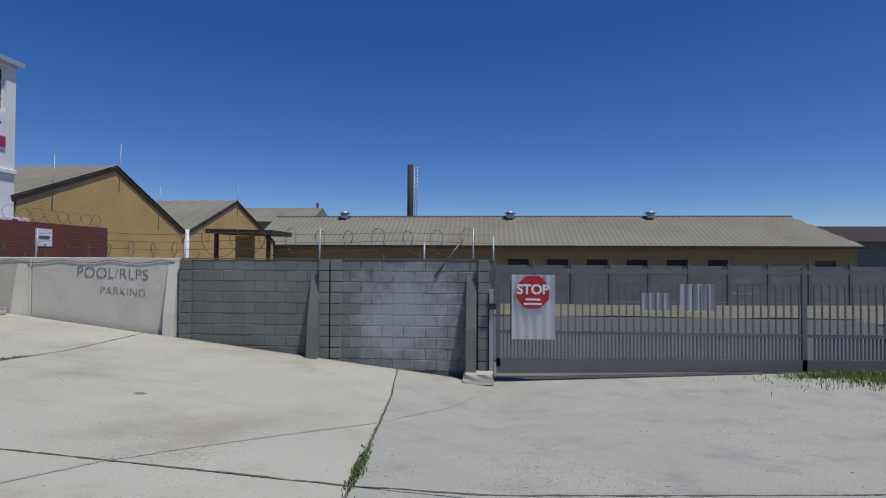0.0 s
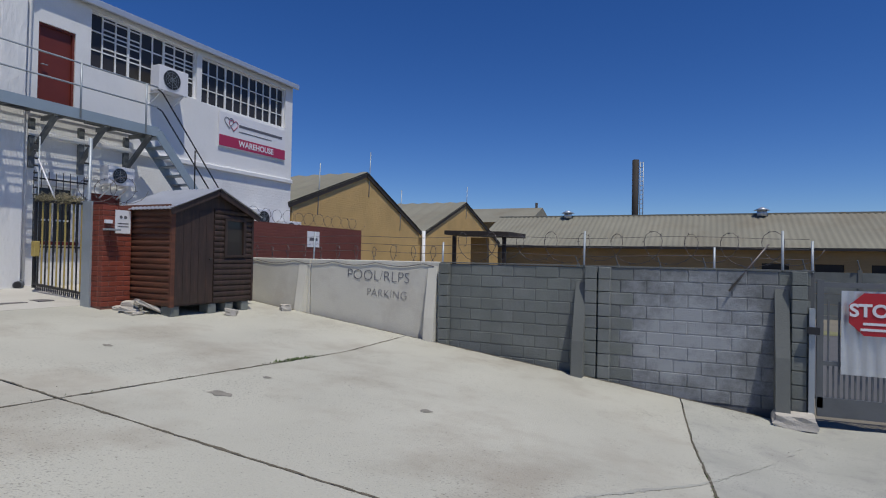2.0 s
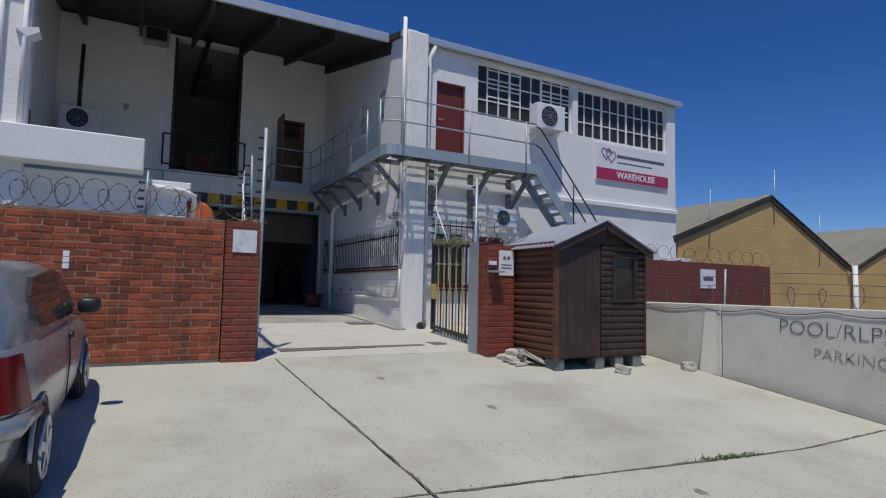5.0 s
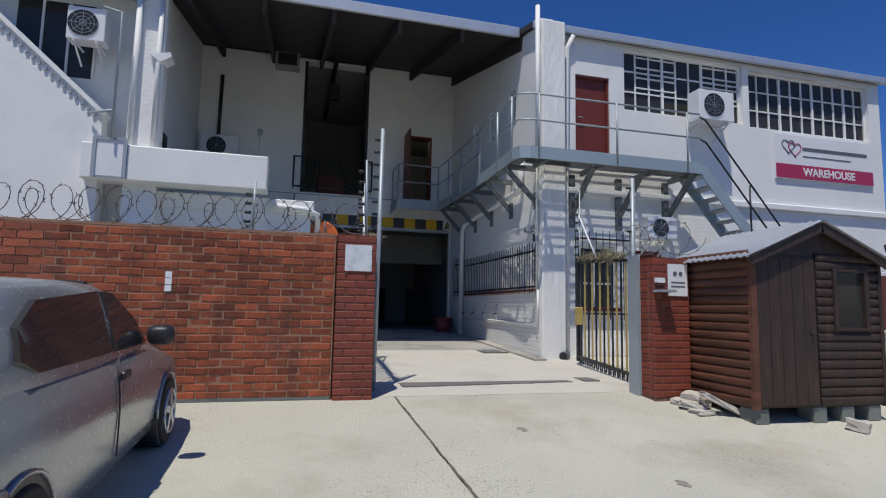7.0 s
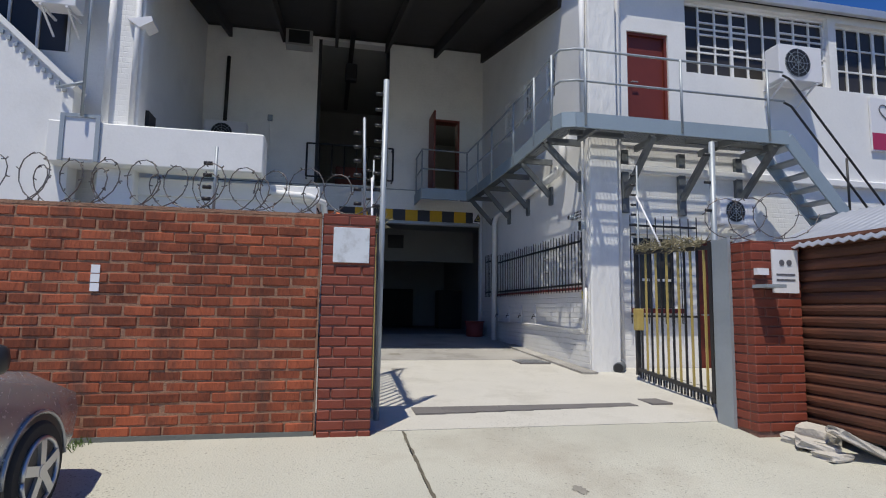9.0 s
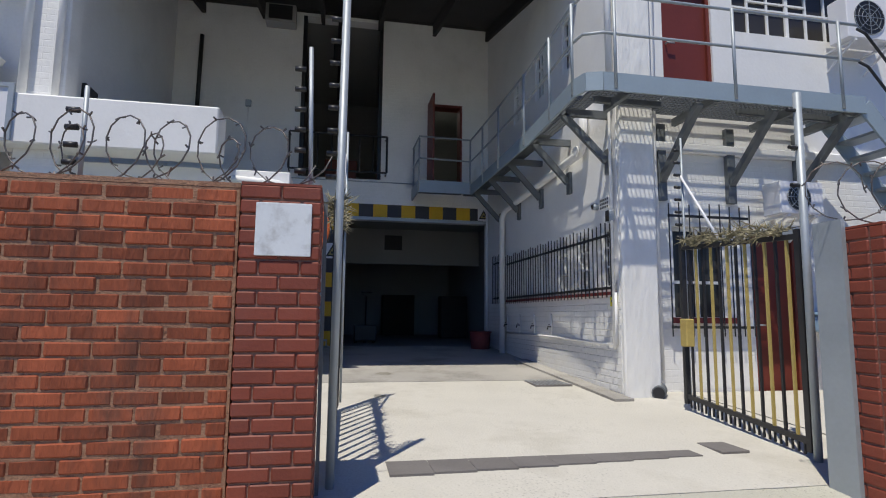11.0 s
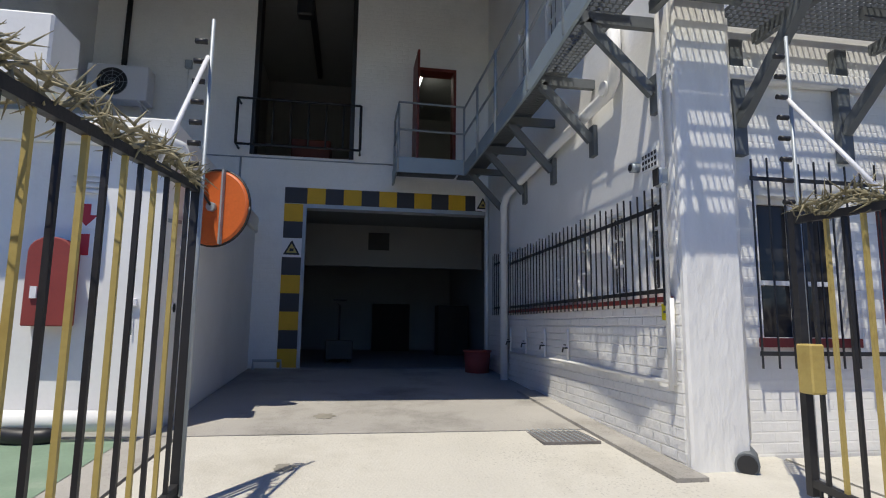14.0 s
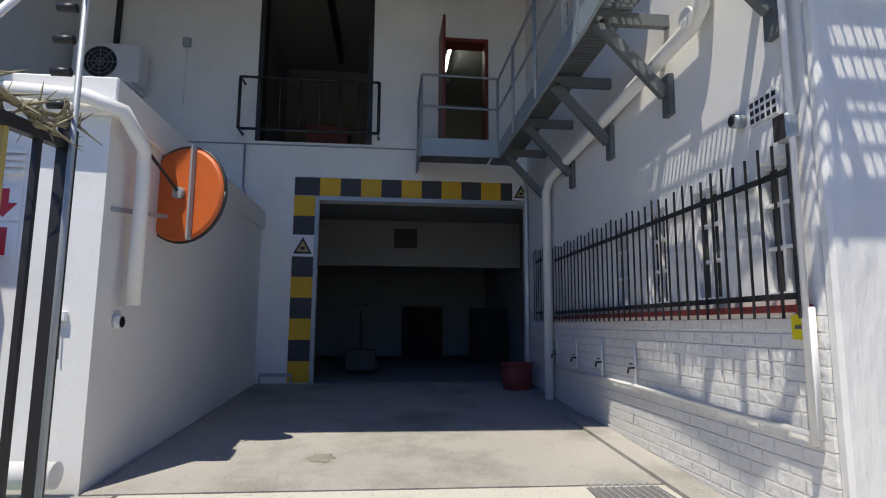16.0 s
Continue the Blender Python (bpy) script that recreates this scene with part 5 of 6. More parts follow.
for k in range(17):
    piece("weatherboard", lm_side, shed, (SX0 + 0.02, SY0, SZ - 0.04 + 0.102 * k))
yd0, yd1 = 6.37, 7.18
wy0, wy1, wz0, wz1 = 7.48, 7.93, 2.08, 2.72
for k in range(17):
    z = SZ - 0.04 + 0.102 * k
    spans = [(yd1 + 0.03, wy0), (wy1, SY1 - 0.03)] if wz0 - 0.1 < z < wz1 else [(yd1 + 0.03, SY1 - 0.03)]
    for a, b in spans:
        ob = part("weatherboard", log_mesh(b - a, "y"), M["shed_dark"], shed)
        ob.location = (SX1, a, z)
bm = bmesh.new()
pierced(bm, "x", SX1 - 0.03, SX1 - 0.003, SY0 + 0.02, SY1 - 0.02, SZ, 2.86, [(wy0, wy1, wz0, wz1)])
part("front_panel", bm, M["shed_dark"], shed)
part("side_panel", B((SX0, SX1 - 0.035, SY0 + 0.003, SY0 + 0.03, SZ, 2.9)), M["shed"], shed)
part("side_panel", B((SX0, SX1 - 0.035, SY1 - 0.03, SY1 - 0.003, SZ, 2.9)), M["shed"], shed)
part("back_panel", B((SX0, SX0 + 0.03, SY0 + 0.031, SY1 - 0.031, SZ, 2.9)), M["shed"], shed)
ym = (SY0 + SY1) / 2
for x in (SX1 - 0.02, SX0 + 0.01):
    bm = bmesh.new()
    prism(bm, [(SY0, 2.862), (SY1, 2.862), (ym, 3.24)], "x", x - 0.02, x + 0.02)
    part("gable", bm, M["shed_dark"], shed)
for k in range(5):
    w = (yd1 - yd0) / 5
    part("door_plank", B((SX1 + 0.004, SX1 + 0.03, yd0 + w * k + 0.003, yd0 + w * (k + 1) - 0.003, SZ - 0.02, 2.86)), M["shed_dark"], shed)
part("corner_post", B((SX1 - 0.02, SX1 + 0.035, SY0 - 0.03, SY0 + 0.045, SZ - 0.06, 2.9)), M["shed"], shed)
part("corner_post", B((SX1 - 0.02, SX1 + 0.035, SY1 - 0.03, SY1 + 0.02, SZ - 0.06, 2.9)), M["shed_dark"], shed)
win = part("window", B((SX1 - 0.02, SX1 + 0.045, wy0 - 0.04, wy0 + 0.02, wz0 - 0.04, wz1 + 0.04), (SX1 - 0.02, SX1 + 0.045, wy1 - 0.02, wy1 + 0.04, wz0 - 0.04, wz1 + 0.04), (SX1 - 0.02, SX1 + 0.045, wy0 + 0.02, wy1 - 0.02, wz1, wz1 + 0.04), (SX1 - 0.02, SX1 + 0.045, wy0 + 0.02, wy1 - 0.02, wz0 - 0.04, wz0)), M["shed_dark"], shed)
part("pane", B((SX1 - 0.012, SX1 - 0.006, wy0 + 0.02, wy1 - 0.02, wz0, wz1)), M["pane"], win)
part("knob", T((((SX1 + 0.03, yd1 - 0.07, 2.0), (SX1 + 0.06, yd1 - 0.07, 2.0)), 0.02)), M["black"], shed)
def tin(side):
    bm = bmesh.new()
    n = 60
    ya, yb = (SY0 - 0.14, ym) if side else (SY1 + 0.14, ym)
    za, zb = 2.845, 3.30
    rows = []
    for k in range(n + 1):
        x = SX0 - 0.12 + (SX1 + 0.14 - SX0 + 0.12) * k / n
        d = 0.012 * math.sin(k * math.pi / 2)
        rows.append([bm.verts.new((x, y, z + d)) for y, z in ((ya, za), (yb, zb))] + [bm.verts.new((x, y, z + d - 0.006)) for y, z in ((ya, za), (yb, zb))])
    for a, b in zip(rows, rows[1:]):
        bm.faces.new((a[0], b[0], b[1], a[1])).smooth = True
        bm.faces.new((a[2], a[3], b[3], b[2])).smooth = True
        bm.faces.new((a[0], a[2], b[2], b[0]))
    return bm
part("roof_sheet", tin(True), M["sheet"], shed)
part("roof_sheet", tin(False), M["sheet"], shed)
for ya, yb in ((SY0 - 0.1, ym), (SY1 + 0.1, ym)):
    bm = bmesh.new()
    bar(bm, (SX1 + 0.1, ya, 2.80), (SX1 + 0.1, yb, 3.22), 0.03, 0.11)
    part("bargeboard", bm, M["shed_dark"], shed)
for x in (SX1 - 0.14, SX0 + 0.15):
    for y in (6.42, 7.22, 7.62, 8.02):
        part("block", B((x - 0.1, x + 0.14, y - 0.09, y + 0.09, level(x, y) - 0.02, SZ - 0.052)), M["block"], shed, bevel=0.01)

# ---- swing gates ----
def leaf(name, a, b, z0a, z0b, h, label, bars=13):
    """A striped swing gate leaf from its hinge a to its free end b."""
    g = thing(name, (0, 0, 0), label, "gate")
    a, b = Vector((*a, 0)), Vector((*b, 0))
    def at(s, z):
        p = a.lerp(b, s)
        return (p.x, p.y, z0a + (z0b - z0a) * s + z)
    for z, t in ((h, 0.045), (0.06, 0.045)):
        bm = bmesh.new()
        bar(bm, at(0, z), at(1, z), 0.04, t)
        part("rail", bm, M["black"], g)
    for k in range(bars + 1):
        s = k / bars
        bm = bmesh.new()
        w = 0.05 if k in (0, bars) else 0.022
        bar(bm, at(s, -0.02 if k in (0, bars) else 0.08), at(s, h - 0.02 if 0 < k < bars else h + 0.06), w)
        part("stile" if k in (0, bars) else "bar", bm, M["yellow" if k % 2 and k != bars else "black"], g)
    for k in range(1, bars * 2):
        s = k / (bars * 2)
        bm = bmesh.new()
        bar(bm, at(s, 0.04), at(s, -0.05), 0.015)
        part("tooth", bm, M["black"], g)
    return g, at


LG, atL = leaf("swing_gate", (-10.16, 2.43), (-12.40, 2.48), 1.2, 1.38, 1.79, "black and yellow striped steel gate leaf standing open")
RG, atR = leaf("swing_gate", (-10.3, 6.14), (-12.06, 6.26), 1.27, 1.38, 1.69, "black and yellow striped steel gate leaf by the warehouse corner")
bm = B((-12.02, -11.90, 6.17, 6.27, 1.98, 2.28))
part("lock_box", bm, M["yellow"], RG, "yellow lock box", bevel=0.01)

def thorns(name, at, z, s0, s1):
    """Dry thorny branches tied along a gate's top rail."""
    r = random.Random(7)
    bm = bmesh.new()
    for strand in range(3):
        pts = [Vector(at(s0 + (s1 - s0) * k / 14, z + 0.03 + 0.035 * strand + r.uniform(-0.03, 0.03))) + Vector((0, r.uniform(-0.04, 0.04), 0)) for k in range(15)]
        tube(bm, pts, 0.012, 5)
        for p in pts:
            for _ in range(7):
                d = Vector((r.uniform(-1, 1), r.uniform(-1, 1), r.uniform(-0.5, 1))).normalized() * r.uniform(0.06, 0.16)
                q = p + Vector((r.uniform(-0.08, 0.08), 0, 0))
                tube(bm, [q, q + d], [0.008, 0.001], 4)
    return solid(name, bm, M["thorn"], "dry thorny branches tied along the gate top", "branch")


thorns("thorn_branch", atL, 1.79, 0.03, 0.98)
thorns("thorn_branch", atR, 1.69, 0.1, 0.95)

def fence_post(name, x, y, z0, z1, label, lean=(0, 0), insulators=7, r=0.035, strands=()):
    p = thing(name, (0, 0, 0), label, "post")
    part("pole", T((((x, y, z0), (x + lean[0], y + lean[1], z1)), r), seg=10), M["steel"], p)
    for k in range(insulators):
        z = z1 - 0.15 - k * (z1 - max(z0, 3.0) - 0.2) / max(1, insulators)
        s = (z - z0) / (z1 - z0)
        part("insulator", T((((x + lean[0] * s + 0.0, y + lean[1] * s - 0.03, z), (x + lean[0] * s, y + lean[1] * s - 0.10, z)), 0.018), seg=8), M["plastic"], p)
    return p


fence_post("electric_fence_post", -10.14, 2.43, 1.1, 4.48, "tall grey steel gate post with electric fence insulators", (0.0, 0.02), 8, 0.028)
fence_post("electric_fence_post", -9.92, 2.26, 3.0, 4.0, "short electric fence bracket on the pier", (-0.0, -0.03), 6, 0.014)
fence_post("electric_fence_post", -10.22, 6.12, 1.1, 4.15, "tall grey steel gate post beside the notice pier", (0.0, 0.02), 3, 0.032)
fence_post("electric_fence_post", -9.9, 0.95, 3.0, 3.62, "thin electric fence bracket on the brick wall", (0, 0), 4, 0.014)
fence_post("electric_fence_rod", -12.36, 2.52, 1.4, 4.25, "slim fence rod at the open gate leaf end", (0, 0), 8, 0.012)
fence_post("electric_fence_rod", -12.06, 6.30, 1.4, 4.35, "slim fence rod at the far gate leaf end", (0, 0), 8, 0.012)
solid("gate_stay", T((((-12.36, 2.50, 4.0), (-11.7, 2.47, 3.1)), 0.014)), M["sign_white"], "white stay bar bracing the fence rod", "stay")
solid("gate_stay", T((((-12.06, 6.28, 3.9), (-11.35, 6.22, 3.05)), 0.014)), M["sign_white"], "white stay bar bracing the fence rod", "stay")
solid("pier_plate", B((-10.11, -10.02, 2.342, 2.365, 1.15, 3.0)), M["gate_steel"], "grey steel channel fixed to the gate pier", "channel", kind="structure")
solid("pier_plate", B((-9.71, -9.48, 5.705, 5.738, 1.15, 2.95)), M["steel"], "grey steel channel fixed to the notice pier", "channel", kind="structure")

def razor_coil(name, a, b, r, pitch, label, seed=1):
    """A loose coil of razor wire from a to b with barbs."""
    q = random.Random(seed)
    a, b = Vector(a), Vector(b)
    d = (b - a).normalized()
    s = d.cross(Vector((0, 0, 1))).normalized()
    turns = max(1, round((b - a).length / pitch))
    pts, n = [], turns * 14
    for k in range(n + 1):
        w = 2 * math.pi * k / 14
        rr = r * (1 + 0.12 * math.sin(w * 0.37 + seed))
        pts.append(a.lerp(b, k / n) + d * math.cos(w) * rr + s * math.cos(w) * rr * 0.45 + Vector((0, 0, r * 0.92 + math.sin(w) * rr)))
    bm = bmesh.new()
    tube(bm, pts, 0.005, 4)
    for k in range(0, n, 2):
        p = pts[k]
        for sg in (-1, 1):
            e = Vector((q.uniform(-1, 1), q.uniform(-1, 1), q.uniform(-1, 1))).normalized() * 0.03
            bar(bm, p, p + e * sg, 0.008)
    return solid(name, bm, M["wire"], label, "razor wire")


razor_coil("razor_wire", (-9.85, -7.0, 3.03), (-9.85, 2.2, 3.06), 0.2, 0.27, "coiled razor wire along the top of the brick wall", 2)
razor_coil("razor_wire", (-9.87, -7.0, 3.03), (-9.87, 2.1, 3.03), 0.17, 0.43, "second loose strand of razor wire on the brick wall", 9)
razor_coil("razor_wire", (-9.5, 5.6, 2.92), (-9.5, 6.5, 3.0), 0.22, 0.35, "loop of razor wire on the notice pier", 3)
razor_coil("razor_wire", (-11.65, 9.6, 3.0), (-11.65, 16.9, 3.0), 0.22, 0.5, "coiled razor wire on the red yard wall", 4)
razor_coil("razor_wire", (-9.8, GY + 0.22, 1.9), (-4.5, GY + 0.22, 1.95), 0.2, 0.45, "sagging razor wire behind the cream wall", 5)
razor_coil("razor_wire", (-4.4, GY + 0.3, 2.1), (1.2, GY + 0.3, 2.1), 0.25, 0.55, "coiled razor wire above the block wall", 6)
bm = bmesh.new()
for z in (2.2, 2.35, 2.5):
    tube(bm, [(x, GY + 0.25, z + 0.02 * math.sin(x * 2 + z)) for x in span(-9.5, 1.25, 0.5)], 0.004, 4)
solid("fence_wire", bm, M["wire"], "strands of plain wire above the boundary wall", "wire")
for x, z1 in ((-1.97, 2.6), (0.0, 2.35), (0.9, 2.6), (1.27, 2.45), (-7.6, 2.6), (-4.6, 2.4)):
    fence_post("wire_bracket", x, GY + 0.12, 1.7, z1, "slim steel bracket for the wires on the wall", (0, 0.05), 0, 0.018)
solid("stay_rod", T((((0.2, GY - 0.05, 1.7), (0.72, GY + 0.1, 2.4)), 0.015)), M["wire"], "bent steel stay rod on the block wall", "stay")
# scalloped line of old wire along the cream wall's top edge
bm = bmesh.new()
tube(bm, [(x, GY - 0.012, 1.985 - 0.06 * abs(math.sin((x + 9) * 3.1))) for x in span(-9.4, -4.7, 0.08)], 0.006, 4)
solid("loose_wire", bm, M["wire"], "loose wire hanging in scallops on the cream wall", "wire")

# ---- ground details ----
def tuft(name, x, y, length, width, n, tall, label, mat="weed", angle=0.0, seed=0):
    r = random.Random(seed + int(x * 31 + y * 17))
    bm = bmesh.new()
    for _ in range(n):
        u, v = r.gauss(0, length / 3), r.gauss(0, width / 3)
        px, py = x + u * math.cos(angle) - v * math.sin(angle), y + u * math.sin(angle) + v * math.cos(angle)
        h = tall * r.uniform(0.4, 1.0)
        d = Vector((r.uniform(-1, 1), r.uniform(-1, 1), 0)) * h * 0.7
        s = Vector((-d.y, d.x, 0)).normalized() * 0.006
        p = Vector((px, py, level(px, py) - 0.01))
        vs = [bm.verts.new(p - s), bm.verts.new(p + s), bm.verts.new(p + d * 0.5 + s * 0.7 + Vector((0, 0, h * 0.7))), bm.verts.new(p + d + Vector((0, 0, h)))]
        bm.faces.new((vs[0], vs[1], vs[2]))
        bm.faces.new((vs[0], vs[2], vs[3]))
    return solid(name, bm, M[mat], label, "weeds", kind="stuff")


tuft("weeds", -5.12, 5.75, 0.7, 0.07, 220, 0.05, "low green weeds growing in a slab joint", angle=math.pi / 2)
tuft("weeds", -5.08, 4.4, 3.0, 0.025, 160, 0.025, "thin weeds along the slab joint", angle=math.pi / 2)
tuft("weeds", 0.2, 3.1, 0.9, 0.06, 380, 0.06, "green weeds growing in a slab joint", angle=1.68)
tuft("weeds", 0.03, 4.6, 2.4, 0.03, 160, 0.025, "thin weeds along the slab joint", angle=1.68)
tuft("weeds", -2.6, 2.62, 4.0, 0.03, 160, 0.02, "dry weeds along the slab joint", "thorn")
tuft("weeds", -9.62, 0.15, 0.3, 0.1, 60, 0.07, "small weed at the foot of the brick wall")
tuft("grass", 8.3, 8.25, 2.4, 0.9, 7000, 0.09, "patch of green grass by the sliding gate", "grass")
tuft("grass", 7.2, 8.7, 1.5, 0.4, 2500, 0.09, "ragged grass along the gate foot", "grass")

def ribbon(name, a, b, wide, label, seed=1, mat="joint"):
    """Crumbled dirt in a slab joint: a ragged strip of changing width from a to b."""
    q = random.Random(seed)
    a, b = Vector(a), Vector(b)
    d = (b - a).normalized()
    s = Vector((-d.y, d.x))
    n = round((b - a).length / 0.045)
    bm = bmesh.new()
    prev = None
    for k in range(n + 1):
        p = a.lerp(b, k / n) + s * 0.014 * noise.noise(Vector((k * 0.21, seed, 0.0)))
        w = wide * (0.35 + 0.5 * abs(noise.noise(Vector((k * 0.08, seed, 5.0)))) * 2 + 0.5 * q.random())
        l, r = p + s * w * q.uniform(0.3, 0.7), p - s * w * q.uniform(0.3, 0.7)
        row = (bm.verts.new((l.x, l.y, level(l.x, l.y) + 0.004)), bm.verts.new((r.x, r.y, level(r.x, r.y) + 0.004)))
        if prev:
            bm.faces.new((prev[0], row[0], row[1], prev[1]))
        prev = row
    return solid(name, bm, M[mat], label, "joint", kind="structure")


ribbon("joint_dirt", (-9.7, 2.62), (0.25, 2.62), 0.03, "dark crumbled dirt in the slab joint", 1)
ribbon("joint_dirt", (0.25, 2.62), (6.0, 3.4), 0.03, "dark crack running across the worn concrete", 2)
ribbon("joint_dirt", (-4.94, -1.0), (-5.03, 2.62), 0.03, "dark crumbled dirt in the cross joint", 3)
ribbon("joint_dirt", (-5.03, 2.62), (-5.187, 8.9), 0.028, "dark crumbled dirt in the cross joint", 4)
ribbon("joint_dirt", (0.25, 2.62), (-0.38, 8.4), 0.028, "dark crumbled dirt in the cross joint", 5)
ribbon("joint_dirt", (-9.3, 8.98), (1.2, 8.98), 0.05, "dirt gathered along the foot of the boundary wall", 6)

for k, (a, b) in enumerate((((1.3, 8.7), (-0.1, 4.88)), ((-0.1, 4.88), (-1.47, 2.62)), ((-1.47, 2.62), (-1.95, 1.3)))):
    ribbon("worn_line", a, b, 0.05, "worn darker line running across the slabs", 7 + k, "gravel")


def patch(name, x, y, r, mat, label, lift=0.004, seed=1, stretch=1.0):
    q = random.Random(seed)
    bm = bmesh.new()
    c = bm.verts.new((x, y, level(x, y) + lift))
    ring = []
    for k in range(18):
        a = 2 * math.pi * k / 18
        rr = r * q.uniform(0.6, 1.1)
        px, py = x + rr * stretch * math.cos(a), y + rr * math.sin(a)
        ring.append(bm.verts.new((px, py, level(px, py) + lift)))
    for k in range(18):
        bm.faces.new((c, ring[k], ring[(k + 1) % 18]))
    return solid(name, bm, M[mat], label, "stain", kind="structure")


for k, (x, y, size, wide) in enumerate(((-4.37, 3.75, 0.09, 1.6), (-2.72, 4.97, 0.08, 1.0), (-4.61, 4.67, 0.05, 1.2), (-6.9, 4.3, 0.06, 1.3), (-8.3, 3.6, 0.05, 1.5), (-15.0, 3.2, 0.12, 1.2), (-13.2, 3.0, 0.08, 1.4))):
    patch("oil_mark", x, y, size, "oil", "small old oil mark on the concrete", 0.004, 20 + k, wide)
r = random.Random(11)
bm = bmesh.new()
for _ in range(800):
    x, y = r.uniform(-9, 6), r.uniform(-3, 8.8)
    if x < 0 and r.random() < 0.45:
        continue
    s = r.uniform(0.003, 0.007) * (1.3 if x > 0 else 1.0)
    z = level(x, y)
    box(bm, x - s, x + s, y - s * 0.8, y + s * 0.8, z - 0.004, z + s * 0.9)
solid("grit", bm, M["stone"], "scattered grit and pebbles on the concrete", "gravel", kind="stuff")
strip = bmesh.new()
for k in range(8):
    y = 2.83 + 0.31 * k
    box(strip, -10.80 - 0.03 * k, -10.30 - 0.024 * k, y, y + 0.306, level(-10.4, y) - 0.03, level(-10.4, y) + 0.012)
solid("gate_threshold", strip, M["drain"], "dark worn threshold strip across the gateway", "threshold", kind="structure")
m = thing("manhole_cover", (0, 0, 0), "grey steel chequer-plate manhole cover", "manhole", kind="structure")
zc = level(-14.0, 5.36) - 0.022
part("plate", B((-14.4, -13.66, 5.10, 5.62, zc - 0.03, zc + 0.03)), M["drain"], m)
cell = mesh_of("tread", B((-0.02, 0.02, -0.006, 0.006, 0, 0.006)), M["steel"])
for i in range(14):
    for j in range(9):
        piece("tread", cell, m, (-14.35 + 0.05 * i, 5.14 + 0.055 * j, zc + 0.03))
m = thing("drain_cover", (0, 0, 0), "small grey drain cover in the gateway", "drain cover", kind="structure")
part("plate", B((-10.83, -10.5, 5.5, 5.75, level(-10.7, 5.7) - 0.02, level(-10.7, 5.7) + 0.012)), M["drain"], m, bevel=0.004)
solid("green_floor", sheet(span(-14.15, -12.3, 0.5), span(-1.0, 1.6, 0.5), lambda x, y: level(x, y) + 0.005), M["green_floor"], "worn green painted floor beside the annex", "floor paint", kind="structure")
solid("black_hose", T(([(-14.05 + 0.03 * math.sin(y * 9), y, level(-14, y) + 0.09 + 0.03 * math.sin(y * 5)) for y in span(-0.6, 1.1, 0.1)], 0.07)), M["plastic"], "thick black hose lying along the annex foot", "hose")

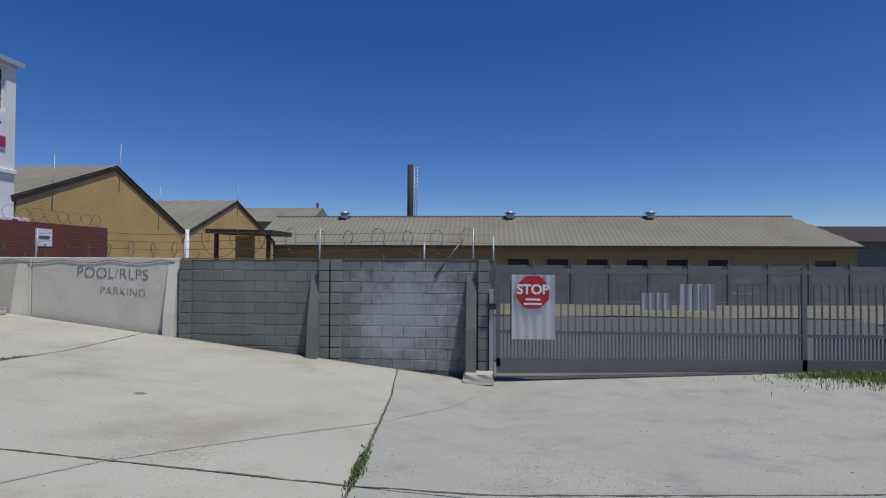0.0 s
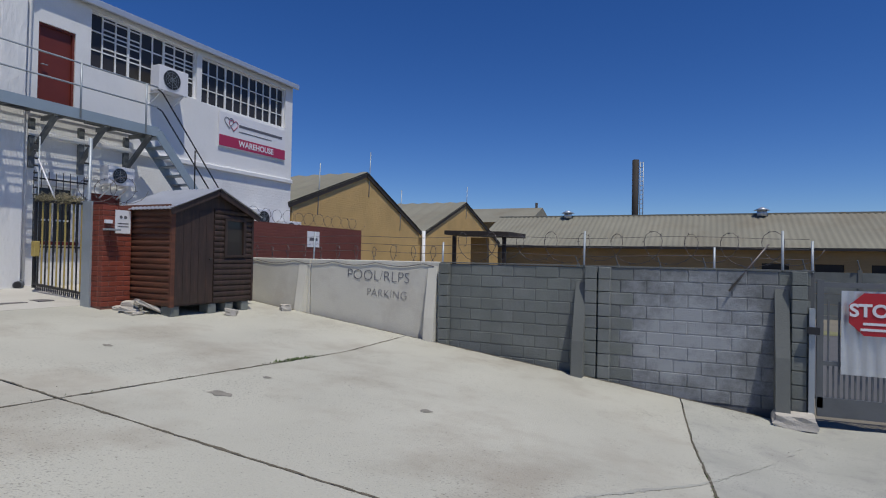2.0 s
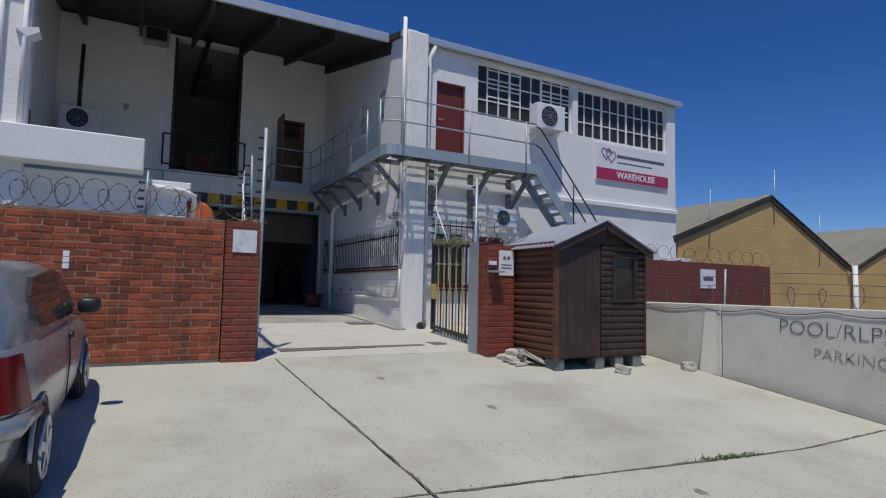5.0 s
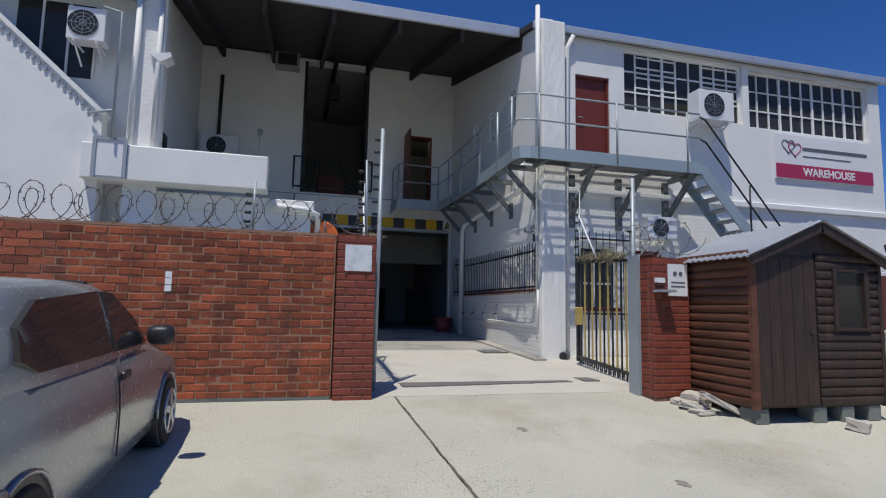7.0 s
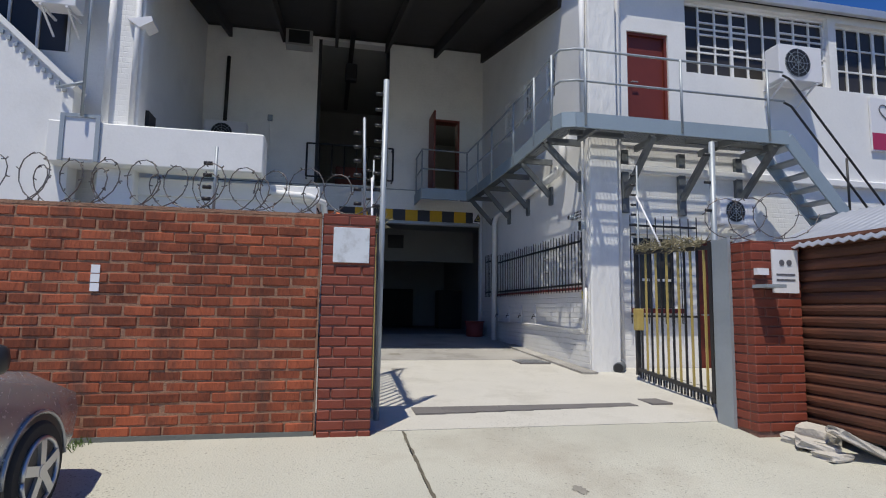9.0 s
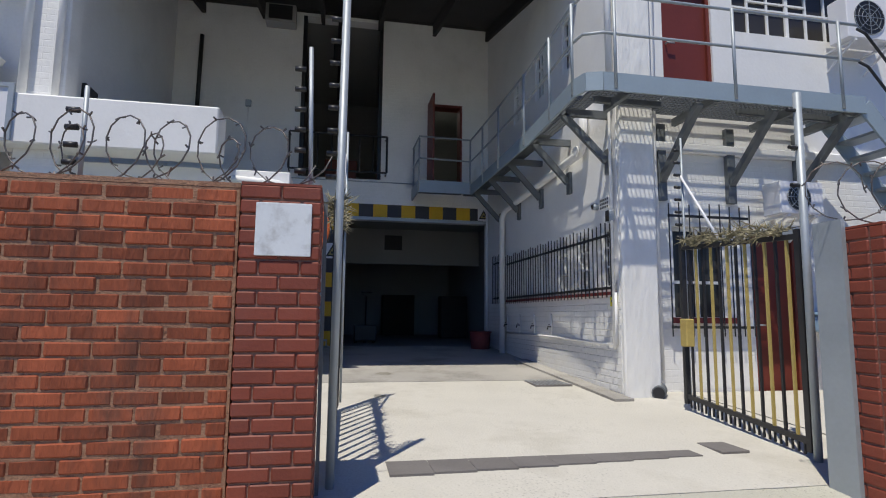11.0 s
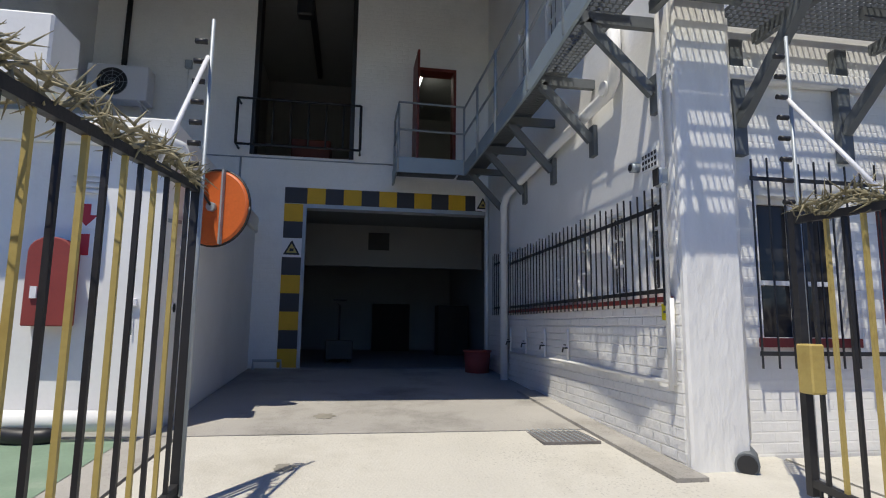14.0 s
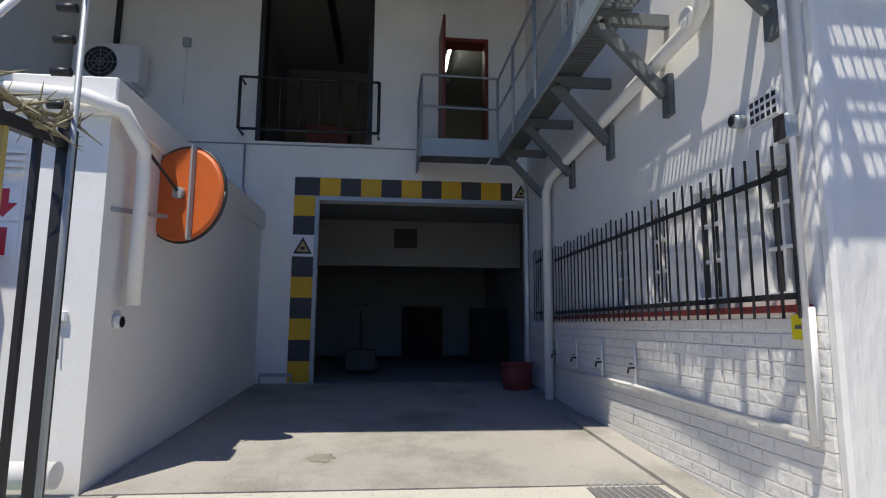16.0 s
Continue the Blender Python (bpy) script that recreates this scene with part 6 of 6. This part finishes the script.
# ---- parked hatchback ----
def hatchback():
    car = thing("parked_car", (0, 0, 0), "silver three-door hatchback parked facing the brick wall", "car")
    L, W = 3.73, 0.80
    # stations along the body from the nose (0) to the tail: lower edge, waist, half width at sill and at waist
    def crown(x, z0, zw, zt, ws, ww, wt):
        return [(0, z0), (ws * 0.9, z0), (ws, z0 + 0.08), (ww, (z0 + zw) / 2), (ww - 0.015, zw), (wt + 0.0, zt), (0, zt + 0.01)]
    def shell(stations, mat, name, parent, label=""):
        bm = bmesh.new()
        rows = []
        for x, prof in stations:
            right = [bm.verts.new((x, -y, z)) for y, z in prof]
            left = [bm.verts.new((x, y, z)) for y, z in prof[1:-1]]
            rows.append(right + left[::-1])
        for a, b in zip(rows, rows[1:]):
            n = len(a)
            for k in range(n):
                j = (k + 1) % n
                bm.faces.new((a[k], a[j], b[j], b[k])).smooth = True
        bm.faces.new(rows[0])
        bm.faces.new(rows[-1][::-1])
        return bm
    body = [(0.0, [(0, 0.28), (0.62, 0.28), (0.66, 0.36), (0.68, 0.46), (0.66, 0.54), (0.5, 0.60), (0, 0.62)]),
            (0.12, [(0, 0.22), (0.70, 0.22), (0.74, 0.32), (0.76, 0.48), (0.74, 0.60), (0.58, 0.68), (0, 0.71)]),
            (0.45, [(0, 0.2), (0.75, 0.2), (0.78, 0.32), (0.80, 0.52), (0.78, 0.70), (0.62, 0.79), (0, 0.82)]),
            (0.95, [(0, 0.2), (0.76, 0.2), (0.79, 0.32), (0.805, 0.55), (0.79, 0.80), (0.66, 0.88), (0, 0.91)]),
            (1.2, [(0, 0.2), (0.76, 0.2), (0.79, 0.32), (0.81, 0.56), (0.79, 0.86), (0.70, 0.90), (0, 0.93)]),
            (2.0, [(0, 0.2), (0.76, 0.2), (0.79, 0.32), (0.815, 0.58), (0.79, 0.89), (0.74, 0.91), (0, 0.92)]),
            (2.9, [(0, 0.2), (0.75, 0.2), (0.785, 0.32), (0.81, 0.60), (0.78, 0.92), (0.73, 0.94), (0, 0.95)]),
            (3.4, [(0, 0.22), (0.70, 0.22), (0.76, 0.34), (0.79, 0.60), (0.745, 0.93), (0.68, 0.95), (0, 0.96)]),
            (3.62, [(0, 0.27), (0.62, 0.27), (0.70, 0.38), (0.735, 0.58), (0.70, 0.92), (0.62, 0.95), (0, 0.96)]),
            (3.70, [(0, 0.30), (0.5, 0.30), (0.62, 0.40), (0.66, 0.56), (0.62, 0.86), (0.52, 0.90), (0, 0.90)])]
    b = part("body", shell(body, M["car"], "body", car), M["car"], car)
    cabin = [(1.02, [(0, 0.86), (0.66, 0.86), (0.68, 0.87), (0.69, 0.88), (0.69, 0.89), (0.66, 0.90), (0, 0.91)]),
             (1.45, [(0, 0.86), (0.745, 0.86), (0.75, 0.89), (0.73, 1.0), (0.69, 1.14), (0.62, 1.21), (0, 1.23)]),
             (1.80, [(0, 0.86), (0.755, 0.86), (0.76, 0.90), (0.73, 1.1), (0.665, 1.3), (0.56, 1.36), (0, 1.39)]),
             (2.3, [(0, 0.86), (0.76, 0.86), (0.765, 0.91), (0.73, 1.13), (0.655, 1.34), (0.56, 1.395), (0, 1.42)]),
             (2.9, [(0, 0.86), (0.755, 0.86), (0.76, 0.93), (0.725, 1.13), (0.645, 1.33), (0.56, 1.385), (0, 1.41)]),
             (3.25, [(0, 0.86), (0.73, 0.86), (0.735, 0.93), (0.70, 1.12), (0.62, 1.28), (0.54, 1.33), (0, 1.35)]),
             (3.48, [(0, 0.86), (0.70, 0.86), (0.70, 0.92), (0.67, 1.05), (0.60, 1.16), (0.50, 1.20), (0, 1.22)]),
             (3.58, [(0, 0.86), (0.66, 0.86), (0.66, 0.88), (0.65, 0.92), (0.63, 0.95), (0.5, 0.97), (0, 0.98)])]
    part("cabin", shell(cabin, M["car"], "cabin", car), M["car"], car)
    def side(u, v):
        """Outer surface of the cabin's flank at height v."""
        return (0.767 - max(0.0, v - 0.9) * 0.17) if v < 1.1 else 0.733 - (v - 1.1) * 0.33
    for s in (-1, 1):
        for name, pts in (("door_glass", [(1.30, 0.93), (1.98, 0.955), (1.98, 1.325), (1.82, 1.31), (1.5, 1.13)]), ("rear_side_glass", [(2.06, 0.96), (2.95, 0.99), (3.10, 1.06), (3.06, 1.2), (2.85, 1.31), (2.06, 1.33)])):
            bm = bmesh.new()
            lo = [bm.verts.new((x, s * (side(x, z) + 0.022 - (0.012 if x > 2.9 else 0.0) - (0.012 if x < 1.55 else 0.0)), z)) for x, z in pts]
            hi = [bm.verts.new(v.co - Vector((0, s * 0.03, 0))) for v in lo]
            bm.faces.new(lo)
            bm.faces.new(hi[::-1])
            for k in range(len(lo)):
                j = (k + 1) % len(lo)
                bm.faces.new((lo[k], lo[j], hi[j], hi[k]))
            part(name, bm, M["pane"], car, "dark tinted glass")
        bm = bmesh.new()
        tube(bm, [(2.02, s * 0.80, 0.93), (2.02, s * 0.822, 0.6), (1.95, s * 0.80, 0.3)], 0.005, 5)
        part("door_seam", bm, M["plastic"], car)
        part("door_handle", B((1.83, 1.96, min(s * 0.795, s * 0.825), max(s * 0.795, s * 0.825), 0.77, 0.82)), M["plastic"], car, "black door handle", bevel=0.008)
        bm = bmesh.new()
        bmesh.ops.create_uvsphere(bm, u_segments=14, v_segments=8, radius=1)
        for v in bm.verts:
            v.co = Vector((1.33 + v.co.x * 0.07, s * (0.87 + math.copysign(abs(v.co.y) ** 0.6, v.co.y) * 0.09), 0.99 + math.copysign(abs(v.co.z) ** 0.6, v.co.z) * 0.075))
        for f in bm.faces:
            f.smooth = True
        part("wing_mirror", bm, M["plastic"], car, "black wing mirror")
        # tail lamp: a skin that wraps the rear corner
        bm = bmesh.new()
        rows = []
        for k in range(7):
            q = k / 6
            z = 0.62 + 0.30 * q
            inner = 0.50 + 0.10 * abs(q - 0.4)
            f = q * 0.85
            ring = [(3.40 + 0.10 * q, 0.787 - 0.045 * f), (3.52, 0.766 - 0.04 * f), (3.62, 0.735 - 0.035 * f), (3.70, 0.66 - 0.04 * f), (3.708, inner)]
            rows.append([bm.verts.new((x + 0.004, s * (y + 0.012), z)) for x, y in ring])
        for a, b in zip(rows, rows[1:]):
            for k in range(4):
                bm.faces.new((a[k], a[k + 1], b[k + 1], b[k])).smooth = True
        part("tail_lamp", bm, M["tail"], car, "red tail lamp")
        for wx in (0.70, 3.14):
            bm = bmesh.new()
            arc = [(wx + 0.315 * math.cos(q), s * 0.805, 0.29 + 0.315 * math.sin(q)) for q in [math.pi * k / 14 for k in range(15)]]
            tube(bm, arc, 0.013, 6)
            part("arch_lip", bm, M["car"], car)
            bm = bmesh.new()
            tube(bm, [(wx, s * 0.60, 0.29), (wx, s * 0.803, 0.29)], 0.305, 24)
            part("wheel_well", bm, M["plastic"], car)
            bm = bmesh.new()
            tube(bm, [(wx, s * 0.64, 0.28), (wx, s * 0.66, 0.28), (wx, s * 0.80, 0.28), (wx, s * 0.822, 0.28)], [0.26, 0.28, 0.28, 0.255], 28)
            wheel = part("wheel", bm, M["tyre"], car, "black tyre on an alloy rim")
            bm = bmesh.new()
            tube(bm, [(wx, s * 0.815, 0.28), (wx, s * 0.825, 0.28)], [0.185, 0.18], 24)
            part("rim_back", bm, M["plastic"], wheel)
            bm = bmesh.new()
            tube(bm, [(wx + 0.18 * math.cos(q), s * 0.828, 0.28 + 0.18 * math.sin(q)) for q in [2 * math.pi * k / 24 for k in range(25)]], 0.014, 6)
            for k in range(5):
                q = 2 * math.pi * k / 5 + 0.3
                bar(bm, (wx, s * 0.832, 0.28), (wx + 0.175 * math.cos(q), s * 0.832, 0.28 + 0.175 * math.sin(q)), 0.055, 0.02, (0, 1, 0))
            tube(bm, [(wx, s * 0.826, 0.28), (wx, s * 0.845, 0.28)], 0.04, 12)
            part("rim", bm, M["alloy"], wheel, "five-spoke alloy rim")
    bm = bmesh.new()
    q = [(3.53, 0.52, 1.16), (3.53, -0.52, 1.16), (3.63, -0.58, 0.96), (3.63, 0.58, 0.96)]
    lo = [bm.verts.new(v) for v in q]
    hi = [bm.verts.new((x - 0.05, y, z - 0.01)) for x, y, z in q]
    bm.faces.new(lo)
    bm.faces.new(hi[::-1])
    for k in range(4):
        j = (k + 1) % 4
        bm.faces.new((lo[k], lo[j], hi[j], hi[k]))
    part("rear_glass", bm, M["pane"], car, "dark rear window")
    bm = bmesh.new()
    q = [(1.06, 0.60, 0.925), (1.06, -0.60, 0.925), (1.74, -0.50, 1.37), (1.74, 0.50, 1.37)]
    lo = [bm.verts.new((x - 0.02, y, z + 0.015)) for x, y, z in q]
    hi = [bm.verts.new((x + 0.03, y, z - 0.03)) for x, y, z in q]
    bm.faces.new(lo)
    bm.faces.new(hi[::-1])
    for k in range(4):
        j = (k + 1) % 4
        bm.faces.new((lo[k], lo[j], hi[j], hi[k]))
    part("windscreen", bm, M["pane"], car)
    bm = bmesh.new()
    tube(bm, [(3.30, 0.78, 0.56), (3.62, 0.755, 0.54), (3.735, 0.64, 0.53), (3.745, -0.64, 0.53), (3.62, -0.755, 0.54), (3.30, -0.78, 0.56)], 0.06, 8)
    part("bumper", bm, M["car"], car)
    part("number_plate", B((3.735, 3.745, -0.25, 0.25, 0.62, 0.73)), M["sign_white"], car)
    return car


CAR = hatchback()
slope = math.degrees(math.atan2(level(-8.4, -0.3) - level(-6.0, -0.3), 2.4))
CAR.matrix_world = pose(-8.88, -0.31, level(-8.88, -0.3) - 0.005, 0, slope, -1.2) @ Matrix.Diagonal((1.0, 1.0, 0.93, 1.0))
def red_car():
    car = thing("red_car", (0, 0, 0), "small red car parked in the far yard", "car")
    bm = bmesh.new()
    prism(bm, [(0, 0.3), (3.8, 0.3), (3.85, 0.7), (3.7, 0.9), (2.9, 0.95), (2.3, 1.4), (0.7, 1.42), (0.1, 0.95)], "y", -0.75, 0.75)
    part("body", bm, M["red"], car, bevel=0.06)
    for x in (0.75, 3.0):
        for s in (-1, 1):
            part("wheel", T((((x, s * 0.6, 0.3), (x, s * 0.77, 0.3)), 0.3), seg=16), M["tyre"], car)
    part("side_glass", B((0.75, 2.3, -0.765, -0.752, 0.98, 1.3)), M["pane"], car)
    return car
red_car().matrix_world = pose(14.6, 18.5, -0.13, 0, 0, 0)

# ---- yard beyond the gate ----
fence = thing("yard_wall", (0, 0, 0), "grey precast concrete panel wall across the yard", "wall", kind="structure")
for k in range(22):
    x = -6 + 1.9 * k
    part("post", B((x - 0.07, x + 0.07, 27.7, 27.85, -0.5, 1.9)), M["mortar_dark"], fence)
    for j in range(5):
        part("panel", B((x + 0.08, x + 1.82, 27.74, 27.80, -0.45 + 0.45 * j, -0.015 + 0.45 * j)), M["block"], fence)
    bm = bmesh.new()
    bar(bm, (x, 27.75, 1.9), (x - 0.12, 27.6, 2.3), 0.04)
    part("bracket", bm, M["gate_steel"], fence)
for x, w, h in ((8.0, 1.3, 0.95), (9.7, 1.5, 1.35)):
    c = bmesh.new()
    n = 20
    vs = [[c.verts.new((x + w * k / n, 24.8 - 0.05 * math.cos(k * math.pi / 2.5), z)) for k in range(n + 1)] for z in (-0.35, -0.35 + h)]
    for k in range(n):
        c.faces.new((vs[0][k], vs[0][k + 1], vs[1][k + 1], vs[1][k]))
    solid("tin_sheet", c, M["sheet"], "pale corrugated sheet leaning in the yard", "sheet")

def hipped_shed():
    b = thing("long_shed", (0, 0, 0), "long low yellow-brick industrial shed with a weathered corrugated roof", "building")
    bm = bmesh.new()
    wins = [(2.6 + 2.65 * k, 4.0 + 2.65 * k, 1.2, 2.1) for k in range(6)] + [(22.7, 24.0, 1.2, 2.1)]
    pierced(bm, "y", 38.0, 38.3, -15.0, 25.3, -0.3, 3.05, wins)
    part("wall", bm, M["yb_shaded"], b)
    part("wall", B((25.05, 25.3, 38.3, 48.0, -0.3, 3.05)), M["yellow_brick"], b)
    for x0, x1, z0, z1 in wins:
        part("window", B((x0, x1, 38.15, 38.2, z0, z1)), M["pane"], b)
    bm = bmesh.new()
    n = 460
    rows = []
    for k in range(n + 1):
        x = -15.6 + 41.3 * k / n
        d = 0.035 * math.sin(k * math.pi / 2)
        back = min(1.0, max(0.0, (25.7 - x) / 2.0))
        top = 3.0 + (5.38 - 3.0) * back
        yr = 37.6 + (43.0 - 37.6) * back
        rows.append((bm.verts.new((x, 37.5, 3.0 + d)), bm.verts.new((x, max(yr, 37.6), top + d))))
    for a, c in zip(rows, rows[1:]):
        bm.faces.new((a[0], c[0], c[1], a[1])).smooth = True
    part("roof", bm, M["asbestos"], b)
    bm = bmesh.new()
    prism(bm, [(43.0, 5.33), (48.5, 3.0), (43.0, 3.0)], "x", -15.6, 23.7)
    part("roof", bm, M["asbestos"], b)
    part("gutter", B((-15.6, 25.7, 37.38, 37.52, 2.86, 3.02)), M["soffit"], b)
    part("ridge", B((-15.6, 23.8, 42.9, 43.1, 5.33, 5.45)), M["asbestos"], b)
    for x in (-10.0, 2.9, 13.4):
        part("roof_vent", T((((x, 42.6, 5.2), (x, 42.6, 5.6)), [0.3, 0.3]), (((x, 42.6, 5.6), (x, 42.6, 5.8)), [0.5, 0.1]), seg=12), M["sheet"], b, "pale turning roof vent")
    return b


# Shaded copy of yellow_brick: eave shadow on the long shed is in the colour.
M["yb_shaded"] = painted_brick("yellow_brick_shaded", (0.36, 0.235, 0.10), "y", depth=0.4, vary=0.14)
hipped_shed()

def gable_shed(y0, ym, y1, ze0, zr, ze1, x, label):
    b = thing("gable_shed", (0, 0, 0), label, "building")
    bm = bmesh.new()
    prism(bm, [(y0, -0.3), (y1, -0.3), (y1, ze1), (ym, zr), (y0, ze0)], "x", x - 0.3, x)
    part("wall", bm, M["yellow_brick"], b)
    for a, za, c, zc in ((y0 - 0.25, ze0 - 0.1, ym, zr), (y1 + 0.2, ze1 - 0.1, ym, zr)):
        bm = bmesh.new()
        n = 130
        rows = []
        for k in range(n + 1):
            d = 0.03 * math.sin(k * math.pi / 2)
            xx = x + 0.08 - 28.0 * k / n
            rows.append([bm.verts.new((xx, yy, zz + d + o)) for o in (0.06, 0.0) for yy, zz in ((a, za), (c, zc))])
        for p, q in zip(rows, rows[1:]):
            bm.faces.new((p[0], q[0], q[1], p[1])).smooth = True
            bm.faces.new((p[2], p[3], q[3], q[2]))
        part("roof", bm, M["asbestos"], b)
        bm = bmesh.new()
        bar(bm, (x + 0.04, a, za - 0.05), (x + 0.04, c, zc - 0.05), 0.05, 0.2)
        part("bargeboard", bm, M["dark"], b)
    return b


gable_shed(15.1, 19.7, 24.5, 3.95, 5.55, 3.4, -13.2, "yellow-brick gabled shed with a weathered sheet roof")
gable_shed(25.2, 30.3, 36.0, 3.4, 5.3, 3.2, -13.2, "smaller-looking yellow-brick gabled shed further off")
solid("wall_link", B((-13.6, -13.3, 24.5, 25.3, -0.3, 3.3)), M["yellow_brick"], "yellow brick link between the gabled sheds", "wall", kind="structure")
pipe("downpipe", "pale downpipe between the gabled sheds", [(-13.1, 24.85, 0), (-13.1, 24.85, 3.4)], 0.09)
for y, z in ((16.5, 4.5), (19.9, 5.5), (22.6, 4.2), (30.4, 5.3)):
    fence_post("roof_rod", -13.185, y, z - 0.9, z + 1.0, "thin electric fence rod standing on the gable", (0.0, 0.1), 0, 0.02)
c = thing("lean_to", (0, 0, 0), "small dark lean-to canopy on posts", "canopy")
bm = bmesh.new()
prism(bm, [(-9.0, 3.10), (-6.5, 3.05), (-6.5, 2.88), (-9.0, 2.95)], "y", 18.6, 20.6)
part("roof", bm, M["dark"], c)
for x in (-8.7, -6.75):
    part("post", B((x - 0.06, x + 0.06, 18.8, 18.92, -0.2, 2.92)), M["dark"], c)
part("wall", B((-8.6, -7.9, 20.2, 20.4, -0.2, 2.9)), M["yb_shaded"], c)
c = thing("chimney", (0, 0, 0), "tall dark steel chimney with a ladder", "chimney")
part("flue", T((((-7.2, 60, 0), (-7.2, 60, 12.35)), 0.33), seg=16), M["dark"], c)
part("ladder", T(*[(((-6.75, 59.9, z), (-6.45, 59.9, z)), 0.04) for z in span(6, 12.0, 0.45)], (((-6.75, 59.9, 3), (-6.75, 59.9, 12.1)), 0.05), (((-6.45, 59.9, 3), (-6.45, 59.9, 12.1)), 0.05), seg=5), M["steel"], c)
c = solid("chimney", T((((-17.5, 60, 0), (-17.5, 60, 8.2)), 0.14), seg=10), M["dark"], "short thin dark flue behind the roofs", "chimney")
d = thing("far_shed", (0, 0, 0), "dark-roofed shed at the far end of the yard", "building")
part("wall", B((27, 40, 44, 54, -0.3, 3.6)), M["mortar_dark"], d)
bm = bmesh.new()
prism(bm, [(43.5, 3.55), (54.5, 3.55), (49, 5.0)], "x", 26.6, 40.4)
part("roof", bm, M["dark"], d)
d = thing("far_shed", (0, 0, 0), "low weathered roof behind the gabled sheds", "building")
part("wall", B((-30, -16, 52, 60, -0.3, 5.6)), M["yb_shaded"], d)
bm = bmesh.new()
prism(bm, [(51.6, 5.6), (60.4, 5.6), (56, 7.3)], "x", -30.3, -15.7)
part("roof", bm, M["asbestos"], d)
# plain walls that close the street behind the walker
solid("wall_street", B((-9.9, 40, -16.4, -16.0, -0.2, 3.2)), M["cream"], "plain wall along the other side of the yard", "wall", kind="structure")
